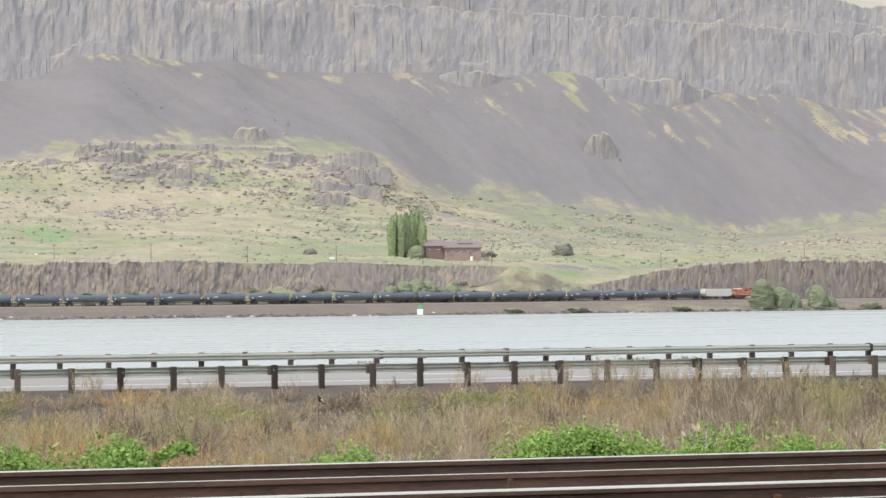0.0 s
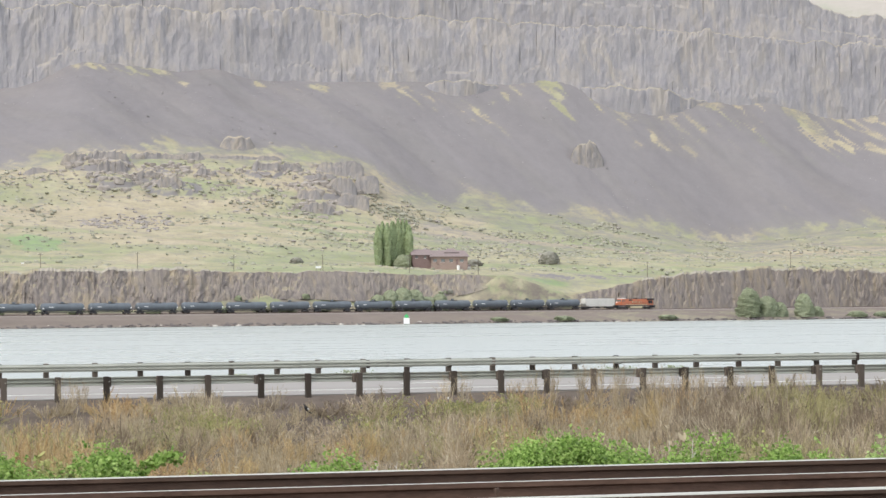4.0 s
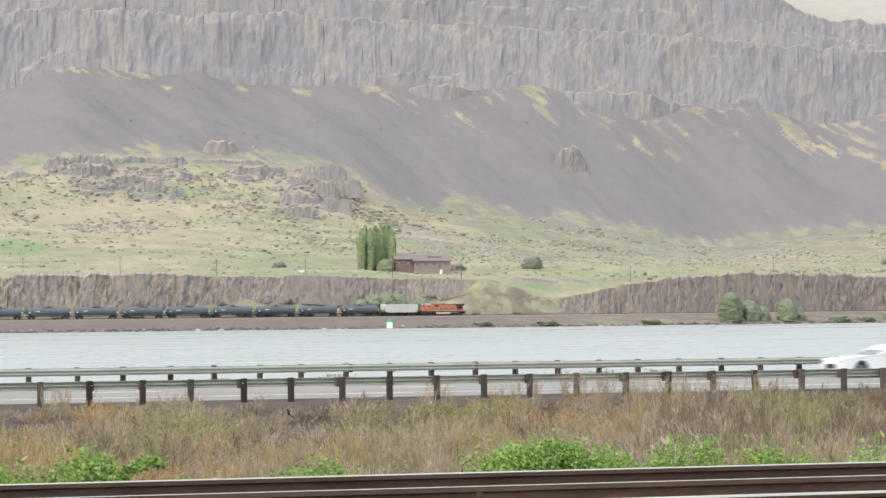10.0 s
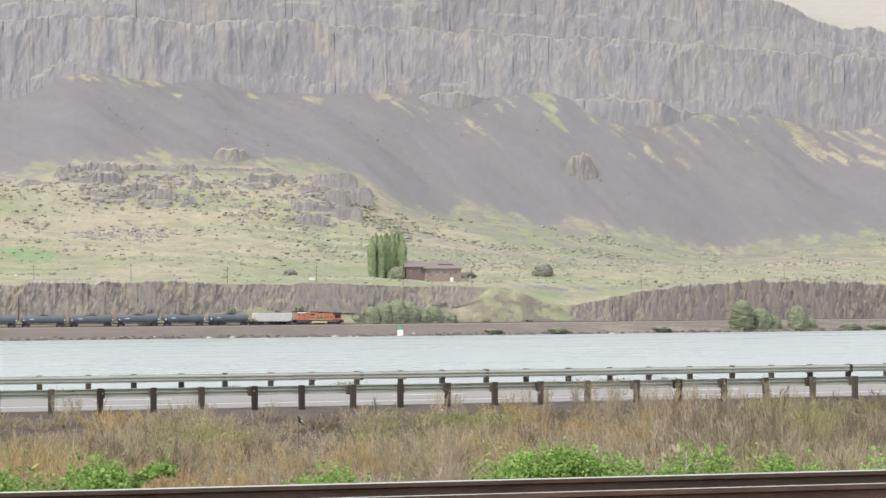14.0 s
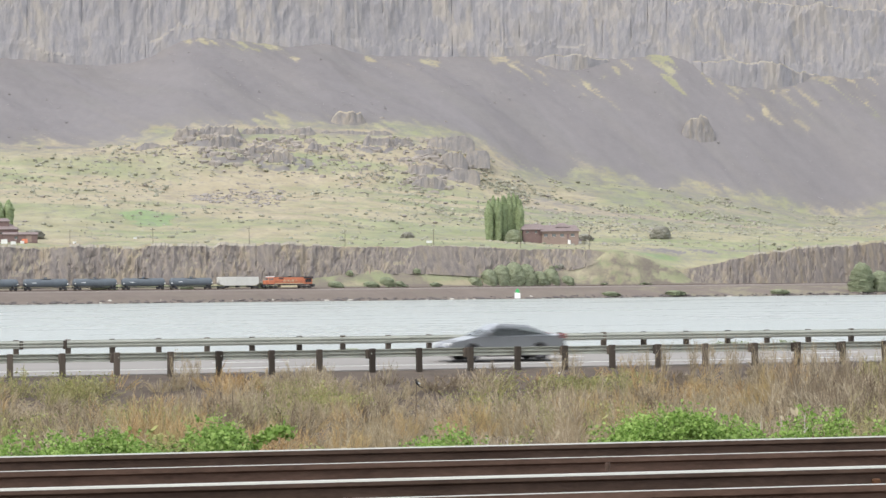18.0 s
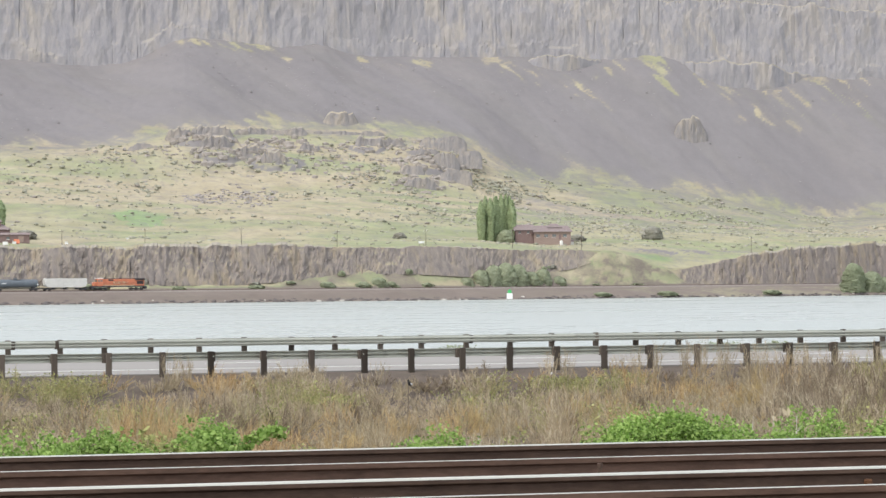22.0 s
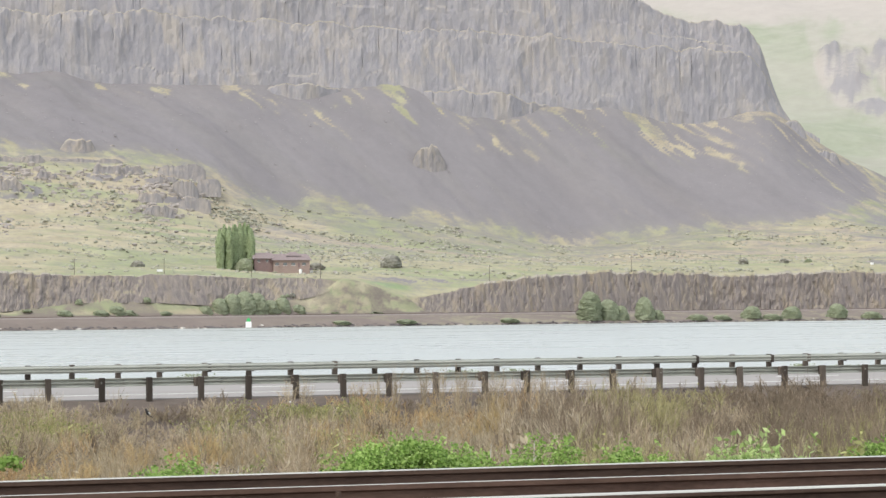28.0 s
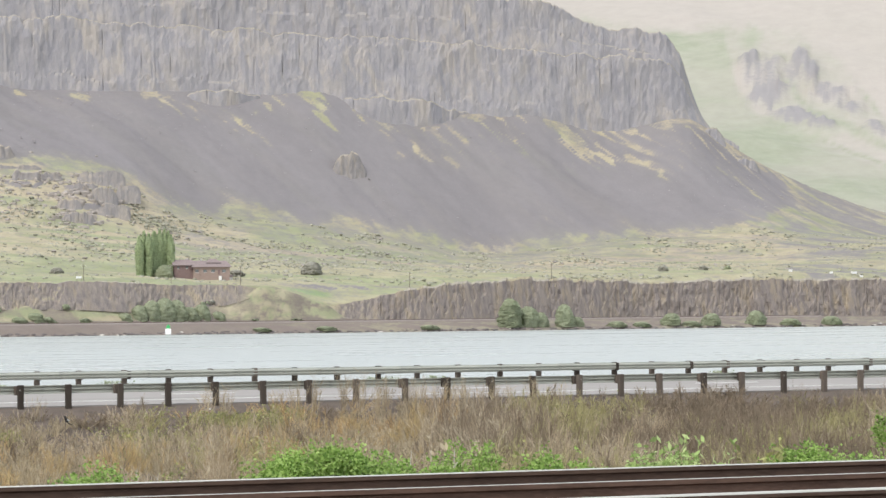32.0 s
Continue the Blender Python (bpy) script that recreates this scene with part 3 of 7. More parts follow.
def hillside():
    s, e = shore_range(B), bench(B)
    L = [(s + e + OFF_TOP + 1, rise(LOW_TOP, B, s + e + OFF_TOP) - 5), (s + e + OFF_TOP + 1.5, rise(LOW_TOP, B, s + e + OFF_TOP) - 0.5)]
    brow = np.minimum(e + OFF_TOP + 34, (e + OFF_TOP + 1.5 + OFF_TERRACE) / 2)
    L.append((s + brow, np.maximum(rise(EDGE, B, s + brow, 0.2), L[1][1] + 0.3)))
    for off, curve, soft in ((OFF_TERRACE, TERRACE, 0.6), (OFF_KNOLL, KNOLL, 0.6), (OFF_SCREE, FOOT, 0.45), (OFF_TIER, SCREE_TOP, 0.22)):
        L.append((s + off, rise(curve, B, s + off, soft)))
    r, z = rows_between(B, L, [1, 16, 26, 60, 50, 64])
    bb = B[None, :] + 0 * r
    x = np.sin(np.radians(bb)) * r
    off = r - s[None, :]
    edge = np.clip((off - e - OFF_TOP) / 30, 0, 1)
    calm = np.clip((OFF_SCREE - off) / 60, 0.10, 1)
    z = z + edge * ((fbm(x / 60, r / 60, 2) - 0.5) * 5 + (fbm(x / 9, r / 9, 3) - 0.5) * 1.5 + (fbm(x / 3, r / 3, 5) - 0.5) * 0.8) * calm
    rock = np.zeros_like(z)
    for ob, oo, ow, oh in OUTCROPS:
        rag = 0.7 + 0.9 * fbm(x / 7, r / 7, 1)
        d = np.hypot((bb - ob) / ow, (off - oo) / np.where(off > oo, 14, 7)) / rag
        lift = np.clip((1 - d) * 4.0, 0, 1)
        z = z + lift * oh * (0.45 + 0.9 * fbm(x / 5, r / 5, 4)) * 0.35
        rock = np.maximum(rock, np.clip((1.12 - d) * 7, 0, 1) * np.where(lift > 0.97, np.clip((0.52 - fbm(x / 4, r / 4, 3)) * 12, 0, 1), 1))
    lay = (z - EYE[2]) / r * 1000
    # gullies of the talus run down and to the right
    g = (off - OFF_SCREE) / 120
    slide = x + g * 55
    z = z - (fbm(slide / 26, g * 0.8, 5) - 0.5) * 6 * np.clip((1 - g) * 5, 0, 1) * np.clip(g * 5, 0, 1)
    z = z + (fbm(x / 2.6, r / 2.6, 0) - 0.5) * 0.9 * np.clip(g * 6, 0, 1)
    # cover
    steep = (z - EYE[2]) / r * 1000
    ragged = (fbm(x / 22, r / 22, 1) - 0.5) * 8 + (fbm(x / 6, r / 6, 2) - 0.5) * 3
    talus = np.clip((lay - along(FOOT, bb, 0.1) - 0.8 + ragged * 1.1 + (fbm(slide / 4, g * 6, 1) - 0.5) * 6 + 2.5) / 7.5, 0, 1)
    far = np.clip((bb - 31.4 + (fbm(x / 20, r / 20, 3) - 0.5) * 1.6) / 0.4, 0, 1)
    talus = talus * (1 - far)
    grass, lush = np.zeros_like(z), np.zeros_like(z)
    for b0, e0, b1, e1, w, gr in CHUTES:
        px, py = (bb - b0) * 17.45, lay - e0
        dx, dy = (b1 - b0) * 17.45, e1 - e0
        t = np.clip((px * dx + py * dy) / (dx * dx + dy * dy), 0, 1)
        d = np.hypot(px - t * dx, py - t * dy) + (fbm(slide / 4, g * 11, 3) - 0.5) * 5.5
        a = np.clip((w * 1.8 * (1 - 0.2 * t) - d) / 1.5, 0, 1) * (1 - 0.15 * t) * np.clip((fbm(slide / 5, r / 11, 1, 3) - 0.34) / 0.2, 0, 1)
        grass, lush = np.maximum(grass, a * 0.85), np.maximum(lush, a * gr * 0.7)
    skirt = np.clip((steep - along(SCREE_TOP, bb, 0.2) + 3.6 + ragged * 0.55) / 1.6, 0, 1) * np.clip((fbm(x / 40, x * 0, 4) - 0.36) / 0.1, 0, 1)
    skirt = skirt * np.clip((bb - 16.5) / 2, 0.4, 1) * np.clip((fbm(x / 9, x * 0 + 3, 2) - 0.36) / 0.1, 0.3, 1)
    streak = np.clip((fbm(slide / 4, g * 5, 2) - 0.58) / 0.06, 0, 1) * np.clip((bb - 23.0) / 2, 0, 1) * np.clip((g - 0.50) * 4, 0, 1) * 0.75
    streak = np.maximum(streak, np.clip((fbm(slide / 16, g * 1.2, 4) - 0.54) / 0.10, 0, 1) * 0.16)
    fringe = np.clip(1 - np.abs(lay - along(FOOT, bb, 0.1) - ragged * 0.6) / 4.5, 0, 1) * np.clip((fbm(x / 12, r / 12, 3) - 0.42) / 0.1, 0, 1)
    talus = np.clip(talus - np.maximum(np.maximum(grass * 1.12, skirt * 0.62), streak), 0, 1)
    talus = np.maximum(talus, rock * 0.75)
    # sage and stones thicken towards the foot of the talus
    sage = np.clip((bb - 17.2) / 1.5, 0.25, 1) * np.clip((off - 150) / 120, 0, 1) * np.clip((fbm(x / 14, r / 20, 5) - 0.34) / 0.2, 0, 1)
    talus = np.maximum(talus, 0.34 * sage)
    soil = np.zeros_like(z)
    for sb, se, sw, sh in SOIL:
        soil = np.maximum(soil, np.clip((1.2 - np.hypot((bb - sb) / sw, (lay - se) / sh) + (fbm(x / 8, r / 8, 2) - 0.5) * 1.6) * 2.0, 0, 1))
    low = np.clip((OFF_KNOLL - 30 - off) / 150, 0, 1)
    meadow = np.clip((fbm(x / 55, r / 24, 0) - 0.50) / 0.07, 0, 1) * (0.25 + 0.55 * low)
    for mb, mo, mw, md, ma in ((11.65, 200, 0.70, 30, 1.0), (12.9, 165, 0.6, 18, 0.7), (22.6, 150, 1.6, 22, 0.6), (10.0, 75, 5.0, 14, 0.5), (18.5, 85, 3.0, 16, 0.6), (31.5, 160, 1.6, 30, 0.6), (24.5, 330, 1.2, 40, 0.5)):
        meadow = np.maximum(meadow, ma * np.clip((1.25 - np.hypot((bb - mb) / mw, (off - mo) / md) + (fbm(x / 9, r / 9, 4) - 0.5) * 1.2) * 2.2, 0, 1))
    right = np.clip((bb - 18.5) / 2.0, 0, 1)
    meadow = np.maximum(meadow, right * low * 0.35)
    green = np.maximum(np.maximum(meadow, fringe * 0.4), np.maximum(lush, far * (0.15 + 0.5 * fbm(x / 30, r / 30, 2))))
    dry = np.clip((fbm(x / 70, r / 16, 3) - 0.45) / 0.12, 0, 1) * (1 - 0.5 * low)
    dry = np.maximum(dry, np.maximum(grass * 1.15 - lush, skirt).clip(0, 1)) * (1 - lush) * (1 - fringe)
    near_foot = np.clip(1.2 - np.abs(lay - along(FOOT, bb, 0.1)) / 6, 0, 1) * np.clip((29.3 - bb) / 0.8, 0, 1)
    dry = dry * (1 - 0.8 * near_foot) * (1 - 0.3 * far)
    talus = np.maximum(talus, far * 0.55 * np.clip((fbm(slide / 10, g * 2.5, 2) - 0.36) / 0.2, 0.35, 1))
    dry, green = np.maximum(dry, soil * 0.95), green * (1 - soil)
    gully = np.clip(1.2 - np.abs(bb - 21.9) / 1.3, 0, 1) * np.clip(1.15 - np.abs(off - e - OFF_TOP - 17) / 22, 0, 1)
    green = np.maximum(green, gully * np.clip((fbm(x / 12, r / 8, 1) - 0.40) / 0.1, 0, 1) * 0.97)
    talus = np.maximum(talus, 0.42 * near_foot * np.clip((fbm(x / 10, r / 14, 4) - 0.36) / 0.15, 0.6, 1))
    dry = dry * (1 - gully * green)
    scarp = np.clip(1.2 - np.abs(bb - 22.7) / 1.8, 0, 1) * np.clip(1.3 - np.abs(off - e - OFF_TOP - 28) / 7, 0, 1) * np.clip((fbm(x / 9, r / 4, 2) - 0.38) / 0.12, 0, 1)
    talus, green = np.maximum(talus, scarp * 0.85), green * (1 - scarp)
    dry = np.maximum(dry, scarp)
    tone = 0.5 + 0.6 * (0.5 * fbm(slide / 26, g * 1.1, 4, 5) + 0.2 * fbm(slide / 6, g * 4.5, 1, 4) + 0.3 * fbm(x / 30, r / 40, 2, 4) - 0.5)
    tagged(grid_mesh("hillside", spot(bb, r, z), M_GROUND, np.stack([talus, green, dry, tone], -1)), "grassy terrace rising to dark talus slopes", "hillside", kind="structure")
    return spot(bb, r, z), off, talus, e


def plateau_and_far_hill():
    b = np.concatenate([np.arange(-28, 6, 0.4), np.arange(6, 27.0, 0.08)])
    s = shore_range(b)
    rim = rise(RIM, b, s + OFF_RIM)
    fade = np.clip((27.0 - b) / 2.0, 0, 1) ** 0.7
    r, z = rows_between(b, [(s + OFF_RIM + 3, rim - 2.5), (s + OFF_RIM + 60, rim - 3 + 6 * fade), (s + 1500, rim - 3 + (333 - rim) * fade)], [6, 24])
    x = np.sin(np.radians(b)) * r
    z = z + (fbm(x / 70, r / 70, 1) - 0.5) * 8 * np.clip((r - s - OFF_RIM) / 40, 0, 1) * fade
    bb = b[None, :] + 0 * r
    c = np.stack([0 * r, np.clip((fbm(x / 90, r / 90, 3) - 0.45) * 5, 0, 1), np.clip((fbm(x / 200, r / 60, 2) - 0.4) * 5, 0, 1)], -1)
    tagged(grid_mesh("plateau", spot(bb, r, z), M_FARHILL, c), "green grassy plateau above the cliffs, colours paled for haze", "hill", kind="structure")
    # the hill beyond the valley mouth
    b = np.concatenate([np.arange(24.0, 37.0, 0.05), np.arange(37, 58, 0.4)])
    s = shore_range(b)
    top = 0.150 + 0.0045 * (b - 30)
    rr, zz = rows_between(b, [(s + 300, rise(KNOLL, b, s + 300) - 14), (s + 560, EYE[2] + (s + 560) * (0.021 + 0.0007 * (b - 30))), (s + 900, EYE[2] + (s + 900) * (0.066 + 0.001 * (b - 30))), (s + 1700, EYE[2] + (s + 1700) * top)], [14, 34, 50])
    x = np.sin(np.radians(b)) * rr
    bb = b[None, :] + 0 * rr
    off = rr - s[None, :]
    zz = zz + (fbm(x / 120, rr / 120, 4) - 0.5) * 22 * np.clip((off - 350) / 200, 0, 1) + (fbm(x / 30, rr / 60, 2) - 0.5) * 2.5
    # lines on the slope, as bearing and rise: foot of the dry upper slope, foot of the outcrop, and the green draw between
    up = (zz - EYE[2]) / rr * 1000
    wob = fbm(bb * 2.2, up / 9, 4) - 0.5
    brow = up - np.interp(b, (24, 28.2, 30.5, 31.8, 32.5, 33.5, 36), (100, 98.3, 96.0, 93.5, 86.0, 66.0, 40.0))[None, :] + 4 * wob
    foot = up - np.interp(b, (24, 30.3, 30.6, 31.0, 31.6, 32.3, 33.5, 36), (99, 95.0, 76.0, 67.7, 62.0, 57.6, 49.5, 36.0))[None, :] + 2 * wob
    draw = up - np.interp(b, (24, 31.4, 31.6, 32.1, 33.4, 36), (99, 79.0, 76.5, 67.4, 56.1, 40.0))[None, :] + 3 * wob
    # outcrops: bearing, rise, half width, half height
    rock = np.zeros_like(zz)
    for ob, ou, ow, oh, deep in ((31.05, 81.5, 0.62, 8.0, 0.42), (31.75, 80.0, 0.55, 8.0, 0.42), (30.80, 84.5, 0.26, 4.0, 0.65), (31.14, 73.0, 0.52, 4.6, 0.95), (31.83, 85.2, 0.20, 5.0, 0.85), (32.05, 79.2, 0.20, 4.6, 0.75), (31.80, 65.5, 0.55, 2.8, 0.85), (32.25, 62.6, 0.34, 2.0, 0.65), (32.45, 73.2, 0.46, 4.2, 0.6), (32.85, 67.5, 0.36, 3.4, 0.5), (33.3, 60.5, 0.36, 3.4, 0.45)):
        lean = (up - ou) / 16 * 0.5
        d = np.hypot((bb - ob + lean * (ou < 70)) / ow, (up - ou) / oh) / (0.25 + 1.5 * fbm(bb * 6 + up / 9, up / 3.0, 6))
        lump = np.clip((1 - d) * 1.9, 0, 1)
        rock = np.maximum(rock, lump * deep * (0.2 + 1.5 * fbm(bb * 9 + up / 8, up / 3.2, 3)))
        zz = zz + lump * 5 * (0.4 + fbm(bb * 7, up / 4, 2))
    ribs = fbm((up + 17 * (bb - 30)) / 3.5, bb * 0.8, 3, 4)
    dry = np.clip(0.5 + brow / 5 + (ribs - 0.5) * 1.6, 0.10, 1) * 0.95
    dry = np.maximum(dry, 0.75 * np.clip((foot + 1.0) / 2.5, 0, 1) * np.clip(1 - brow, 0, 1) * (0.6 + 0.8 * (ribs - 0.3)))
    green = np.clip(1 - np.abs(brow + 1.5) / 2.6, 0, 1) * np.clip((fbm(bb * 1.3, up / 8, 2) - 0.40) * 6, 0, 1)
    green = np.maximum(green, np.clip(1 - np.abs(draw) / 2.4, 0, 1) * np.clip((b - 31.3) / 0.3, 0, 1)[None, :])
    green = np.maximum(green, np.clip(1 - np.abs(foot + 0.6) / 1.3, 0, 1) * np.clip((b - 31.7) / 0.5, 0, 1)[None, :])
    green = np.maximum(green, np.clip(1.2 - np.hypot((bb - 30.85) / 0.25, (up - 93) / 4), 0, 1))
    dry = np.clip(dry * (1 - 0.9 * green), 0, 1)
    grn = np.maximum(green * 0.9, 0.55 * np.clip(-foot / 4, 0, 1))
    tagged(grid_mesh("far_hill", spot(bb, rr, zz), M_FARHILL, np.stack([np.clip(rock, 0, 1), np.clip(grn, 0, 1), dry], -1)), "tan and green grassland hill behind the cliffs, colours paled for haze", "hill", kind="structure")


def river_and_base():
    v = [(-4500, 90, 0), (4500, 90, 0), (4500, 2400, 0), (-4500, 2400, 0)]
    tagged(link_mesh("water", v, [(0, 1, 2, 3)], M_WATER), "wide pale grey rippled river", "water", kind="structure")
    v = [(-4800, -4800, -4), (4800, -4800, -4), (4800, 4800, -4), (-4800, 4800, -4)]
    tagged(link_mesh("ground", v, [(0, 1, 2, 3)], M_SOIL), "bare earth under the valley reaching the horizon", "ground", kind="structure")


# ---- the near side ----
ROAD_NEAR, ROAD_FAR = 100.1, 111.9
ROAD_LEFT, ROAD_RIGHT = -1300.0, 1300.0


def near_height(x, y):
    """Height of the camera's bank: ballast, a brushy hollow, the highway's fill."""
    prof_y = [-400, -6, 0, 10, 12, 23.5, 26, 34, 48, 92, 98.3, 100.8, 112.6, 114, 128, 140]
    prof_z = [9.5, 9.3, 8.9, 8.8, 8.85, 8.85, 8.3, 6.6, 5.9, 5.75, 6.70, 6.895, 7.05, 6.9, 0.5, -3.0]
    return np.interp(y, prof_y, prof_z)


def near_ground():
    ys = np.array([-400, -60, -20, -6, 0, 4, 8, 10, 12, 16, 20, 23.5, 25, 26, 28, 30, 32, 34, 38, 43, 48, 55, 62, 70, 78, 86, 92, 95, 98.3, 99.5, 100.8, 106, 112.6, 114, 118, 122, 128, 140])
    xs = np.concatenate([np.linspace(-1400, -60, 30), np.arange(-56, 120, 2.0), np.linspace(122, 1400, 30)])
    X, Y = np.meshgrid(xs, ys)
    Z = near_height(X, Y) + (fbm(X / 3, Y / 3, 1) - 0.5) * np.interp(Y[:, :1], [20, 30, 95, 99, 113, 116], [0, 0.7, 0.7, 0.05, 0.0, 0.6])
    pts = np.stack([X, Y, Z], -1)
    tagged(grid_mesh("near_bank", pts[:, :, :], M_SOIL), "brown earth bank between tracks and highway", "ground", kind="structure")


def highway():
    zn, zf = 6.90, 7.21
    v, f = extrude_x([(ROAD_NEAR + 0.55, zn - 0.3), (ROAD_NEAR + 0.55, zn + 0.016), (ROAD_FAR + 0.6, zf), (ROAD_FAR + 0.6, zf - 0.3)], ROAD_LEFT, ROAD_RIGHT)
    tagged(link_mesh("road", v, f, M_ASPHALT), "two lane pale concrete highway", "road", kind="structure")

    def zr(y):
        return zn + (zf - zn) * (y - ROAD_NEAR + 0.4) / (ROAD_FAR - ROAD_NEAR + 1.0) + 0.002
    bm = bmesh.new()
    for y in (103.3, 110.55):
        add_box(bm, ROAD_LEFT, ROAD_RIGHT, y - 0.06, y + 0.06, zr(y) - 0.05, zr(y) + 0.006)
    tagged(part("edge_line", bm, M_PAINT), "solid white edge lines along the highway", "road marking", kind="structure")
    bm = bmesh.new()
    for k in range(-30, 60):
        add_box(bm, k * 12.2, k * 12.2 + 3.05, 106.9, 107.02, zr(107) - 0.05, zr(107) + 0.006)
    tagged(part("lane_line", bm, M_PAINT), "dashed white lane line on the highway", "road marking", kind="structure")
    return zr


ROAD_Z = highway()


def w_beam(x0, x1, face, ztop):
    """A corrugated steel beam, 0.31 m high, its wave towards face (+1 or -1)."""
    wave = [(0.0, 0.0), (0.03, 0.0), (0.075, 0.075), (0.115, 0.075), (0.145, 0.012), (0.165, 0.012), (0.195, 0.075), (0.235, 0.075), (0.28, 0.0), (0.31, 0.0)]
    out = [(face * d, ztop - 0.31 + h) for h, d in wave] + [(face * (d - 0.012), ztop - 0.31 + h) for h, d in reversed(wave)]
    return extrude_x(out, x0, x1)


def guardrail(name, y, ground, phase, toward, label, group, reach):
    """Timber posts with spacer blocks, one every 1.905 m, and steel beams lapped at every second post."""
    top = ground + 0.79
    rail = tagged(new(name), label, "guardrail", group)
    rail.location = (0, y, 0)
    n0, n1 = reach
    bm = box(-0.1, 0.1, -0.1, 0.1, ground - 0.5, top + 0.03, 0.012)
    post = part("post", bm, M_POST, rail)
    bm = box(-0.075, 0.075, 0.1, 0.3, top - 0.34, top + 0.0, 0.01)
    block = part("spacer_block", bm, M_POST, rail)
    v, f = w_beam(-1.95, 1.95, 1, top)
    beam = link_mesh("beam", v, f, M_ZINC, rail, "galvanised corrugated steel beam")
    bolt = part("bolt", box(-0.02, 0.02, -0.13, -0.1, top - 0.17, top - 0.13, 0.006), M_ZINC, rail)
    for k in range(n0, n1):
        x = phase + 1.905 * k
        turn = pose(x, 0, 0, 0, 0, 0 if toward > 0 else 180)
        for src in (post, block, bolt):
            ob = src if k == n0 else src.copy()
            if k != n0:
                scene.collection.objects.link(ob)
            ob.matrix_basis = turn @ pose(0, 0, 0, random.uniform(-0.6, 0.6), random.uniform(-0.8, 0.8), 0)
        if (k - n0) % 2 == 0:
            ob = beam if k == n0 else beam.copy()
            if k != n0:
                scene.collection.objects.link(ob)
            ob.matrix_basis = pose(x + 0.95, 0.3 * toward, 0.004 * ((k // 2) % 2), 0, 0, 0 if toward > 0 else 180)
    # the runs beyond
    for side, xa, xb in ((-1, ROAD_LEFT, phase + 1.905 * n0 - 1.0), (1, phase + 1.905 * (n1 - 1) + 2.9, ROAD_RIGHT)):
        v, f = w_beam(xa, xb, toward, top)
        v = [(a, b + 0.3 * toward, c) for a, b, c in v]
        link_mesh("beam", v, f, M_ZINC, rail, "galvanised corrugated steel beam")
    return rail


# ---- railway in front ----
RAIL_SLANT = -2.9


def rail_profile(head, worn):
    """Tee rail section: y across, z down from the running surface at 0."""
    right = [(0.0, 0.0), (0.022, -0.0008), (0.031, -0.004), (0.0365, -worn)]
    web = [(0.0365, -0.036), (0.010, -0.050), (0.009, -0.125), (0.020, -0.160), (0.076, -0.172), (0.076, -0.186)]
    if head:
        return [(-a, b) for a, b in reversed(right[1:])] + right
    side = [right[3]] + web
    return [(a - 0.0003, b) for a, b in side] + [(-a + 0.0003, b) for a, b in reversed(side)]


def railway(name, y_far, gauge_gap, z_far, z_near, worn, label):
    track = tagged(new(name), label, "railway track", "tracks in front")
    track.matrix_basis = pose(0, y_far, 0, 0, 0, RAIL_SLANT)
    for y, z, side, worn in ((0.0, z_far, M_RAILSIDE, worn), (-gauge_gap, z_near, M_RUSTRAIL, 0.0025)):
        v, f = extrude_x([(y + a, z + b) for a, b in rail_profile(False, worn)], -420, 420)
        r = link_mesh("rail", v, f, side, track, "rust-brown steel rail")
        v, f = extrude_x([(y + a, z + b) for a, b in rail_profile(True, worn)], -420, 420)
        link_mesh("running_surface", v, f, M_RAILTOP, r, "polished steel running surface")
    return track


def build_setting():
    river_and_base()
    far_bank()
    far_cliffs()
    lower_tiers()
    talus_knobs()
    slope = hillside()
    plateau_and_far_hill()
    near_ground()
    return slope


SLOPE = build_setting()
guardrail("near_guardrail", ROAD_NEAR, 6.905, 34.53, 1, "weathered timber-post guardrail seen from behind", "highway guardrails", (-20, 30))
guardrail("far_guardrail", ROAD_FAR, 7.13, 38.59, -1, "steel guardrail on timber posts along the river side", "highway guardrails", (-22, 30))
railway("far_track", 19.97, 1.51, 9.235, 9.235, 0.007, "weathered main line track with polished rail heads")
railway("near_track", 15.75, 1.51, 9.326, 9.34, 0.013, "raised nearer track with polished rail heads")


# ---- plants ----
def tri_cloud(name, verts, material, parent=None, label="", size=3):
    """One mesh from a run of loose triangles or quads."""
    n = len(verts) // size
    f = np.arange(n * size).reshape(n, size)
    return link_mesh(name, np.asarray(verts).tolist(), f.tolist(), material, parent, label)


def leaf_quads(rng, centres, size, spread=0.35, outward=None):
    """A small pointed leaf at each centre, turned at random or more or less outwards."""
    n = len(centres)
    if outward is None:
        a, t = rng.rand(n) * 6.283, (rng.rand(n) - 0.3) * 1.9
        d = np.stack([np.cos(a) * np.cos(t), np.sin(a) * np.cos(t), np.sin(t)], -1)
        u = np.cross(d, rng.randn(n, 3))
    else:
        face = outward + rng.randn(n, 3) * 0.45
        d = np.cross(face, rng.randn(n, 3))
        d /= np.linalg.norm(d, axis=1, keepdims=True) + 1e-9
        u = np.cross(face, d)
    u /= np.linalg.norm(u, axis=1, keepdims=True) + 1e-9
    s = (size * (0.6 + 0.8 * rng.rand(n)))[:, None]
    v = np.stack([centres - d * s * 0.5, centres + u * s * spread, centres + d * s * 0.5, centres - u * s * spread], 1)
    return v.reshape(-1, 3)


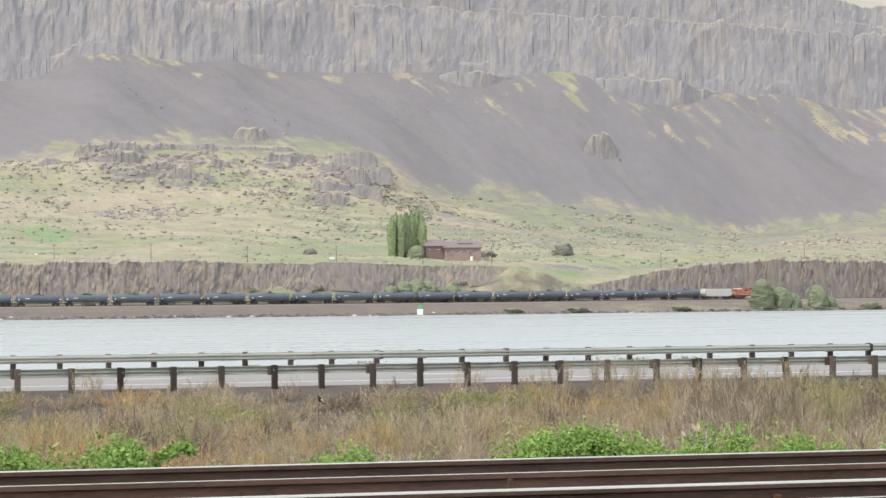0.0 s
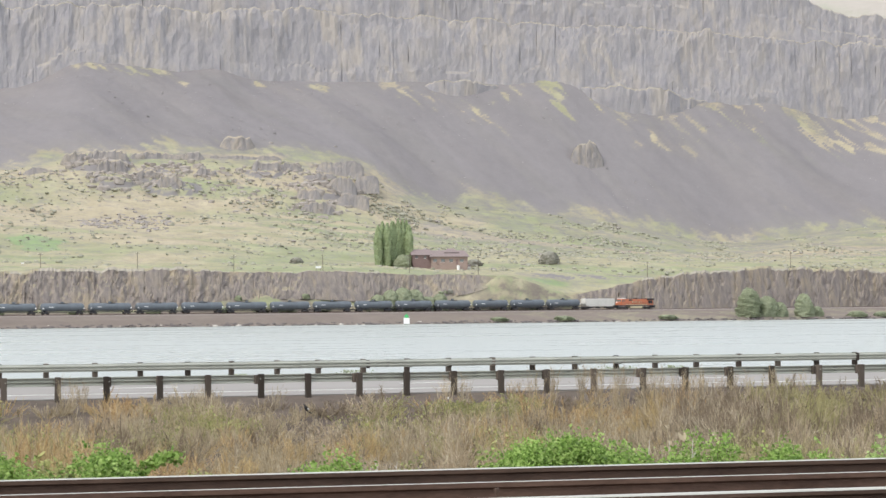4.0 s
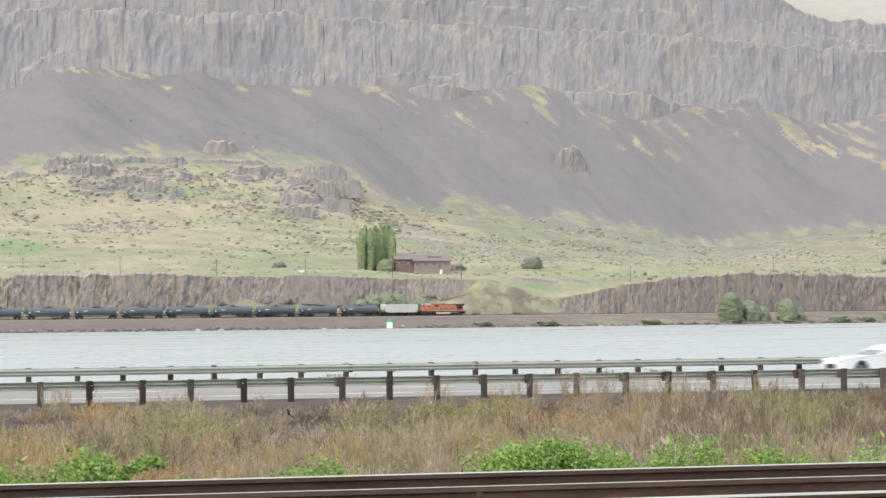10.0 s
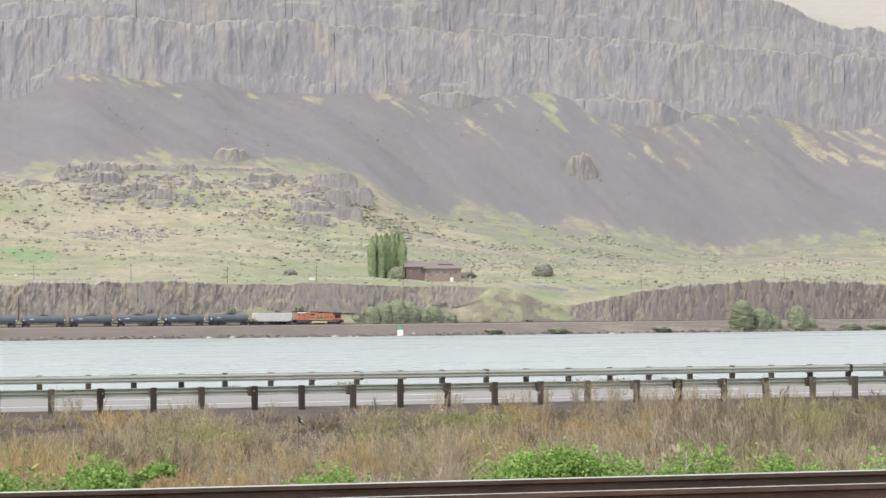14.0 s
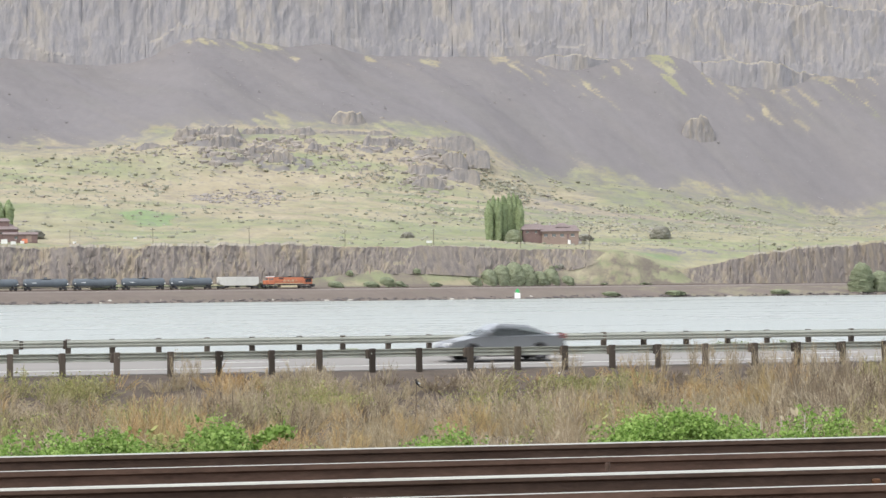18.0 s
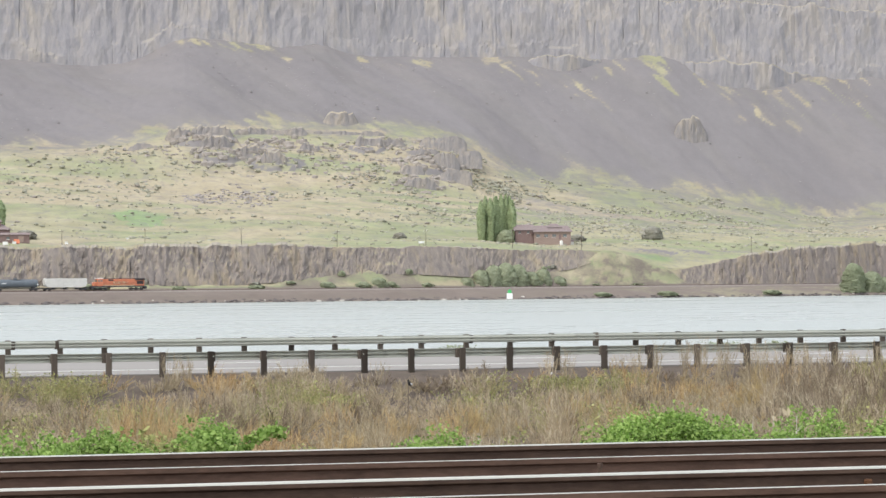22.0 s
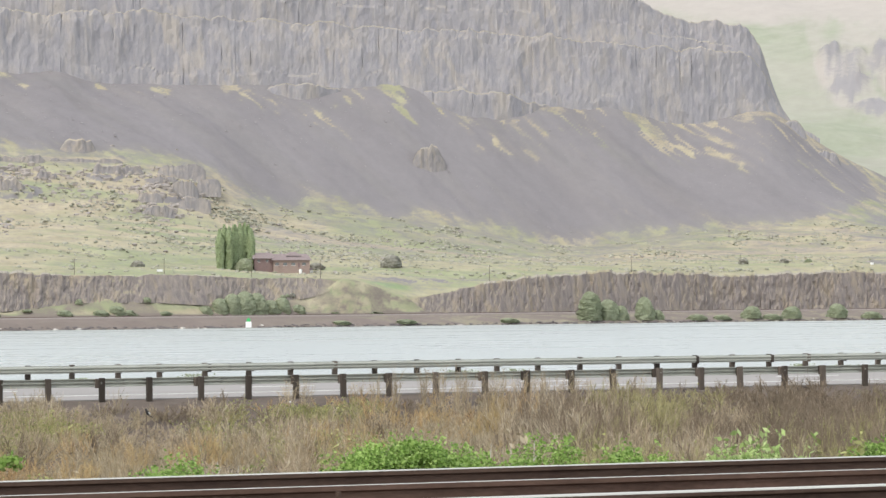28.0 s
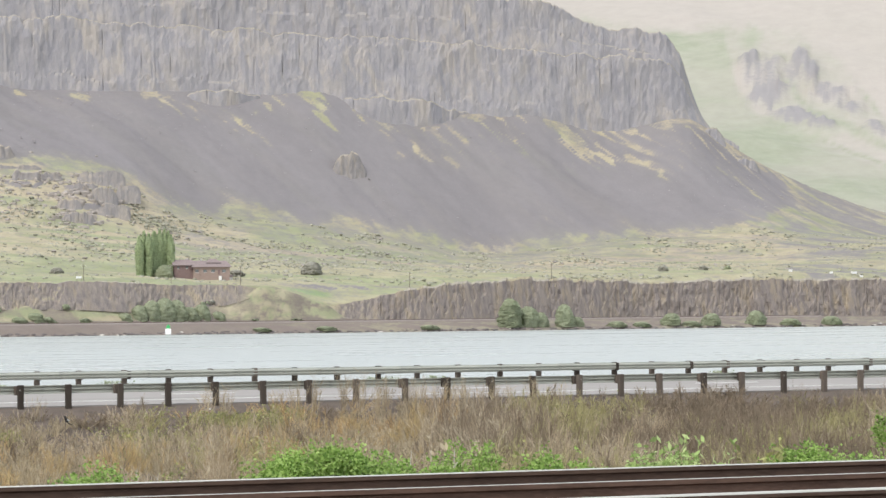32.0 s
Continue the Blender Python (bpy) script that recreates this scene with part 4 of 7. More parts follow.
def stalk(p0, p1, w0, w1):
    """A three-sided tapered stem."""
    p0, p1 = Vector(p0), Vector(p1)
    d = (p1 - p0).normalized()
    a = d.orthogonal().normalized()
    c = d.cross(a)
    ring = [a, -0.5 * a + 0.87 * c, -0.5 * a - 0.87 * c]
    lo, hi = [p0 + r * w0 for r in ring], [p1 + r * w1 for r in ring]
    out = []
    for k in range(3):
        out += [lo[k], lo[(k + 1) % 3], hi[(k + 1) % 3], hi[k]]
    return [tuple(v) for v in out]


M_BARK = plain("grey_bark", (0.17, 0.14, 0.11), 0.95, 0, 0.1, 0.3, 5, 0.5, (1, 1, 0.3))
# Next three: greens paled so their base colour carries the distance haze.
M_POPLAR = foliage("haze_paled_poplar_leaves", (0.32, 0.40, 0.21), (0.38, 0.46, 0.26), (0.44, 0.52, 0.32), 0.8, None, 0.35)
M_SCRUB = foliage("haze_paled_shrub_leaves", (0.39, 0.435, 0.285), (0.435, 0.48, 0.325), (0.48, 0.52, 0.37), 0.9, None, 0.5)
M_WILLOW = foliage("haze_paled_grey_shrub", (0.35, 0.34, 0.29), (0.40, 0.39, 0.33), (0.45, 0.435, 0.37), 0.9, None, 0.35)
M_BUSH = foliage("fresh_green_leaves", (0.10, 0.19, 0.03), (0.28, 0.43, 0.10), (0.46, 0.61, 0.20), 0.6, None, 0.4)
M_LIME = foliage("yellow_green_leaves", (0.20, 0.22, 0.085), (0.34, 0.355, 0.14), (0.50, 0.50, 0.20))
M_SHOOT = foliage("pale_green_shoots", (0.22, 0.32, 0.10), (0.38, 0.50, 0.18), (0.54, 0.64, 0.30))
M_TWIG = foliage("grey_dead_twigs", (0.17, 0.132, 0.087), (0.43, 0.36, 0.255), (0.74, 0.655, 0.505), 0.95, (0.52, 0.42, 0.28))
M_BROWN = foliage("dull_brown_twigs", (0.09, 0.068, 0.048), (0.245, 0.192, 0.138), (0.41, 0.335, 0.24), 0.95, (0.275, 0.225, 0.16))
M_RUST = foliage("rust_brown_weeds", (0.21, 0.135, 0.065), (0.50, 0.34, 0.17), (0.74, 0.56, 0.32), 0.95, (0.52, 0.42, 0.22))
M_STRAW = foliage("straw_grass", (0.26, 0.21, 0.13), (0.44, 0.37, 0.25), (0.60, 0.52, 0.38), 0.95)
M_OLIVE = foliage("olive_weeds", (0.20, 0.18, 0.085), (0.39, 0.355, 0.19), (0.60, 0.54, 0.31), 0.9, (0.42, 0.39, 0.18))
M_SAGE = foliage("sagebrush", (0.31, 0.308, 0.238), (0.345, 0.34, 0.268), (0.38, 0.37, 0.298), 1.0, None, 0)
M_OUTCROP = plain("outcrop_basalt", (0.33, 0.30, 0.27), 1.0, 0, 0.1, 0.25, 0.3, 0.4)
M_SCREE = plain("lichened_basalt", (0.36, 0.34, 0.33), 1.0, 0, 0.1, 0.3, 0.6, 0.3)
M_STONE = plain("fallen_basalt", (0.31, 0.285, 0.265), 1.0, 0, 0.1, 0.3, 0.6, 0.3)


def tree(name, label, place, height, radius, shape, leaves, leaf, material, seed, group="", trunk=0.12):
    """shape(t) gives the crown's radius, 0 to 1, at height t of the tree."""
    rng = np.random.RandomState(seed)
    top = tagged(new(name), label, "tree" if height > 5 else "shrub", group)
    top.location = place
    quads, limb = [], []
    lean = rng.randn(2) * 0.01 * height
    for k in range(4):
        a, b = k / 4, (k + 1) / 4
        quads += stalk((lean[0] * a, lean[1] * a, height * 0.92 * a - (0.4 if k == 0 else 0)), (lean[0] * b, lean[1] * b, height * 0.92 * b), trunk * (1.05 - a), trunk * (1.05 - b))
    tri_cloud("trunk", quads, M_BARK, top, size=4)
    n = 26 + int(height * 2)
    for k in range(n):
        t = 0.12 + 0.86 * (k + rng.rand()) / n
        a = rng.rand() * 6.283
        rad = radius * shape(t) * (0.72 + 0.36 * rng.rand())
        tip = np.array([math.cos(a) * rad + lean[0] * t, math.sin(a) * rad + lean[1] * t, height * t])
        root = np.array([lean[0] * t, lean[1] * t, height * max(0.05, t - 0.12 - 0.1 * rng.rand())])
        limb += stalk(root, tip, trunk * 0.3 * (1.1 - t), trunk * 0.06)
    tri_cloud("branching", limb, M_BARK, top, size=4)
    t, a = 0.03 + 0.96 * rng.rand(leaves) ** 0.85, rng.rand(leaves) * 6.283
    w1, w2 = (17, 31) if height > 11 else (6, 9)
    lump = 1 + 0.07 * np.sin(3 * a + 4 * t + seed) + 0.06 * np.sin(5 * a - w1 * t + 2 * seed) + 0.05 * np.sin(2 * a + w2 * t)
    rad = radius * np.array([shape(q) for q in t]) * lump * (0.98 - 0.30 * rng.rand(leaves) ** 3)
    c = np.stack([np.cos(a) * rad + lean[0] * t, np.sin(a) * rad + lean[1] * t, height * t + rng.randn(leaves) * 0.02 * height], -1)
    c[:, 2] = np.clip(c[:, 2], 0.02 * height, height * 1.02)
    out = np.stack([np.cos(a), np.sin(a), 1.5 + 1.2 * np.clip(t - 0.6, 0, 1) + 0.6 * rng.rand(leaves)], -1)
    out /= np.linalg.norm(out, axis=1, keepdims=True) + 1e-9
    crown = tri_cloud("crown", leaf_quads(rng, c, leaf, 0.45, out), material, top, size=4)
    # the dense inner mass that closes the crown, knotted into clumps of leaves
    nt, na = (56, 26) if height > 11 else (24, 30)
    tt, aa = np.meshgrid(np.linspace(0.02, 0.99, nt), np.arange(na) * 6.283 / na, indexing="ij")
    lump = 1 + 0.07 * np.sin(3 * aa + 4 * tt + seed) + 0.06 * np.sin(5 * aa - w1 * tt + 2 * seed) + 0.05 * np.sin(2 * aa + w2 * tt) + 0.30 * (rng.rand(nt, na) - 0.5)
    rad = 0.96 * radius * np.vectorize(shape)(tt) * lump
    rad[-1] = rad[-1] * 0.3
    v = np.stack([np.cos(aa) * rad + lean[0] * tt, np.sin(aa) * rad + lean[1] * tt, height * tt + 0.02 * height * (rng.rand(nt, na) - 0.5)], -1).reshape(-1, 3)
    f = [(i * na + j, i * na + (j + 1) % na, (i + 1) * na + (j + 1) % na, (i + 1) * na + j) for i in range(nt - 1) for j in range(na)]
    link_mesh("inner_foliage", v.tolist(), f + [tuple(range((nt - 1) * na, nt * na))], material, crown, smooth=True)
    return top


def column_shape(t):
    return (0.75 + 0.25 * math.sin(min(1, t * 1.5) * 1.57)) * (1 - max(0, t - 0.7) / 0.3 * 0.8)


def round_shape(t):
    return math.sqrt(max(0.03, 1 - t ** 2.8))


GRID, G_OFF, G_TALUS, G_BEND = SLOPE


def on_slope(bearing, off):
    """A place on the far hillside, off metres of range behind the shore."""
    j = int(np.argmin(np.abs(B - bearing)))
    i = int(np.argmin(np.abs(G_OFF[:, j] - off)))
    x, y, z = GRID[i, j]
    return (float(x), float(y), float(z))


def far_trees():
    rng = np.random.RandomState(5)
    for k, (b, h) in enumerate(((18.48, 18.0), (18.56, 20.0), (18.64, 19.5), (18.72, 20.0), (18.80, 20.5), (18.88, 21.0), (18.95, 21.5), (19.03, 21.0), (19.10, 18.5))):
        x, y, z = on_slope(b, 128 + 5 * rng.rand())
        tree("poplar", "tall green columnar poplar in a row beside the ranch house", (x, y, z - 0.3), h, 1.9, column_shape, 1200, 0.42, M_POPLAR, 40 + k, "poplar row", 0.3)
    for k, (b, h) in enumerate(((8.62, 12.0), (8.78, 13.0))):
        x, y, z = on_slope(b, 150)
        tree("poplar", "green columnar poplar behind the brown barn", (x, y, z - 0.3), h, 2.2, column_shape, 500, 0.5, M_POPLAR, 60 + k, "barn poplars", 0.25)
    # bush at the poplars' foot, round shrubs on the terrace, leaf colours paled for haze
    for k, (b, off, h, rad, m) in enumerate(((18.95, 118, 6.0, 4.0, M_SCRUB), (21.95, 118, 6.0, 4.6, M_WILLOW), (16.8, 112, 3.0, 3.0, M_WILLOW), (20.4, 122, 3.0, 3.5, M_WILLOW), (29.05, 95, 3.4, 2.6, M_WILLOW), (29.85, 92, 2.6, 2.4, M_WILLOW), (30.35, 96, 2.4, 1.8, M_SCRUB), (9.3, 128, 3.6, 4.4, M_WILLOW))):
        x, y, z = on_slope(b, off + G_BEND[int(np.argmin(np.abs(B - b)))])
        tree("round_shrub", "leafy shrub standing on the terrace, colour paled for haze", (x, y, z - 0.3), h, rad, round_shape, 300, 0.4, m, 80 + k, "terrace shrubs", 0.15)


def bank_trees():
    """Bushes along the shore and at the foot of the lower cliff."""
    k = 0
    for b, off, z, h, rad, n in ((25.95, 7, 1.0, 12.5, 5.2, 2400), (26.3, 8, 1.0, 9.0, 5.0, 2200), (26.55, 7, 1.0, 6.5, 3.6, 1400), (27.05, 7, 1.0, 10.0, 4.2, 2000), (27.3, 7, 1.0, 4.5, 3.0, 900), (29.2, 7, 1.2, 5.5, 4.4, 1100), (30.0, 6, 1.0, 5.5, 4.4, 1100), (30.9, 6, 1.0, 6.5, 4.6, 1300), (28.1, 5, 0.8, 2.6, 4.4, 700), (28.6, 5, 0.8, 2.2, 4.0, 600), (29.6, 5, 0.8, 2.4, 4.4, 600), (31.6, 5, 0.8, 3.0, 4.6, 700), (24.3, 5, 0.8, 1.8, 4.6, 600), (22.2, 4, 0.8, 1.8, 4.6, 600), (20.9, 4, 0.8, 1.6, 4.0, 500), (32.4, 5, 0.8, 4.0, 4.6, 700)):
        s = float(shore_range(b))
        x, y, _ = spot(b, s + off, 0)
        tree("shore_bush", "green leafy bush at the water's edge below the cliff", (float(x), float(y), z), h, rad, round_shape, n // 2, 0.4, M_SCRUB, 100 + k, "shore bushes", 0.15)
        k += 1
    for b, z, h, rad in ((18.15, 7.0, 4, 3.6), (18.45, 7.2, 7, 4.0), (18.7, 7.0, 9, 4.2), (18.95, 7.0, 10, 4.6), (19.2, 7.4, 9, 4.4), (19.45, 7.5, 6, 4.4), (19.7, 7.5, 7, 4.0), (20.0, 7.5, 4, 4.4), (20.7, 6.0, 3.0, 4.6), (21.5, 6.0, 2.5, 5.0), (16.0, 6.0, 3.5, 4.8), (16.35, 6.0, 5, 4.6), (16.6, 6.0, 3.5, 4.6), (15.3, 6.0, 3.5, 4.6), (13.9, 5.5, 2.5, 4.6), (17.3, 6.0, 3, 4.6), (12.3, 5.5, 2.2, 4.0), (10.8, 5.5, 2.5, 4.0)):
        s = float(shore_range(b)) + float(bench(b))
        x, y, _ = spot(b, s + 21.5, 0)
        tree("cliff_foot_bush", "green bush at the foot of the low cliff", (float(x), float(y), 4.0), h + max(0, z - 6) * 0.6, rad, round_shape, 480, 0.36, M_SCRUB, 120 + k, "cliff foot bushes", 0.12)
        k += 1


def bank_bushes():
    """Low bushes and tufts on the grassy slope under the low cliff."""
    rng = np.random.RandomState(45)
    grid, off = BANK
    for k in range(18):
        b = 9 + 11 * rng.rand()
        j = int(np.argmin(np.abs(B - b)))
        i = int(np.argmin(np.abs(off[:, j] - float(bench(b)) - (19 + 10 * rng.rand() ** 0.7))))
        x, y, z = (float(q) for q in grid[i, j])
        tree("slope_bush", "small green bush on the slope above the far railway", (x, y, z - 0.25), 0.8 + 1.6 * rng.rand(), 1.0 + 1.9 * rng.rand(), round_shape, 150, 0.3, M_SCRUB if k % 3 else M_WILLOW, 210 + k, "slope bushes", 0.1)


def slope_scatter():
    """Sagebrush and loose stones strewn over the far slopes."""
    rng = np.random.RandomState(3)
    ok = (G_TALUS < 0.3) & (G_OFF < OFF_SCREE - 8) & (G_OFF > 45 + G_BEND[None, :]) & (B[None, :] > 6) & (B[None, :] < 36)
    x, y = GRID[..., 0], GRID[..., 1]
    dens = np.clip((fbm(x / 40, y / 40, 5) - 0.33) * 3.2, 0.04, 1.6) * np.clip((G_OFF - 60) / 240, 0.06, 1.3) * np.where((B[None, :] > 18) & (G_OFF > 170) & (B[None, :] < 26), 1.25, 1.0) * np.where(B[None, :] > 28, 0.55, 1.0) * np.interp(B, [9, 14, 17, 19], [0.35, 0.5, 0.9, 1.3])[None, :]
    p = np.where(ok, dens, 0).ravel()
    idx = rng.choice(p.size, 15500, p=p / p.sum())
    c = GRID.reshape(-1, 3)[idx] + rng.randn(15500, 3) * (1.5, 1.5, 0)
    base = np.array([v.co[:] for v in ico(1).verts])
    faces = np.array([[v.index for v in f.verts] for f in ico(1).faces])
    for k in range(170):
        c[14300 + k] = np.array(on_slope(12.4 + 1.9 * rng.rand(), 292 + 22 * rng.randn()))
    for name, sel, mat, label, flat in (("sagebrush", slice(0, 11500), M_SAGE, "grey-green sagebrush strewn over the far slopes", 0.62), ("slope_stones", slice(14300, 15500), M_STONE, "loose dark basalt stones on the far slopes", 0.5)):
        cc = c[sel]
        n = len(cc)
        s = (0.28 + 1.2 * rng.rand(n) ** 3.0)[:, None, None]
        if name == "slope_stones":
            s[:170] = s[:170] * 0.7 + 0.8
        v = base[None] * (1 + 0.7 * (rng.rand(n, len(base), 1) - 0.5)) * s * np.array([1.05, 1.05, flat]) + cc[:, None] + np.array([0, 0, 0.0])
        f = faces[None] + (np.arange(n) * len(base))[:, None, None]
        tagged(link_mesh(name, v.reshape(-1, 3).tolist(), f.reshape(-1, 3).tolist(), mat, smooth=name == "sagebrush"), label, "shrub" if name == "sagebrush" else "stone", kind="stuff")
    # pale and dark boulders that came to rest on the talus
    p = ((G_TALUS > 0.6) & (G_OFF > OFF_SCREE) & (B[None, :] > 6) & (B[None, :] < 31.5)).ravel() * np.clip(fbm(x / 60, y / 60, 2) - 0.35, 0, 1).ravel()
    cc = GRID.reshape(-1, 3)[rng.choice(p.size, 1000, p=p / p.sum())] + rng.randn(1000, 3) * (1.5, 1.5, 0)
    v = base[None] * (1 + 0.6 * (rng.rand(1000, len(base), 1) - 0.5)) * (0.2 + 0.5 * rng.rand(1000) ** 4)[:, None, None] * np.array([1.2, 1.2, 0.3]) + cc[:, None]
    f = faces[None] + (np.arange(1000) * len(base))[:, None, None]
    tagged(link_mesh("talus_boulders", v.reshape(-1, 3).tolist(), f.reshape(-1, 3).tolist(), M_SCREE, smooth=True), "pale weathered basalt boulders lying on the talus", "stone", kind="stuff")


def shore_stones():
    """Dark stones and a few pale ones along the far waterline."""
    rng = np.random.RandomState(17)
    base = np.array([v.co[:] for v in ico(1).verts])
    faces = np.array([[v.index for v in f.verts] for f in ico(1).faces])
    for name, n, mat, label in (("shore_stones", 900, M_SHORE, "dark wet stones along the far waterline"), ("bleached_driftwood", 46, M_DRIFT, "bleached driftwood and pale rocks along the far shore")):
        b = 6 + 28 * rng.rand(n)
        deep = 4.0 * rng.rand(n) ** 1.6
        c = spot(b, shore_range(b) - 0.6 + deep, 0.05 + 0.25 * deep)
        size = (0.25 + 0.6 * rng.rand(n) ** 2)[:, None, None]
        v = base[None] * (1 + 0.5 * (rng.rand(n, len(base), 1) - 0.5)) * size * np.array([1.6, 1.0, 0.7]) + c[:, None]
        f = faces[None] + (np.arange(n) * len(base))[:, None, None]
        tagged(link_mesh(name, v.reshape(-1, 3).tolist(), f.reshape(-1, 3).tolist(), mat), label, "stone" if n > 100 else "driftwood", kind="stuff")


M_SHORE = plain("wet_shore_stone", (0.13, 0.115, 0.11), 0.8, 0, 0.3, 0.35, 0.5, 0.3)
M_DRIFT = plain("bleached_wood", (0.55, 0.52, 0.47), 0.9, 0, 0.2, 0.2, 0.8, 0.3)


def ico(sub):
    bm = bmesh.new()
    bmesh.ops.create_icosphere(bm, subdivisions=sub, radius=1)
    bm.verts.ensure_lookup_table()
    bm.verts.index_update()
    return bm


# ---- the brush between the tracks and the highway ----
def blades(rng, roots, tips, w0, w1):
    """Thin flat tapered stems from roots to tips."""
    d = tips - roots
    side = np.cross(d, np.array([0.3, 1.0, 0.0]) + 0.4 * rng.randn(len(d), 3))
    side /= np.linalg.norm(side, axis=1, keepdims=True) + 1e-9
    return np.stack([roots - side * w0, roots + side * w0, tips + side * w1, tips - side * w1], 1).reshape(-1, 3)


def shrub_twigs(rng, centre, h, rad, stems, fork, thick=1.0, upright=0.0):
    """Stems fanning from one root to a ragged dome, each forking into finer twigs; upright: how far they stand straight."""
    a = rng.rand(stems) * 6.283
    up = (1 - upright) * rng.rand(stems) + upright
    side = np.sqrt(np.clip(1 - up * up, 0, 1)) * rad + 0.12 * rad * rng.rand(stems)
    reach = 0.62 + 0.42 * rng.rand(stems)
    root = centre + np.stack([np.cos(a) * side * 0.22, np.sin(a) * side * 0.22, 0 * a - 0.1], -1)
    tip = centre + np.stack([np.cos(a) * side * reach, np.sin(a) * side * reach, h * (0.18 + 0.82 * up) * reach], -1)
    out = [blades(rng, root, tip, 0.008 * thick, 0.0035 * thick)]
    t = 0.2 + 0.8 * rng.rand(stems, fork)
    r2 = (root[:, None] + (tip - root)[:, None] * t[..., None]).reshape(-1, 3)
    n = len(r2)
    way = np.repeat(tip - root, fork, 0)
    way = way / (np.linalg.norm(way, axis=1, keepdims=True) + 1e-9) + rng.randn(n, 3) * 0.6 + np.array([0, 0, 0.3])
    out.append(blades(rng, r2, r2 + way * (h * (0.06 + 0.10 * rng.rand(n, 1))), 0.006 * thick, 0.0028 * thick))
    return np.concatenate(out)


def brush():
    rng = np.random.RandomState(21)
    kinds = {"grey_brush": ([], M_TWIG, "pale grey leafless brush between tracks and highway"), "brown_brush": ([], M_BROWN, "dull brown leafless brush between tracks and highway"), "rusty_weeds": ([], M_RUST, "rust-brown dead weeds between tracks and highway"), "straw_grass": ([], M_STRAW, "pale dry grass tufts beside the highway"), "olive_weeds": ([], M_OLIVE, "olive green weeds among the brush")}
    leaves = []
    n = 2450
    ys = 33 + 64.5 * rng.rand(n) ** 0.85
    bs = 8.3 + 26 * rng.rand(n)
    ys[1850:2100], bs[1850:2100] = 91 + 6.2 * rng.rand(250), 8.3 + 26 * rng.rand(250)
    ys[2100:], bs[2100:] = 40 + 50 * rng.rand(350), 21 + 13 * rng.rand(350)
    xs = ys * np.tan(np.radians(bs))
    patch = fbm(xs / 5.0, ys / 6, 1, 3)
    patch2 = fbm(xs / 3.4, ys / 5, 3, 3)
    tallness = fbm(xs / 3.2, ys / 6, 2, 3)
    for x, y, p, q, tl in zip(xs, ys, patch, patch2, tallness):
        z = float(near_height(x, y))
        b = math.degrees(math.atan2(x, y))
        room = float(np.interp(y, [33, 40, 48, 60, 80, 92, 98], [0.7, 1.15, 1.45, 1.5, 1.5, 1.2, 0.75]))
        if b > 21 and y > 55:
            room *= 1.18
        h = room * (0.12 + 1.45 * tl) * (0.62 + 0.45 * rng.rand())
        right = np.clip((b - 20) / 3, 0, 1)
        if p > 0.56 + 0.05 * right:
            kind = "grey_brush"
        elif p > 0.48 - 0.13 * right:
            kind = "brown_brush"
        else:
            kind = "rusty_weeds" if y < 75 or p < 0.40 else "straw_grass"
        if q > 0.60 + 0.02 * right:
            kind = "olive_weeds"
            h *= 0.85
        elif q < 0.40 and b < 24:
            kind = "straw_grass" if y > 60 else "rusty_weeds"
            h *= 0.9
        if b > 25 and kind in ("rusty_weeds", "straw_grass"):
            kind = "brown_brush"
        wide = y / 60.0
        grassy = kind in ("straw_grass", "rusty_weeds")
        rad = (0.42 + 0.6 * rng.rand() ** 1.5) * (0.75 + 0.3 * wide)
        kinds[kind][0].append(shrub_twigs(rng, np.array([x, y, z]), h, rad, 11, 25, (0.54 + 0.36 * wide), 0.25 if grassy else 0.0))
        if kind == "olive_weeds":
            m = 50 if b < 23 else 2
            c = np.array([x, y, z]) + rng.randn(m, 3) * (0.34, 0.34, 0) + np.stack([0 * rng.rand(m), 0 * rng.rand(m), h * (0.35 + 0.6 * rng.rand(m))], -1)
            leaves.append(leaf_quads(rng, c, 0.075))
    # tall dry weeds that stand up before the guardrail
    for b, y, h in ((12.2, 97, 1.5), (12.6, 97.4, 1.2), (19.9, 97, 1.3), (20.2, 96.5, 1.4), (22.0, 96.8, 1.5), (22.5, 97.2, 1.6), (22.9, 97, 1.7), (23.5, 97.3, 1.4), (24.1, 97, 1.5), (24.6, 97.4, 1.3), (25.0, 97, 1.4), (25.4, 97.2, 1.3), (25.8, 97, 1.2), (26.3, 97.3, 1.3), (26.9, 97, 1.1), (21.6, 97, 1.3), (21.2, 97.2, 1.1), (23.8, 96, 1.6), (24.9, 96, 1.5), (14.8, 97.2, 0.9), (16.4, 97, 0.9), (23.2, 96, 1.7), (33.4, 60, 2.6), (33.6, 58, 2.8)):
        for k in range(2):
            x = y * math.tan(radians(b + rng.randn() * 0.08))
            kinds["grey_brush" if k else "straw_grass"][0].append(shrub_twigs(rng, np.array([x, y, float(near_height(x, y))]), h, 0.4, 9, 8, 0.9, 0.6))
    for name, (vs, mat, label) in kinds.items():
        ob = tri_cloud(name, np.concatenate(vs), mat, size=4)
        tagged(ob, label, "brush", kind="stuff")
    tagged(tri_cloud("weed_leaves", np.concatenate(leaves), M_LIME, size=4), "small yellow-green leaves on the weeds", "brush", kind="stuff")


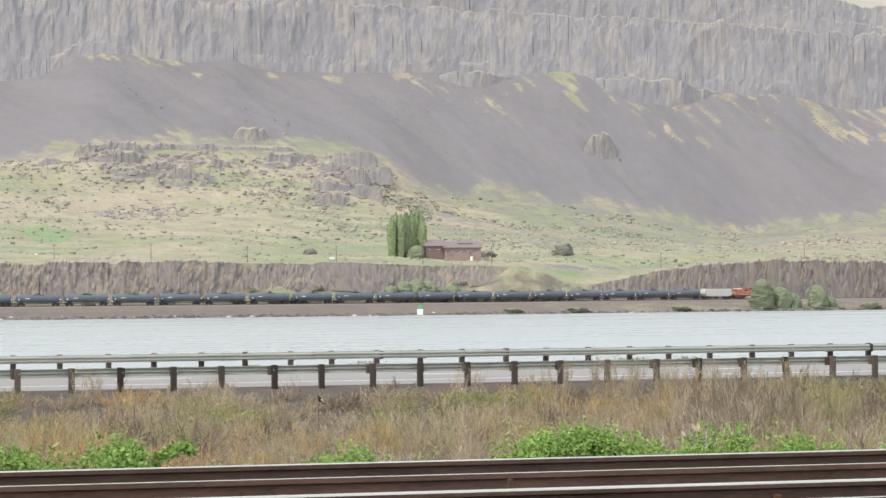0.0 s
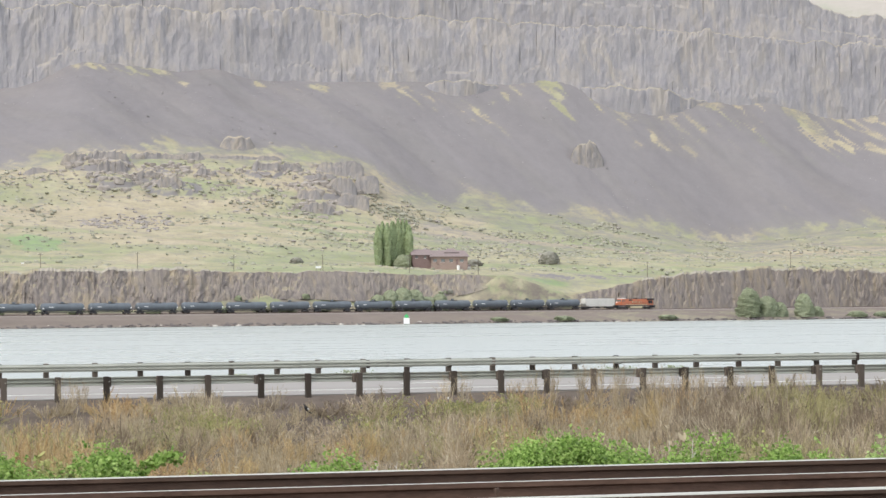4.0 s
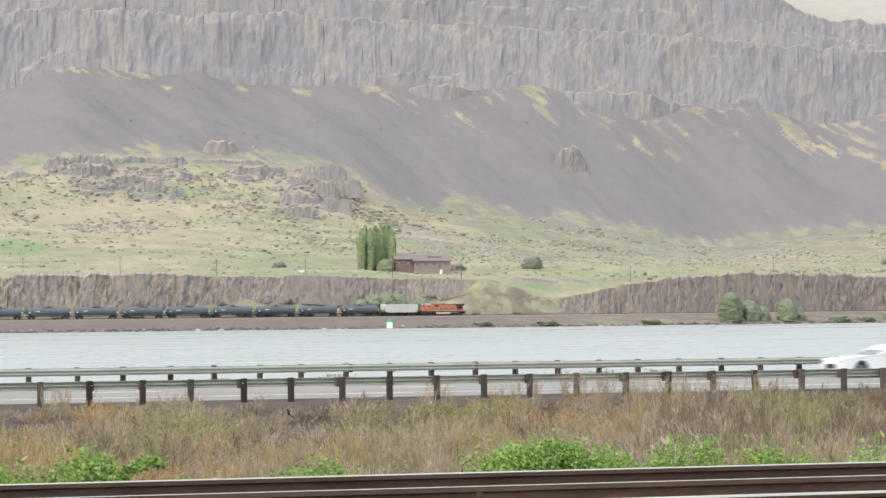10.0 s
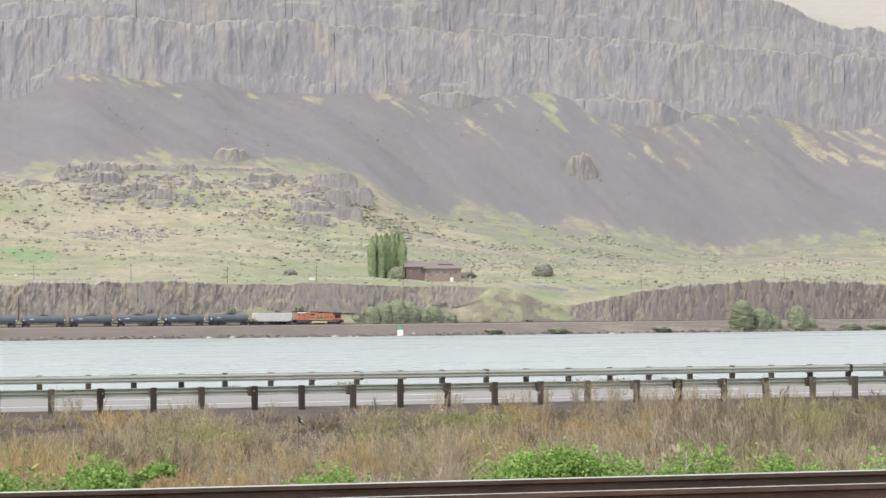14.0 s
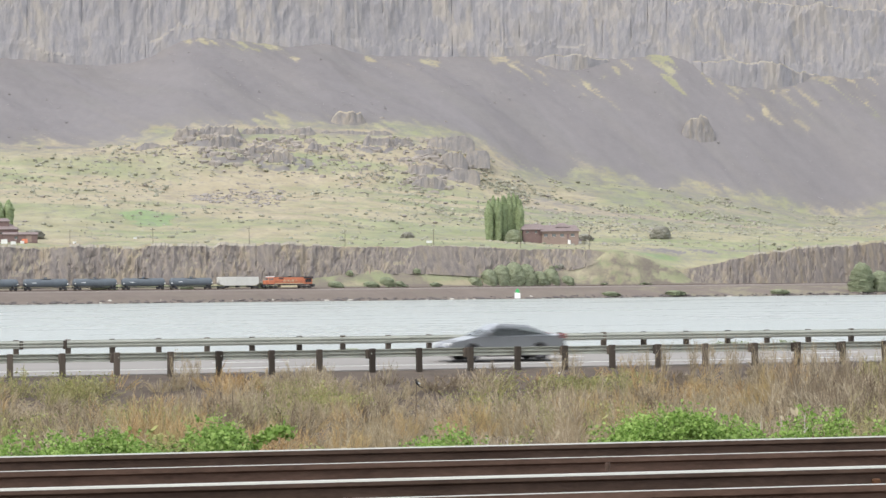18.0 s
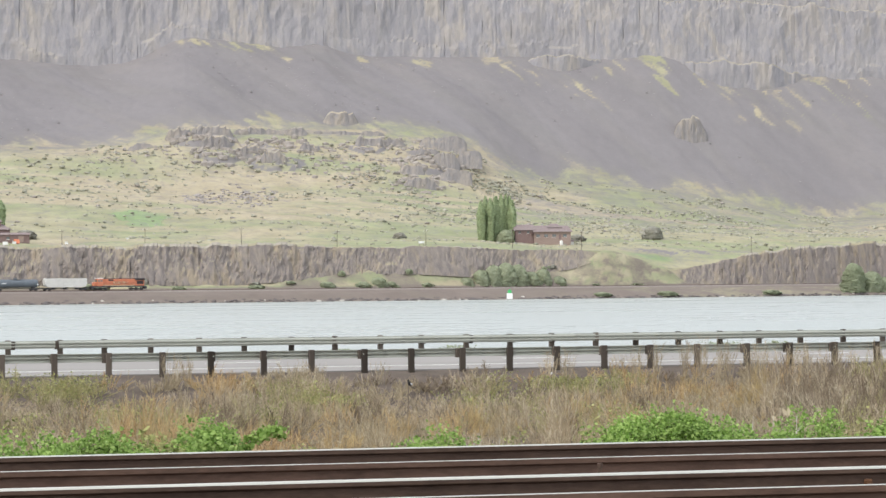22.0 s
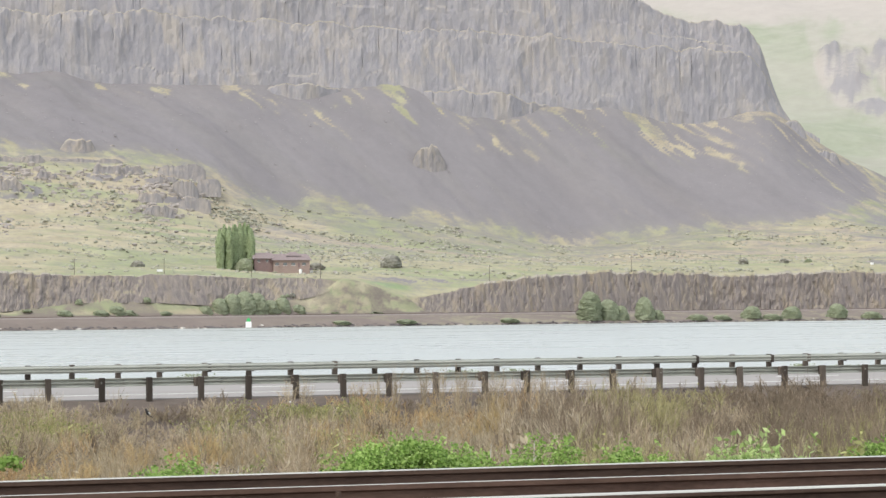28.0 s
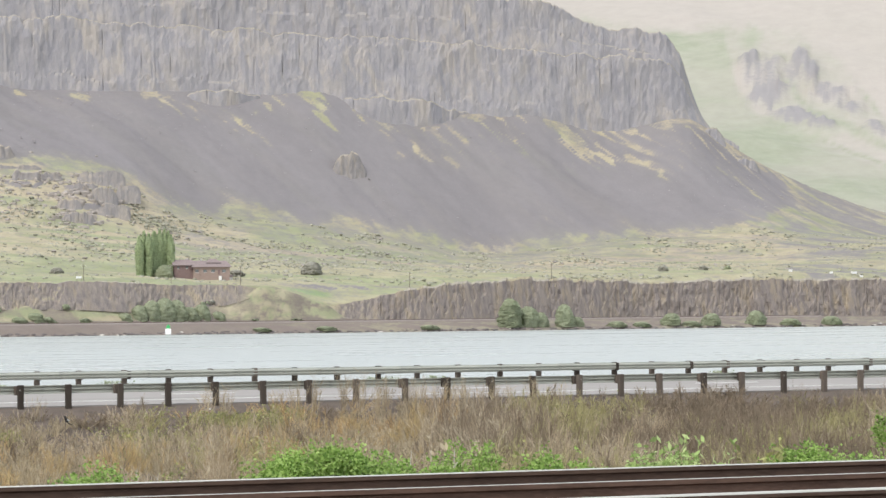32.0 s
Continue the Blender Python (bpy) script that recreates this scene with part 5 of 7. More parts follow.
def green_bush(label, bearing, y, width, height, leaves, seed, material=None, leaf=0.055, lumps=7):
    """A broad mound of leafy shoots."""
    rng = np.random.RandomState(seed)
    x = y * math.tan(radians(bearing))
    z = float(near_height(x, y))
    bush = tagged(new("green_bush"), label, "bush", "green bushes beside the tracks")
    bush.location = (x, y, z)
    stems, cs = [], []
    for k in range(lumps):
        u = 2 * (k + 0.5) / lumps - 1
        cx = width * u * 0.5 + rng.randn() * 0.04
        cy = rng.randn() * 0.14
        ch = height * (0.93 + 0.09 * rng.rand()) * (1 - 0.20 * abs(u) ** 2.5)
        for j in range(4):
            stems += stalk((cx * 0.6, cy * 0.4, -0.1), (cx + rng.randn() * 0.1, cy + rng.randn() * 0.1, ch * (0.75 + 0.2 * rng.rand())), 0.010, 0.004)
        m = leaves // lumps
        d = rng.randn(m, 3)
        d /= np.linalg.norm(d, axis=1, keepdims=True)
        rad = np.array([width / lumps * 1.1, 0.3, 0.2])
        cs.append(np.array([cx, cy, ch - 0.2]) + d * rad * (0.7 + 0.4 * rng.rand(m, 1)))
        cs.append(np.stack([cx + rng.randn(m) * width / lumps * 0.8, cy + rng.randn(m) * 0.22, ch * (0.35 + 0.6 * rng.rand(m))], -1))
        for j in range(3):
            tip = np.array([cx + rng.randn() * 0.12, cy + rng.randn() * 0.12, ch + 0.07 * rng.rand()])
            cs.append(tip + rng.randn(9, 3) * 0.03)
    tri_cloud("stalk_clump", stems, M_BARK, bush, size=4)
    cs = np.concatenate(cs)
    cs = np.concatenate([cs, cs[::2] + rng.randn(*cs[::2].shape) * 0.05])
    tri_cloud("foliage", leaf_quads(rng, cs, leaf * 0.74, 0.42, np.tile((0.0, -0.55, 0.75), (len(cs), 1)) + rng.randn(len(cs), 3) * 0.35), material or M_BUSH, bush, size=4)
    return bush


def spear_plant(bearing, y, width, height, n, seed, material, label):
    """Tall stems with narrow upright leaves."""
    rng = np.random.RandomState(seed)
    x = y * math.tan(radians(bearing))
    z = float(near_height(x, y))
    plant = tagged(new("leafy_weed"), label, "plant", "green bushes beside the tracks")
    plant.location = (x, y, z)
    stems, cs = [], []
    for k in range(n):
        px = width * (rng.rand() - 0.5)
        h = height * (0.55 + 0.45 * rng.rand())
        tip = np.array([px + rng.randn() * 0.12 + 0.10 * h, rng.randn() * 0.15, h])
        root = np.array([px * 0.8, 0, -0.1])
        stems += stalk(root, tip, 0.008, 0.003)
        t = 0.3 + 0.7 * rng.rand(26)
        cs.append(root + (tip - root) * t[:, None] + rng.randn(26, 3) * 0.03)
    tri_cloud("stalk_clump", stems, material, plant, size=4)
    tri_cloud("foliage", leaf_quads(rng, np.concatenate(cs), 0.12, 0.22), material, plant, size=4)


def top_at(bearing, y, drop):
    """Height above the ground of a plant whose top lies drop thousandths below the eye."""
    x = y * math.tan(radians(bearing))
    return EYE[2] - drop * 0.001 * math.hypot(x, y) - float(near_height(x, y))


def trackside_bushes():
    low, lush = "low bright green leafy bush beside the tracks", "dense bright green leafy bush beside the tracks"
    sparse, arching = "sparse tall green bush beside the tracks", "leafy green bush with one arching branch"
    for k, (lab, b, y, w, drop, n, mat, lf, lumps) in enumerate((
            (low, 9.2, 30.5, 1.5, 58.0, 2200, None, 0.055, 7), (low, 10.6, 30.0, 1.2, 55.5, 2200, None, 0.055, 6), (low, 11.8, 30.5, 0.9, 57.5, 1400, M_LIME, 0.06, 4),
            (arching, 12.95, 30.5, 0.52, 51.5, 1500, None, 0.055, 3), (low, 12.9, 30.2, 0.7, 59.0, 900, None, 0.055, 3), (low, 14.8, 31.0, 0.5, 62.0, 300, M_LIME, 0.05, 3),
            (low, 17.75, 31.0, 0.8, 57.0, 1300, None, 0.055, 5), (low, 16.9, 31.0, 0.6, 60.5, 500, None, 0.055, 4), (low, 18.9, 31.0, 0.4, 59.0, 200, M_LIME, 0.05, 3),
            (lush, 22.1, 32.0, 1.75, 50.2, 5200, None, 0.055, 11), (lush, 23.5, 32.5, 0.8, 54.0, 1400, None, 0.055, 5), (low, 24.4, 32.5, 0.8, 55.5, 1100, None, 0.055, 5),
            (sparse, 25.2, 33.0, 0.65, 49.5, 900, None, 0.055, 5), (lush, 26.7, 33.0, 0.8, 53.5, 1700, None, 0.055, 5), (low, 27.7, 33.0, 0.9, 57.5, 1200, None, 0.055, 5),
            (low, 29.0, 33.5, 1.3, 55.0, 1600, M_SHOOT, 0.06, 6), (low, 31.9, 34.0, 0.9, 48.5, 1700, None, 0.06, 5), (low, 33.0, 34.0, 0.7, 52.0, 700, None, 0.06, 4),
            ("dark green bush with bare twigs", 33.9, 40.0, 0.7, 33.0, 1400, None, 0.07, 4))):
        green_bush(lab, b, y, w, top_at(b, y, drop), n, 300 + k, mat, lf, lumps)
    # the arching branch
    rng = np.random.RandomState(77)
    a = np.linspace(0, 1, 60)
    x0 = 30.5 * math.tan(radians(12.95))
    branch = tagged(new("leafy_branch"), "leafy green branch arching out of a bush", "branch")
    branch.location = (x0, 30.5, float(near_height(x0, 30.5)))
    h = top_at(12.95, 30.5, 53.0)
    line = np.stack([0.1 + 0.72 * a, 0 * a, h * (0.55 + 0.9 * a - 0.52 * a * a)], -1)
    pts = []
    for p, q in zip(line[::6], line[6::6]):
        pts += stalk(p, q, 0.010, 0.008)
    tri_cloud("stem", pts, M_BARK, branch, size=4)
    tri_cloud("foliage", leaf_quads(rng, np.repeat(line[18:], 10, 0) + rng.randn(420, 3) * (0.04, 0.06, 0.035), 0.055, 0.42), M_BUSH, branch, size=4)
    spear_plant(29.0, 33.8, 1.3, top_at(29.0, 33.8, 44.5), 60, 13, M_SHOOT, "tall pale green leafy shoots beside the tracks")
    spear_plant(31.0, 34.0, 0.6, top_at(31.0, 34.0, 43.0), 16, 14, M_LIME, "yellow-green flowering weeds beside the tracks")
    for b, y, drop, k in ((24.1, 33, 46.0, 30), (24.6, 33, 49.0, 36), (20.7, 32.5, 50.0, 31), (19.4, 33, 53.0, 32), (12.0, 31.5, 50.0, 33), (14.9, 33, 53.0, 34), (11.2, 31, 52.0, 35), (25.6, 33, 46.0, 37)):
        spear_plant(b, y, 0.45, top_at(b, y, drop), 9, k, M_LIME if k % 2 else M_STRAW, "yellow-green weeds beside the tracks" if k % 2 else "bleached dead stems beside the tracks")
    # small bushes on the river side of the highway
    for k, (b, w) in enumerate(((17.95, 0.6), (18.85, 0.35), (21.0, 0.4), (23.3, 1.0), (24.4, 0.4), (30.2, 0.5), (31.0, 0.9), (15.6, 0.5), (33.9, 0.8))):
        rng = np.random.RandomState(200 + k)
        y = 114.5
        x = y * math.tan(radians(b))
        bush = tagged(new("verge_bush"), "small green bush behind the far guardrail", "bush", "verge bushes")
        bush.location = (x, y, float(near_height(x, y)))
        h = 0.55 + 0.2 * rng.rand()
        stems = []
        for j in range(6):
            stems += stalk((0, 0, -0.2), (rng.randn() * w * 0.4, rng.randn() * 0.2, h * 0.9), 0.012, 0.005)
        tri_cloud("stalk_clump", stems, M_BARK, bush, size=4)
        c = np.stack([rng.randn(420) * w * 0.5, rng.randn(420) * 0.3, h * (0.2 + 0.8 * rng.rand(420))], -1)
        tri_cloud("foliage", leaf_quads(rng, c, 0.10), M_SCRUB, bush, size=4)


def ledges():
    """Broken basalt ledges and blocks that stand out of the knolls."""
    rng = np.random.RandomState(31)
    cube = np.array([v.co[:] for v in ico(1).verts])
    cube = np.sign(cube) * np.abs(cube) ** 0.6
    quad = [[v.index for v in f.verts] for f in ico(1).faces]
    n0 = len(cube)
    vs, fs = [], []
    bands = [(12.1, 14.9, 412, 14, 70, 2.0), (12.6, 14.4, 388, 18, 90, 1.9), (13.6, 15.6, 400, 16, 50, 1.5), (15.6, 17.4, 412, 16, 60, 1.5), (16.7, 18.2, 380, 22, 110, 1.8), (16.8, 17.7, 345, 14, 50, 1.8), (15.0, 18.4, 375, 36, 90, 1.2), (12.0, 18.0, 385, 50, 170, 0.9), (18.2, 24.0, 300, 70, 90, 0.8), (10.5, 12.4, 395, 22, 40, 1.0)]
    for b0, b1, off, spread, n, size in bands:
        n = int(n * 0.6)
        for k in range(n):
            b = b0 + (b1 - b0) * (k + rng.rand()) / n
            x, y, z = on_slope(b, off + rng.randn() * spread * 0.5)
            dim = np.array([size * (0.5 + 1.3 * rng.rand()), size * (0.5 + 0.5 * rng.rand()), size * (0.35 + 0.75 * rng.rand())])
            c = cube * dim * (1 + 0.3 * (rng.rand(n0, 1) - 0.5)) + rng.randn(n0, 3) * size * 0.10
            a = rng.randn() * 0.35
            c = c @ np.array([[math.cos(a), math.sin(a), 0], [-math.sin(a), math.cos(a), 0], [0, 0, 1]])
            fs += [tuple(len(vs) * n0 + q for q in f) for f in quad]
            vs.append(c + np.array([x, y, z + dim[2] * 0.12]))
    tagged(link_mesh("outcrop_blocks", np.concatenate(vs).tolist(), fs, M_OUTCROP), "broken grey basalt ledges and blocks on the knolls", "rock", kind="stuff")


far_trees()
ledges()
bank_trees()
bank_bushes()
slope_scatter()
shore_stones()
brush()
trackside_bushes()


# ---- far railway and its train ----
def track_line():
    xs = np.linspace(-900, 900, 3601)
    ys = 1013 + math.tan(radians(7.5)) * xs + bend(xs)
    s = np.concatenate([[0], np.cumsum(np.hypot(np.diff(xs), np.diff(ys)))])
    return xs, ys, s - np.interp(0, xs, s)


TX, TY, TS = track_line()
RAIL_Z = 4.95


def on_track(s):
    x, y = float(np.interp(s, TS, TX)), float(np.interp(s, TS, TY))
    x2, y2 = float(np.interp(s + 5, TS, TX)), float(np.interp(s + 5, TS, TY))
    x1, y1 = float(np.interp(s - 5, TS, TX)), float(np.interp(s - 5, TS, TY))
    return pose(x, y, RAIL_Z, 0, 0, math.degrees(math.atan2(y2 - y1, x2 - x1)))


def ribbon(section, s0, s1, step):
    """A section of (across, height) swept along the far track."""
    ss = np.arange(s0, s1, step)
    n = len(section)
    v, f = [], []
    for k, s in enumerate(ss):
        m = on_track(float(s))
        v += [tuple(m @ Vector((0, a, b))) for a, b in section]
        if k:
            for j in range(n):
                f.append((n * (k - 1) + j, n * (k - 1) + (j + 1) % n, n * k + (j + 1) % n, n * k + j))
    return v, f


def far_railway():
    v, f = ribbon([(-3.2, -0.95), (-1.6, -0.2), (1.6, -0.2), (3.2, -0.95)], -600, 760, 8)
    tagged(link_mesh("ballast_bed", v, f, M_BALLAST), "grey-brown ballast bed of the far railway", "railway", kind="structure")
    track = tagged(new("river_track"), "rusty railway track on the far bank", "railway track")
    for y in (-0.75, 0.75):
        v, f = ribbon([(y - 0.07, -0.19), (y - 0.035, 0), (y + 0.035, 0), (y + 0.07, -0.19)], -600, 760, 8)
        link_mesh("rail", v, f, M_RAILSIDE, track)


M_TANK = plain("slate_tank_paint", (0.125, 0.145, 0.165), 0.7, 0.0, 0.4, 0.2, 0.5)
M_FRAME = plain("black_underframe", (0.065, 0.065, 0.07), 0.8, 0, 0.3, 0.3, 1)
M_HOPPER = plain("pale_grey_hopper_paint", (0.62, 0.61, 0.57), 0.7, 0, 0.3, 0.12, 0.4)
M_ORANGE = plain("orange_locomotive_paint", (0.56, 0.19, 0.10), 0.5, 0, 0.4, 0.15, 0.5)
M_BLACKPAINT = plain("black_roof_paint", (0.055, 0.045, 0.045), 0.7, 0, 0.3, 0.2, 1)
M_CREAM = plain("cream_stripe", (0.62, 0.55, 0.36), 0.6, 0, 0.3, 0.1, 1)
M_WHITE = plain("white_enamel", (0.80, 0.80, 0.79), 0.45, 0, 0.4, 0.05, 1)
M_WHEEL = plain("wheel_steel", (0.10, 0.085, 0.075), 0.6, 0.4, 0.4, 0.2, 3)


def cylinder(r, length, axis, segs=16, centre=(0, 0, 0), bulge=0.0, r2=None):
    """A closed cylinder along an axis; bulge: domed ends."""
    rot = {"x": Matrix.Rotation(radians(90), 4, "Y"), "y": Matrix.Rotation(radians(90), 4, "X"), "z": Matrix.Identity(4)}[axis]
    bm = bmesh.new()
    bmesh.ops.create_cone(bm, cap_ends=True, segments=segs, radius1=r, radius2=r if r2 is None else r2, depth=length)
    if bulge:
        caps = [f for f in bm.faces if len(f.verts) == segs]
        for f in caps:
            way = f.normal.copy()
            for sc, d in ((0.85, 0.55), (0.7, 0.35), (0.6, 0.15)):
                res = bmesh.ops.inset_individual(bm, faces=[f], thickness=0.0001)
                c = f.calc_center_median()
                for vtx in f.verts:
                    vtx.co = c + (vtx.co - c) * sc + way * bulge * d
    bm.transform(Matrix.Translation(centre) @ rot)
    return bm


def bogie(parent, x, wheels=2, base=1.78, wheel_r=0.46, label="cast steel bogie"):
    truck = part("bogie", box(x - base / 2 - 0.35, x + base / 2 + 0.35, -1.0, 1.0, 0.42, 0.78, 0.08), M_FRAME, parent, label)
    for k in range(wheels):
        wx = x - base / 2 + base * k / (wheels - 1)
        for y in (-0.75, 0.75):
            part("wheel", cylinder(wheel_r, 0.13, "y", 18, (wx, y, wheel_r)), M_WHEEL, truck)
    return truck


def tank_car():
    car = tagged(new("tank_car"), "dark slate railway tank car on two bogies", "tank car", "tank cars of the train")
    tank = part("tank", cylinder(1.52, 15.4, "x", 28, (0, 0, 2.75), 0.75), M_TANK, car, smooth=False)
    for x in (-7.0, -3.5, 3.5, 7.0):
        part("band", cylinder(1.545, 0.12, "x", 28, (x, 0, 2.75)), M_TANK, tank)
    part("manway_housing", cylinder(0.62, 0.55, "z", 14, (0, 0, 4.5)), M_TANK, car)
    part("manway_lid", cylinder(0.66, 0.08, "z", 14, (0, 0, 4.81)), M_FRAME, car)
    part("walkway", box(-1.9, 1.9, -0.95, 0.95, 4.22, 4.28), M_FRAME, car)
    part("sill", box(-8.7, 8.7, -0.35, 0.35, 0.78, 1.12, 0.03), M_FRAME, car)
    for e in (-1, 1):
        part("platform", box(e * 8.75 - 0.7, e * 8.75 + 0.7, -1.45, 1.45, 1.12, 1.2), M_FRAME, car)
        part("coupler", box(e * 9.05 - 0.3, e * 9.05 + 0.3, -0.13, 0.13, 0.75, 1.0), M_FRAME, car)
        part("saddle", box(e * 6.6 - 0.4, e * 6.6 + 0.4, -1.3, 1.3, 1.1, 1.7, 0.05), M_FRAME, car)
        part("end_sign", box(e * 8.0 - 0.25, e * 8.0 + 0.25, -1.56, -1.5, 2.2, 2.6), M_WHITE, car, "small white placard")
        bogie(car, e * 6.7)
        for y in (-1.35, 1.35):
            bm = bmesh.new()
            for k in (-0.2, 0.2):
                add_box(bm, e * 8.4 + k - 0.03, e * 8.4 + k + 0.03, y - 0.03, y + 0.03, 0.58, 2.3)
            for k in range(5):
                add_box(bm, e * 8.4 - 0.2, e * 8.4 + 0.2, y - 0.02, y + 0.02, 0.6 + 0.35 * k, 0.64 + 0.35 * k)
            part("ladder", bm, M_FRAME, car)
    part("stencil", box(-5.6, -3.9, -1.535, -1.50, 2.7, 2.95), M_WHITE, car, "line of white stencilled marks")
    return car


def hopper_car():
    car = tagged(new("hopper_car"), "pale grey covered hopper car", "hopper car")
    prof = [(-7.6, 1.6), (-8.1, 2.4), (-8.1, 4.35), (-7.6, 4.55), (7.6, 4.55), (8.1, 4.35), (8.1, 2.4), (7.6, 1.6), (6.0, 1.25), (-6.0, 1.25)]
    bm = bmesh.new()
    rings = []
    for y, sc in ((-1.6, 0.985), (-1.35, 1.0), (1.35, 1.0), (1.6, 0.985)):
        rings.append([bm.verts.new((x * sc, y, 3 + (z - 3) * sc)) for x, z in prof])
    for a, b in zip(rings, rings[1:]):
        for k in range(len(prof)):
            bm.faces.new((a[k], a[(k + 1) % len(prof)], b[(k + 1) % len(prof)], b[k]))
    bm.faces.new(list(reversed(rings[0])))
    bm.faces.new(rings[-1])
    bmesh.ops.recalc_face_normals(bm, faces=bm.faces)
    part("body", bm, M_HOPPER, car)
    for k in range(15):
        x = -7.2 + k * 14.4 / 14
        part("side_rib", box(x - 0.05, x + 0.05, -1.68, -1.58, 1.7, 4.3), M_HOPPER, car)
    for k in (-4.4, 0, 4.4):
        part("outlet_gate", box(k - 0.8, k + 0.8, -0.7, 0.7, 0.5, 1.3, 0.2), M_FRAME, car)
    part("roof_walk", box(-7.4, 7.4, -0.5, 0.5, 4.62, 4.68), M_FRAME, car)
    part("sill", box(-8.9, 8.9, -0.35, 0.35, 0.8, 1.12), M_FRAME, car)
    for e in (-1, 1):
        bogie(car, e * 6.9)
        part("end_platform", box(e * 8.4 - 0.5, e * 8.4 + 0.5, -1.4, 1.4, 1.12, 1.2), M_FRAME, car)
        part("coupler", box(e * 9.1 - 0.3, e * 9.1 + 0.3, -0.13, 0.13, 0.75, 1.0), M_FRAME, car)
        bm = bmesh.new()
        for k in range(8):
            add_box(bm, e * 8.15 - 0.25, e * 8.15 + 0.25, -1.64, -1.58, 1.3 + 0.38 * k, 1.35 + 0.38 * k)
        part("ladder", bm, M_FRAME, car)
    return car


def locomotive():
    """Nose towards -x."""
    loco = tagged(new("diesel_locomotive"), "orange diesel locomotive with a black roof and cream stripe", "locomotive")
    part("underframe", box(-10.7, 10.7, -1.5, 1.5, 1.25, 1.62, 0.05), M_FRAME, loco)
    nose = part("nose", box(-10.0, -8.6, -1.1, 1.1, 1.62, 3.1, 0.15), M_ORANGE, loco)
    part("headlight", box(-10.06, -10.0, -0.25, 0.25, 2.75, 2.95), M_WHITE, nose)
    cab = part("cab", box(-8.6, -6.2, -1.5, 1.5, 1.62, 4.35, 0.12), M_ORANGE, loco, "orange cab with a pale roof")
    part("cab_roof", box(-8.75, -6.1, -1.45, 1.45, 4.35, 4.62, 0.1), M_WHITE, cab, "pale cab roof")
    for x in (-8.0, -7.0):
        part("cab_window", box(x - 0.35, x + 0.35, -1.52, -1.49, 3.2, 3.9), M_GLASS, cab)
    part("windshield", box(-8.63, -8.59, -1.2, 1.2, 3.2, 3.95), M_GLASS, cab)
    hood = part("long_hood", box(-6.2, 6.4, -0.98, 0.98, 1.62, 4.2, 0.1), M_ORANGE, loco)
    part("stripe", box(-6.1, 6.3, -1.0, -0.975, 1.75, 1.95), M_CREAM, hood, "cream stripe")
    part("lettering", box(-2.2, 3.4, -1.0, -0.976, 2.5, 3.3), M_CREAM, hood, "worn cream emblem block")
    part("hood_roof", box(-6.2, 6.4, -0.9, 0.9, 4.2, 4.42, 0.06), M_BLACKPAINT, hood, "sooty black roof")
    for k in range(6):
        part("hood_door", box(-5.6 + 1.9 * k, -4.0 + 1.9 * k, -1.0, -0.976, 2.05, 3.95), M_ORANGE, hood)
    rad = part("radiator", box(6.4, 9.9, -1.0, 1.0, 1.62, 3.7, 0.06), M_ORANGE, loco)
    part("radiator_wing", box(6.2, 10.1, -1.5, 1.5, 3.7, 4.5, 0.15), M_BLACKPAINT, rad, "flared black radiator wings")
    part("grille", box(6.9, 9.5, -1.02, -0.99, 2.3, 3.5), M_BLACKPAINT, rad)
    part("exhaust_stack", box(0.2, 1.4, -0.35, 0.35, 4.42, 4.66, 0.03), M_BLACKPAINT, hood)
    part("dynamic_brake_vent", box(-4.2, -2.2, -1.03, -0.97, 3.5, 4.05), M_BLACKPAINT, hood)
    part("fuel_tank", box(-3.6, 3.4, -1.45, 1.45, 0.42, 1.25, 0.12), M_CREAM, loco, "dusty pale fuel tank")
    for x in (-7.0, 7.0):
        bogie(loco, x, 3, 4.0, 0.53, "three-axle bogie")
    for e in (-1, 1):
        part("coupler", box(e * 10.95 - 0.25, e * 10.95 + 0.25, -0.13, 0.13, 0.75, 1.0), M_FRAME, loco)
        part("step", box(e * 10.3 - 0.4, e * 10.3 + 0.4, -1.5, 1.5, 0.5, 1.25, 0.03), M_FRAME, loco)
        bm = bmesh.new()
        for k in range(14):
            add_box(bm, -6.0 + 1.2 * k, -5.96 + 1.2 * k, e * 1.45 - 0.02, e * 1.45 + 0.02, 1.62, 2.65)
        add_box(bm, -6.0, 9.8, e * 1.45 - 0.02, e * 1.45 + 0.02, 2.62, 2.66)
        part("handrail", bm, M_FRAME, loco)
    return loco


def glass(name, col):
    m, n, l, b = shader(name, 0.08, 0, 0.5)
    b.inputs["Base Color"].default_value = (*col, 1)
    return m


# Base lifted: stands in for daylight seen through the panes and reflected in them.
M_GLASS = glass("daylight_lifted_glass", (0.13, 0.15, 0.147))
M_GLASS.node_tree.nodes["Principled BSDF"].inputs["IOR"].default_value = 1.9
# Paler base paints in the sky that the sloping windscreen reflects.
M_SCREEN = glass("sky_paled_glass", (0.24, 0.27, 0.275))
M_SCREEN.node_tree.nodes["Principled BSDF"].inputs["IOR"].default_value = 2.1
M_TYRE = plain("tyre_rubber", (0.03, 0.03, 0.03), 0.9, 0, 0.2, 0.2, 8)
M_RIM = plain("alloy_rim", (0.15, 0.15, 0.16), 0.5, 0.5, 0.5, 0.08, 5)
M_LAMP = plain("headlamp_lens", (0.75, 0.76, 0.78), 0.15, 0.2, 0.5, 0.05, 5)
M_RED = plain("tail_lamp_lens", (0.16, 0.012, 0.012), 0.2, 0, 0.5, 0.1, 5)
M_TRIM = plain("black_plastic_trim", (0.03, 0.03, 0.032), 0.7, 0, 0.3, 0.2, 6)
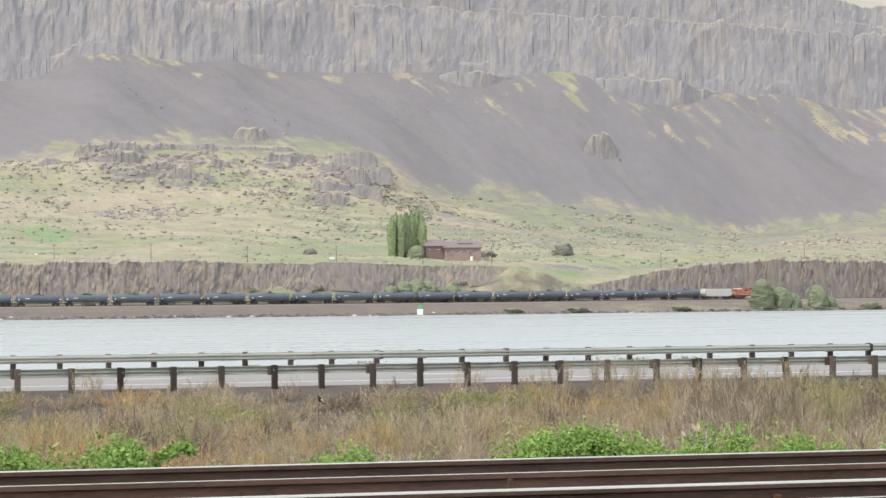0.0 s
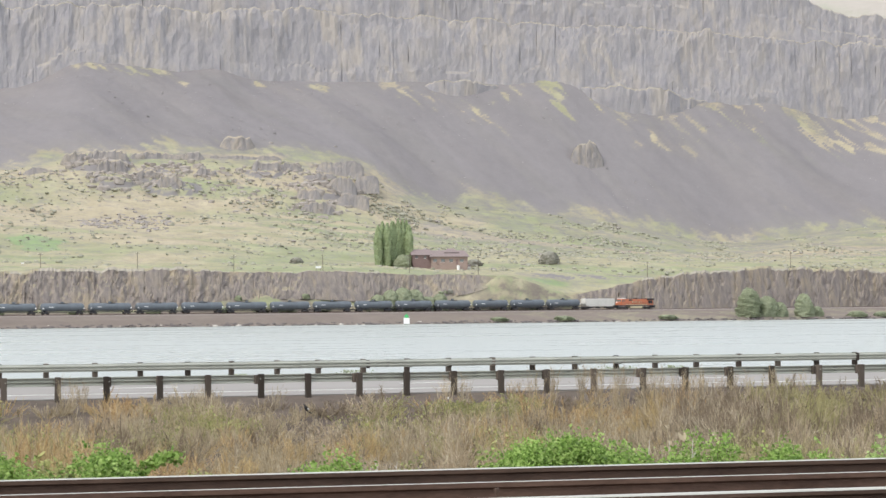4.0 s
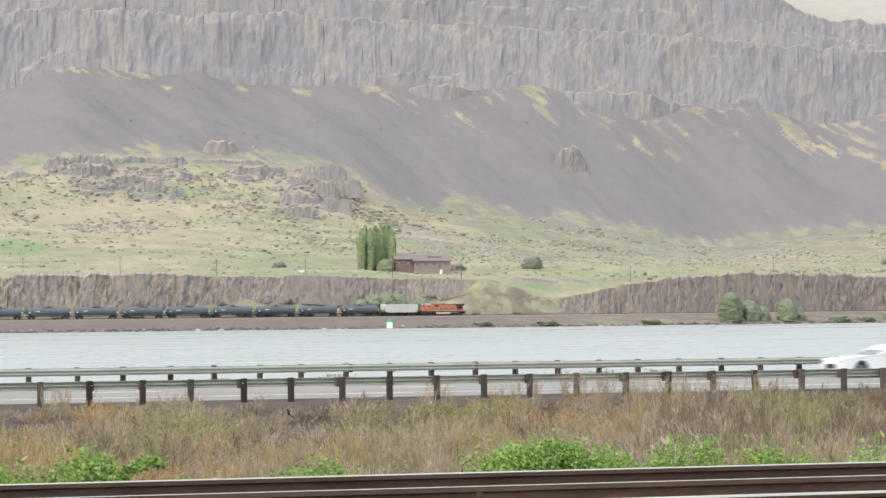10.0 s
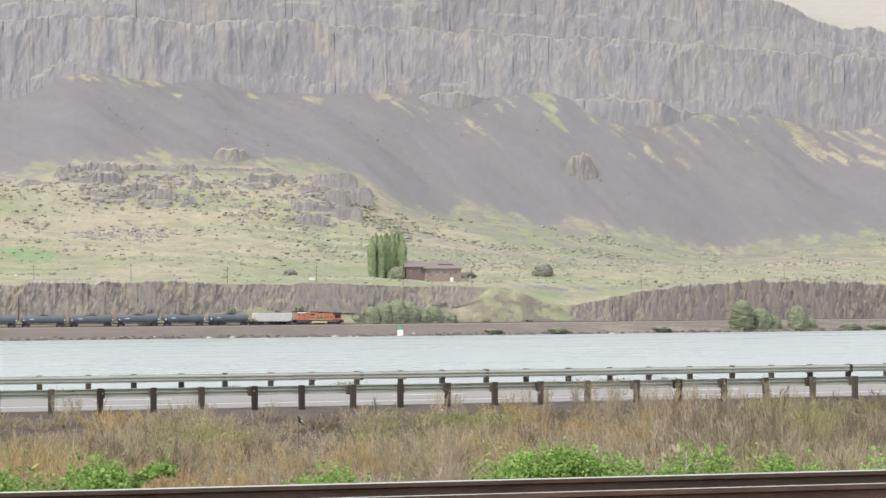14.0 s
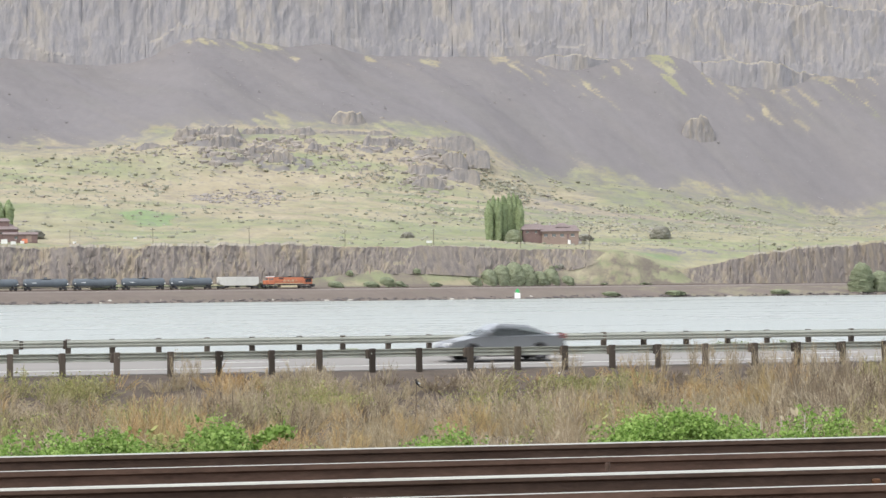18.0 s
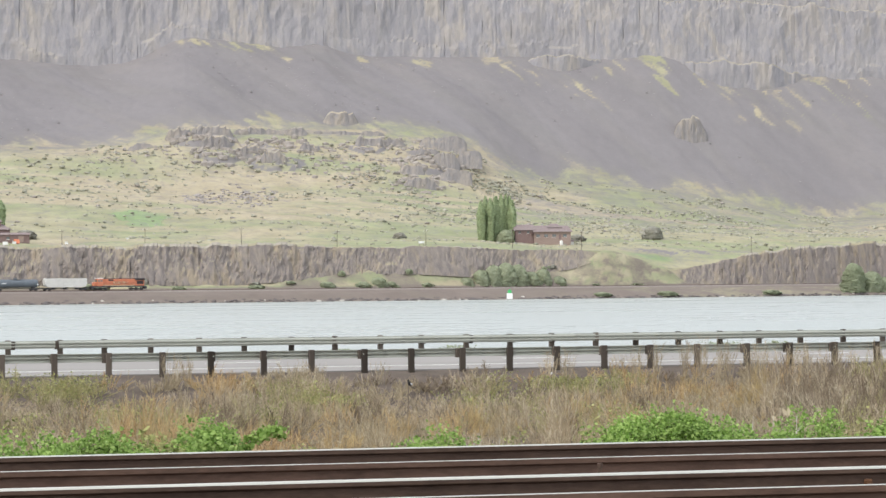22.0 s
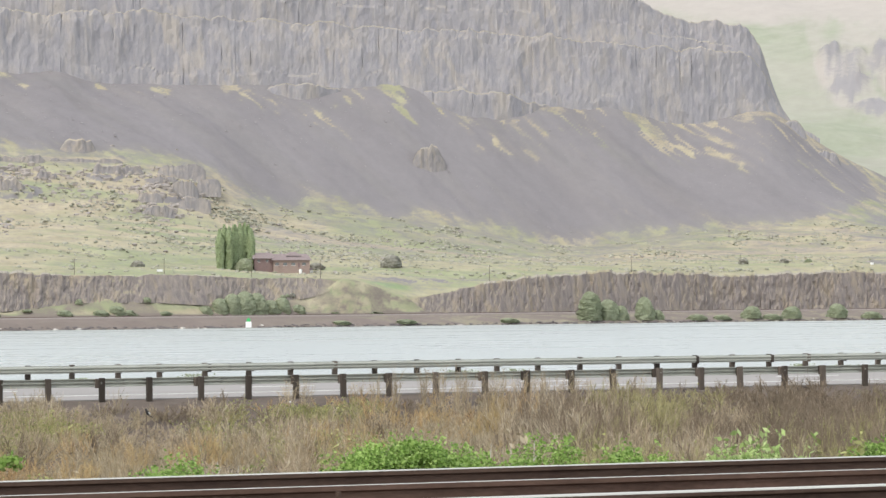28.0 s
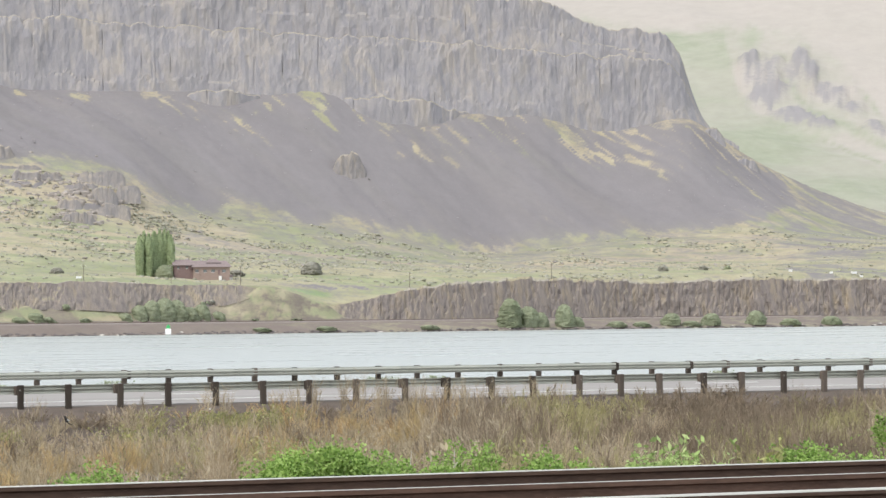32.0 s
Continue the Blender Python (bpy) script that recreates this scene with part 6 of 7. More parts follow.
M_PLATE = plain("plate_white", (0.7, 0.7, 0.7), 0.5, 0, 0.4, 0.05, 4)


def car_paint(name, col, metal=0.25):
    m, n, l, b = shader(name, 0.32, metal, 0.5)
    b.inputs["Base Color"].default_value = (*col, 1)
    b.inputs["Coat Weight"].default_value, b.inputs["Coat Roughness"].default_value = 0.6, 0.08
    return m


def slab(outline, ys):
    """Loft a side outline (x, z) across the car; ys: (y, scale) slices."""
    bm = bmesh.new()
    cx = sum(p[0] for p in outline) / len(outline)
    cz = sum(p[1] for p in outline) / len(outline)
    rings = [[bm.verts.new((cx + (x - cx) * sc, y, cz + (z - cz) * sc)) for x, z in outline] for y, sc in ys]
    n = len(outline)
    for a, b in zip(rings, rings[1:]):
        for k in range(n):
            bm.faces.new((a[k], a[(k + 1) % n], b[(k + 1) % n], b[k]))
    bm.faces.new(rings[0])
    bm.faces.new(list(reversed(rings[-1])))
    bmesh.ops.recalc_face_normals(bm, faces=bm.faces)
    return bm


def arch(cx, r, z0):
    """The points of a wheel arch, from front to rear along the sill."""
    return [(cx + r * math.cos(radians(a)), z0 + (r + 0.33 - z0) * math.sin(radians(a))) for a in (180, 155, 130, 105, 75, 50, 25, 0)]


def vehicle(name, label, paint, length, width, hood, belt, roof, cabin, wheels, wheel_r, sill=0.28, tail=None, bed=None, spoiler=False, rack=False, rear_lamp=0.0):
    """A road vehicle, front towards -x, its base on z = 0.
    hood: heights of bumper top, hood front, hood rear; cabin: x of windscreen foot, roof front, roof rear, rear window foot."""
    car = tagged(new(name), label, "pickup truck" if bed else "car", "vehicles on the highway")
    L, W = length / 2, width / 2
    ws, rf, rr, rw = cabin
    deck = tail if tail else belt
    f, r = wheels
    out = [(-L, sill + 0.12), (-L - 0.02, hood[0]), (-L + 0.12, hood[1]), (-L + 0.55, hood[1] + 0.06), (ws, hood[2])]
    out += [((ws + rw) / 2, belt), (rw, belt if not bed else belt)]
    if bed:
        out += [(rw + 0.02, bed), (L - 0.03, bed + 0.02)]
    else:
        out += [(L - 0.18, deck), (L - 0.02, deck - 0.16)]
    out += [(L + 0.02, sill + 0.35), (L - 0.08, sill + 0.05)]
    lower = [(r + wheel_r + 0.10, sill)] + list(reversed(arch(r, wheel_r + 0.07, sill))) + list(reversed(arch(f, wheel_r + 0.07, sill))) + [(f - wheel_r - 0.10, sill)]
    out += lower
    part("body", slab(out, ((-W + 0.02, 0.95), (-W, 0.975), (-W + 0.12, 1.0), (W - 0.12, 1.0), (W, 0.975), (W - 0.02, 0.95))), paint, car)
    # greenhouse
    inset, zr = 0.16, roof
    droop = 0.0 if bed or rr - rf > 2.6 else 0.07
    bm = bmesh.new()
    base = [(ws, -W + 0.06, hood[2] - 0.02), (rw, -W + 0.06, belt - 0.02), (rw, W - 0.06, belt - 0.02), (ws, W - 0.06, hood[2] - 0.02)]
    mid = [(rf, -W + inset, zr - 0.07), (rr, -W + inset, zr - 0.09 - droop), (rr, W - inset, zr - 0.09 - droop), (rf, W - inset, zr - 0.07)]
    top = [(rf + 0.22, -W + inset + 0.12, zr - 0.01), (rr - 0.15, -W + inset + 0.12, zr - 0.02 - droop * 0.9), (rr - 0.15, W - inset - 0.12, zr - 0.02 - droop * 0.9), (rf + 0.22, W - inset - 0.12, zr - 0.01)]
    rings = [[bm.verts.new(p) for p in ring] for ring in (base, mid, top)]
    for a, b in zip(rings, rings[1:]):
        for k in range(4):
            bm.faces.new((a[k], a[(k + 1) % 4], b[(k + 1) % 4], b[k]))
    bm.faces.new(rings[2])
    bmesh.ops.recalc_face_normals(bm, faces=bm.faces)
    cab = part("cabin", bm, paint, car)

    def pane(pname, pts):
        q = bmesh.new()
        a = [q.verts.new(p) for p in pts]
        face = q.faces.new(a)
        bmesh.ops.solidify(q, geom=[face], thickness=0.012)
        bmesh.ops.recalc_face_normals(q, faces=q.faces)
        part(pname, q, M_SCREEN if pname == "windscreen" else M_GLASS, cab)

    def at_side(x, t, sy):
        """On the side of the greenhouse: t 0 at the belt, 1 at the roof."""
        z0 = hood[2] + (belt - hood[2]) * max(0, min(1, (x - ws) / (rw - ws)))
        return (x, sy * (W - 0.06 - (inset - 0.06) * t + 0.014), z0 + (zr - 0.08 - droop * max(0, min(1, (x - rf) / (rr - rf))) - z0) * t)
    long_cab = rr - rf > 2.6
    door_post = rf + (rr - rf) * (0.21 if long_cab else 0.46)
    for sy in (-1, 1):
        lo, hi = 0.08, 0.80
        xa0, xa1 = ws + (rf - ws) * 0.42, rf + 0.06
        xc0, xc1 = rw - (rw - rr) * 0.38 - 0.12, rr - 0.10
        xm = door_post
        pane("front_side_window", [at_side(xa0, lo, sy), at_side(xm - 0.015, lo, sy), at_side(xm - 0.015, hi, sy), at_side(xa1, hi, sy)])
        if long_cab:
            pane("middle_side_window", [at_side(xm + 0.27, lo, sy), at_side(xm + 0.80, lo, sy), at_side(xm + 0.76, hi, sy), at_side(xm + 0.27, hi, sy)])
            part("side_moulding", box(f + wheel_r + 0.14, r - wheel_r - 0.14, sy * (W + 0.004) - 0.012, sy * (W + 0.004) + 0.012, sill + 0.22, sill + 0.30, 0.008), M_RIM, car)
            xm += 1.10
        pane("rear_side_window", [at_side(xm + 0.015, lo, sy), at_side(xc0, lo + 0.12, sy), at_side(xc0 * 0.35 + xc1 * 0.65, hi - 0.1, sy), at_side(xc1 - 0.12, hi, sy), at_side(xm + 0.015, hi, sy)])
        part("mirror", box(ws + 0.42, ws + 0.58, sy * (W + 0.09) - 0.09, sy * (W + 0.09) + 0.09, belt + 0.02, belt + 0.2, 0.04), paint, car)
        xm = door_post
        for x in (xm - 0.18, xm + 0.85):
            part("door_handle", box(x - 0.11, x + 0.11, sy * (W + 0.004) - 0.015, sy * (W + 0.004) + 0.015, belt - 0.13, belt - 0.09), M_TRIM if bed else paint, car)
        part("sill_trim", box(f + wheel_r + 0.1, r - wheel_r - 0.1, sy * (W - 0.02) - 0.03, sy * (W - 0.02) + 0.03, sill - 0.03, sill + (0.16 if (rack or bed or spoiler) and not long_cab else 0.07), 0.01), M_TRIM, car)
        part("headlight", box(-L - 0.01, -L + 0.32, sy * (W - 0.2) - 0.17, sy * (W - 0.2) + 0.155, hood[1] - 0.17, hood[1] - 0.03, 0.04), M_LAMP, car)
        zl = (rear_lamp or deck - 0.3)
        part("tail_light", box(L - 0.24, L + 0.012, sy * (W - 0.13) - 0.12, sy * (W - 0.13) + 0.115, zl, zl + 0.2, 0.03), M_RED, car)
        if rack:
            part("roof_rail", box(rf + 0.2, rr - 0.15, sy * (W - 0.3) - 0.02, sy * (W - 0.3) + 0.02, roof - 0.02 - droop * 0.4, roof + 0.05 - droop * 0.4, 0.01), M_TRIM, car)
        for x in (f, r):
            wheel = part("tyre", cylinder(wheel_r, 0.22, "y", 24, (x, sy * (W - 0.13), wheel_r)), M_TYRE, car)
            part("rim", cylinder(wheel_r * 0.58, 0.03, "y", 18, (x, sy * (W - 0.01), wheel_r)), M_RIM, wheel)
    d = 0.016
    pane("windscreen", [(ws + 0.05 - d, -W + 0.14, hood[2] + 0.03), (ws + 0.05 - d, W - 0.14, hood[2] + 0.03), (rf - d, W - inset - 0.06, zr - 0.1), (rf - d, -W + inset + 0.06, zr - 0.1)])
    pane("rear_window", [(rw - 0.03 + d, -W + 0.16, belt + 0.05), (rw - 0.03 + d, W - 0.16, belt + 0.05), (rr + d, W - inset - 0.08, zr - 0.13 - droop), (rr + d, -W + inset + 0.08, zr - 0.13 - droop)])
    part("front_bumper", box(-L - 0.03, -L + 0.25, -W + 0.05, W - 0.05, sill, sill + 0.16, 0.05), M_TRIM, car)
    part("grille", box(-L - 0.035, -L + 0.05, -0.42, 0.42, hood[0] - 0.18, hood[0] + 0.02, 0.02), M_TRIM, car)
    part("rear_bumper", box(L - 0.2, L + 0.035, -W + 0.05, W - 0.05, sill + 0.08, sill + 0.26, 0.05), M_TRIM if not bed else M_RIM, car)
    part("number_plate", box(L + 0.02, L + 0.045, -0.16, 0.16, sill + 0.32, sill + 0.47), M_PLATE, car)
    if spoiler:
        part("spoiler", box(rr - 0.05, rr + 0.28, -W + 0.3, W - 0.3, roof - 0.08 - droop, roof - 0.03 - droop, 0.015), paint, car)
    if bed:
        part("bed_cover", box(rw + 0.08, L - 0.08, -W + 0.12, W - 0.12, bed + 0.0, bed + 0.05, 0.01), paint, car)
    return car


NEAR_LANE, FAR_LANE = 105.1, 108.8
FLEET = []


def fleet():
    """Each vehicle with its lane, metres a second, and the second at which it passes x = 0."""
    def add(car, lane, speed, t0):
        FLEET.append((car, lane, speed, t0))
    add(vehicle("hatchback_car", "silver-blue crossover hatchback driving on the highway", car_paint("silver_blue_paint", (0.42, 0.52, 0.58)), 4.45, 1.80, (0.62, 0.84, 1.02), 1.02, 1.56, (-1.15, 0.0, 1.25, 2.1), (-1.32, 1.33), 0.34, rear_lamp=0.95, rack=True), FAR_LANE, 40.9, 3.19)
    add(vehicle("suv_car", "beige compact SUV driving on the highway", car_paint("beige_paint", (0.45, 0.42, 0.35)), 4.4, 1.78, (0.66, 0.92, 1.06), 1.10, 1.73, (-1.05, -0.25, 1.65, 2.1), (-1.35, 1.25), 0.36, 0.34, rear_lamp=1.0, rack=True), FAR_LANE, 35.9, 4.35)
    add(vehicle("sedan_car", "dark blue-black sedan driving on the highway", car_paint("midnight_paint", (0.02, 0.027, 0.035)), 4.7, 1.82, (0.55, 0.78, 0.98), 0.98, 1.50, (-1.15, -0.32, 1.05, 1.88), (-1.42, 1.35), 0.33, 0.22, tail=1.04, rear_lamp=0.82), NEAR_LANE, 33.7, 7.78)
    add(vehicle("crossover_car", "bronze-grey crossover driving on the highway", car_paint("bronze_grey_paint", (0.30, 0.28, 0.268), 0.65), 4.55, 1.82, (0.66, 0.90, 1.06), 1.09, 1.70, (-1.2, -0.1, 1.3, 2.12), (-1.38, 1.3), 0.35, 0.28, rear_lamp=1.0, spoiler=True), FAR_LANE, 32.8, 9.57)
    add(vehicle("sports_coupe", "white sports coupe driving on the highway", car_paint("white_coupe_paint", (0.80, 0.80, 0.80), 0.0), 4.78, 1.90, (0.55, 0.78, 0.93), 0.93, 1.37, (-0.75, 0.15, 0.85, 2.0), (-1.45, 1.3), 0.35, 0.2, tail=1.0, rear_lamp=0.80), FAR_LANE, 31.7, 11.894)
    add(vehicle("sedan_car", "steel grey sedan driving on the highway", car_paint("steel_grey_paint", (0.17, 0.18, 0.19)), 4.85, 1.84, (0.56, 0.77, 0.97), 0.97, 1.47, (-1.2, -0.35, 1.10, 1.95), (-1.45, 1.38), 0.34, 0.22, tail=1.03, rear_lamp=0.85), NEAR_LANE, 30.6, 19.16)
    add(vehicle("large_suv", "long pale champagne SUV driving on the highway", car_paint("champagne_paint", (0.36, 0.345, 0.305)), 5.5, 1.98, (0.74, 1.04, 1.14), 1.18, 1.93, (-1.40, -0.50, 2.35, 2.66), (-1.75, 1.58), 0.39, 0.38, rear_lamp=1.05, rack=True), FAR_LANE, 33.0, 21.328)
    add(vehicle("crossover_car", "white crossover driving on the highway", car_paint("white_pearl_paint", (0.80, 0.80, 0.79), 0.0), 4.55, 1.84, (0.68, 0.92, 1.07), 1.08, 1.68, (-1.15, 0.0, 1.3, 2.12), (-1.37, 1.33), 0.36, 0.28, rear_lamp=1.0, spoiler=True), NEAR_LANE, 34.2, 23.95)
    add(vehicle("pickup_truck", "white double cab pickup driving on the highway", car_paint("white_truck_paint", (0.80, 0.80, 0.79), 0.0), 5.65, 1.98, (0.80, 1.10, 1.16), 1.18, 1.88, (-1.2, -0.55, 0.75, 0.98), (-1.85, 1.75), 0.40, 0.42, bed=1.26, rear_lamp=0.92), NEAR_LANE, 33.4, 26.11)
    add(vehicle("hatchback_car", "bright blue hatchback driving on the highway", car_paint("bright_blue_paint", (0.035, 0.11, 0.42)), 4.15, 1.80, (0.66, 0.90, 1.05), 1.06, 1.66, (-1.05, -0.25, 1.4, 1.88), (-1.25, 1.25), 0.34, 0.26, rear_lamp=1.0), FAR_LANE, 33.9, 26.20)
    add(vehicle("pickup_truck", "white pickup with a dark lower body on the highway", car_paint("white_hood_paint", (0.80, 0.80, 0.79), 0.0), 5.7, 2.0, (0.84, 1.12, 1.18), 1.20, 1.92, (-1.2, -0.55, 0.75, 0.98), (-1.85, 1.75), 0.40, 0.44, bed=1.28, rear_lamp=0.92), NEAR_LANE, 33.5, 26.5 + 63.66 / 33.5)


TRAIN = []


def train():
    far_railway()
    TRAIN.append((locomotive(), 0.0))
    TRAIN.append((hopper_car(), -20.6))
    first = tank_car()
    TRAIN.append((first, -39.5))
    for k in range(1, 23):
        TRAIN.append((copy_thing(first, Matrix.Identity(4)), -39.5 - 18.9 * k))


def motions():
    for car, lane, speed, t0 in FLEET:
        walk(car, [(t, pose(speed * (t0 - t), lane, ROAD_Z(lane) + 0.004)) for t in (0, 4, 8, 12, 16, 20, 24, 28, 32)])
    for car, lag in TRAIN:
        walk(car, [(t, on_track(552.5 - 15.1 * t - 0.029 * t * t + lag)) for t in range(0, 33, 2)])


# ---- buildings and small things of the far bank ----
M_SIDING = plain("brown_board_siding", (0.31, 0.24, 0.208), 0.9, 0, 0.2, 0.2, 0.8, 0.3, (1, 1, 8))
M_ROOF = plain("brown_shingles", (0.25, 0.205, 0.20), 0.95, 0, 0.2, 0.2, 1.2, 0.3)
M_BARN = plain("dark_barn_boards", (0.21, 0.15, 0.14), 0.95, 0, 0.2, 0.25, 0.8, 0.3, (6, 6, 1))
M_POLE = plain("grey_pole_timber", (0.15, 0.125, 0.10), 0.95, 0, 0.1, 0.3, 3, 0.2, (1, 1, 0.2))
M_GREENBOARD = plain("green_board", (0.07, 0.42, 0.14), 0.6, 0, 0.3, 0.1, 2)
M_ANCHOR = plain("orange_rust", (0.13, 0.066, 0.036), 0.95, 0, 0.2, 0.3, 30, 0.4)
M_CONCRETE = plain("concrete", (0.42, 0.41, 0.38), 0.9, 0, 0.2, 0.15, 2, 0.3)


def gable(name, parent, x0, x1, y0, y1, z0, z1, over, material, hip=0.0):
    """A pitched roof with its ridge along x, eaves over the walls, a hip at the ends if given."""
    ym = (y0 + y1) / 2
    lo = [(x0 - over, y0 - over, z0), (x1 + over, y0 - over, z0), (x1 + over, y1 + over, z0), (x0 - over, y1 + over, z0)]
    rid = [(x0 - over + hip, ym, z1), (x1 + over - hip, ym, z1)]
    v = lo + rid + [(a, b, c - 0.2) for a, b, c in lo]
    f = [(0, 1, 5, 4), (2, 3, 4, 5), (1, 2, 5), (3, 0, 4), (6, 7, 1, 0), (7, 8, 2, 1), (8, 9, 3, 2), (9, 6, 0, 3), (9, 8, 7, 6)]
    return link_mesh(name, v, f, material, parent)


def window_part(parent, x, y, z, w, h):
    win = part("window", box(x - w / 2, x + w / 2, y - 0.05, y + 0.05, z, z + h), M_TRIM, parent)
    part("pane", box(x - w / 2 + 0.07, x + w / 2 - 0.07, y - 0.07, y - 0.05, z + 0.07, z + h - 0.07), M_GLASS, win)
    part("frame", box(x - w / 2 - 0.05, x + w / 2 + 0.05, y - 0.08, y - 0.03, z - 0.1, z), M_WHITE, win)


def ranch_house():
    x, y, z = on_slope(19.66, 126)
    z = EYE[2] + 0.0114 * math.hypot(x, y)
    house = tagged(new("ranch_house"), "low brown ranch house with a shingled roof", "house")
    house.matrix_basis = pose(x, y, z, 0, 0, -8)
    part("wall", box(-4.0, 12.2, -4.5, 4.5, -3.2, 3.7), M_SIDING, house)
    part("wall", box(-12.2, -4.0, -3.5, 4.0, -3.2, 4.5), M_BARN, house, "dark weathered wing wall")
    main = gable("roof", house, -4.0, 12.2, -4.5, 4.5, 3.7, 6.4, 0.8, M_ROOF, 1.2)
    gable("dormer_roof", house, 2.5, 8.5, -2.2, 2.2, 5.6, 7.3, 0.4, M_ROOF, 2.2)
    gable("roof", house, -12.2, -4.0, -3.5, 4.0, 4.5, 6.9, 0.7, M_ROOF, 0.4)
    part("chimney", box(0.3, 1.1, 0.8, 1.6, 5.6, 7.4, 0.03), M_CONCRETE, main)
    for wx in (-2.4, 1.2, 4.8, 9.6):
        window_part(house, wx, -4.5, 1.3, 1.6, 1.2)
    for wx in (-10.4, -6.6):
        window_part(house, wx, -3.5, 2.9, 1.1, 1.0)
    part("door", box(6.9, 7.9, -4.58, -4.48, 0.3, 2.4), M_BARN, house)
    # outside stair of the wing
    stair = part("stair", box(-5.6, -4.2, -4.8, -3.5, 2.9, 3.1), M_BARN, house, "dark outside stair")
    for k in range(9):
        part("tread", box(-4.2 + 0.42 * k, -3.75 + 0.42 * k, -4.8, -3.6, 2.75 - 0.33 * k, 2.85 - 0.33 * k), M_BARN, stair)
    x, y, z = on_slope(20.08, 118)
    barrel = tagged(new("white_tank"), "small white tank beside the ranch house", "tank")
    barrel.location = (x, y, z - 0.1)
    part("vessel", cylinder(0.7, 1.8, "z", 14, (0, 0, 1.0)), M_WHITE, barrel)
    part("lid", cylinder(0.35, 0.2, "z", 10, (0, 0, 2.0)), M_WHITE, barrel)
    x, y, z = on_slope(20.25, 122)
    shed = tagged(new("garden_shed"), "small grey shed beside the ranch house", "shed")
    shed.location = (x, y, z - 0.2)
    part("wall", box(-1.2, 1.2, -1, 1, -0.2, 2.0), M_HOPPER, shed)
    gable("roof", shed, -1.2, 1.2, -1, 1, 2.0, 2.7, 0.2, M_ROOF)


def brown_barn():
    x, y, z = on_slope(8.72, 110)
    barn = tagged(new("barn"), "dark brown two-storey barn with lean-to wings", "barn")
    barn.matrix_basis = pose(x, y, z - 0.3, 0, 0, -4)
    part("wall", box(-8, 5.0, -5, 5, -0.6, 5.0), M_BARN, barn)
    gable("roof", barn, -8, 5.0, -5, 5, 5.0, 7.2, 0.6, M_ROOF, 3.0)
    part("upper_wall", box(-4, 1.8, -2.6, 2.6, 5.6, 8.2), M_BARN, barn)
    gable("upper_roof", barn, -4, 1.8, -2.6, 2.6, 8.2, 9.4, 0.4, M_ROOF, 0.8)
    part("wing_wall", box(-1.0, 12.5, -8, -5, -0.6, 2.9), M_BARN, barn)
    gable("wing_roof", barn, -1.0, 12.5, -8, -5, 2.9, 3.7, 0.4, M_ROOF, 0.3)
    window_part(barn, -0.6, -5.0, 3.0, 2.6, 0.6)
    window_part(barn, 4.0, -8.0, 1.0, 1.2, 1.0)
    part("door", box(8.0, 10.2, -8.1, -7.98, -0.2, 2.3), M_SIDING, barn)
    for k, (b, off, w, h) in enumerate(((8.68, 96, 2.4, 1.7), (8.86, 95, 1.8, 1.2), (9.06, 94, 1.2, 0.9), (10.1, 100, 1.0, 0.8), (11.3, 106, 0.9, 0.7))):
        x, y, z = on_slope(b, off)
        crate = tagged(new("white_crate"), "small white crate standing in the yard", "crate", "crates in the yard")
        crate.location = (x, y, z)
        part("box", box(-w / 2, w / 2, -0.8, 0.8, -0.1, h, 0.05), M_WHITE, crate)
        part("lid", box(-w / 2 - 0.05, w / 2 + 0.05, -0.85, 0.85, h, h + 0.08), M_HOPPER, crate)
    x, y, z = on_slope(9.12, 96)
    tent = tagged(new("orange_tarp"), "small orange tarp over a frame in the yard", "tarp")
    tent.location = (x, y, z)
    gable("cover", tent, -1.0, 1.0, -0.8, 0.8, 0.5, 2.0, 0.1, M_ORANGE)
    part("frame", box(-0.9, 0.9, -0.7, 0.7, -0.1, 0.45), M_POLE, tent)


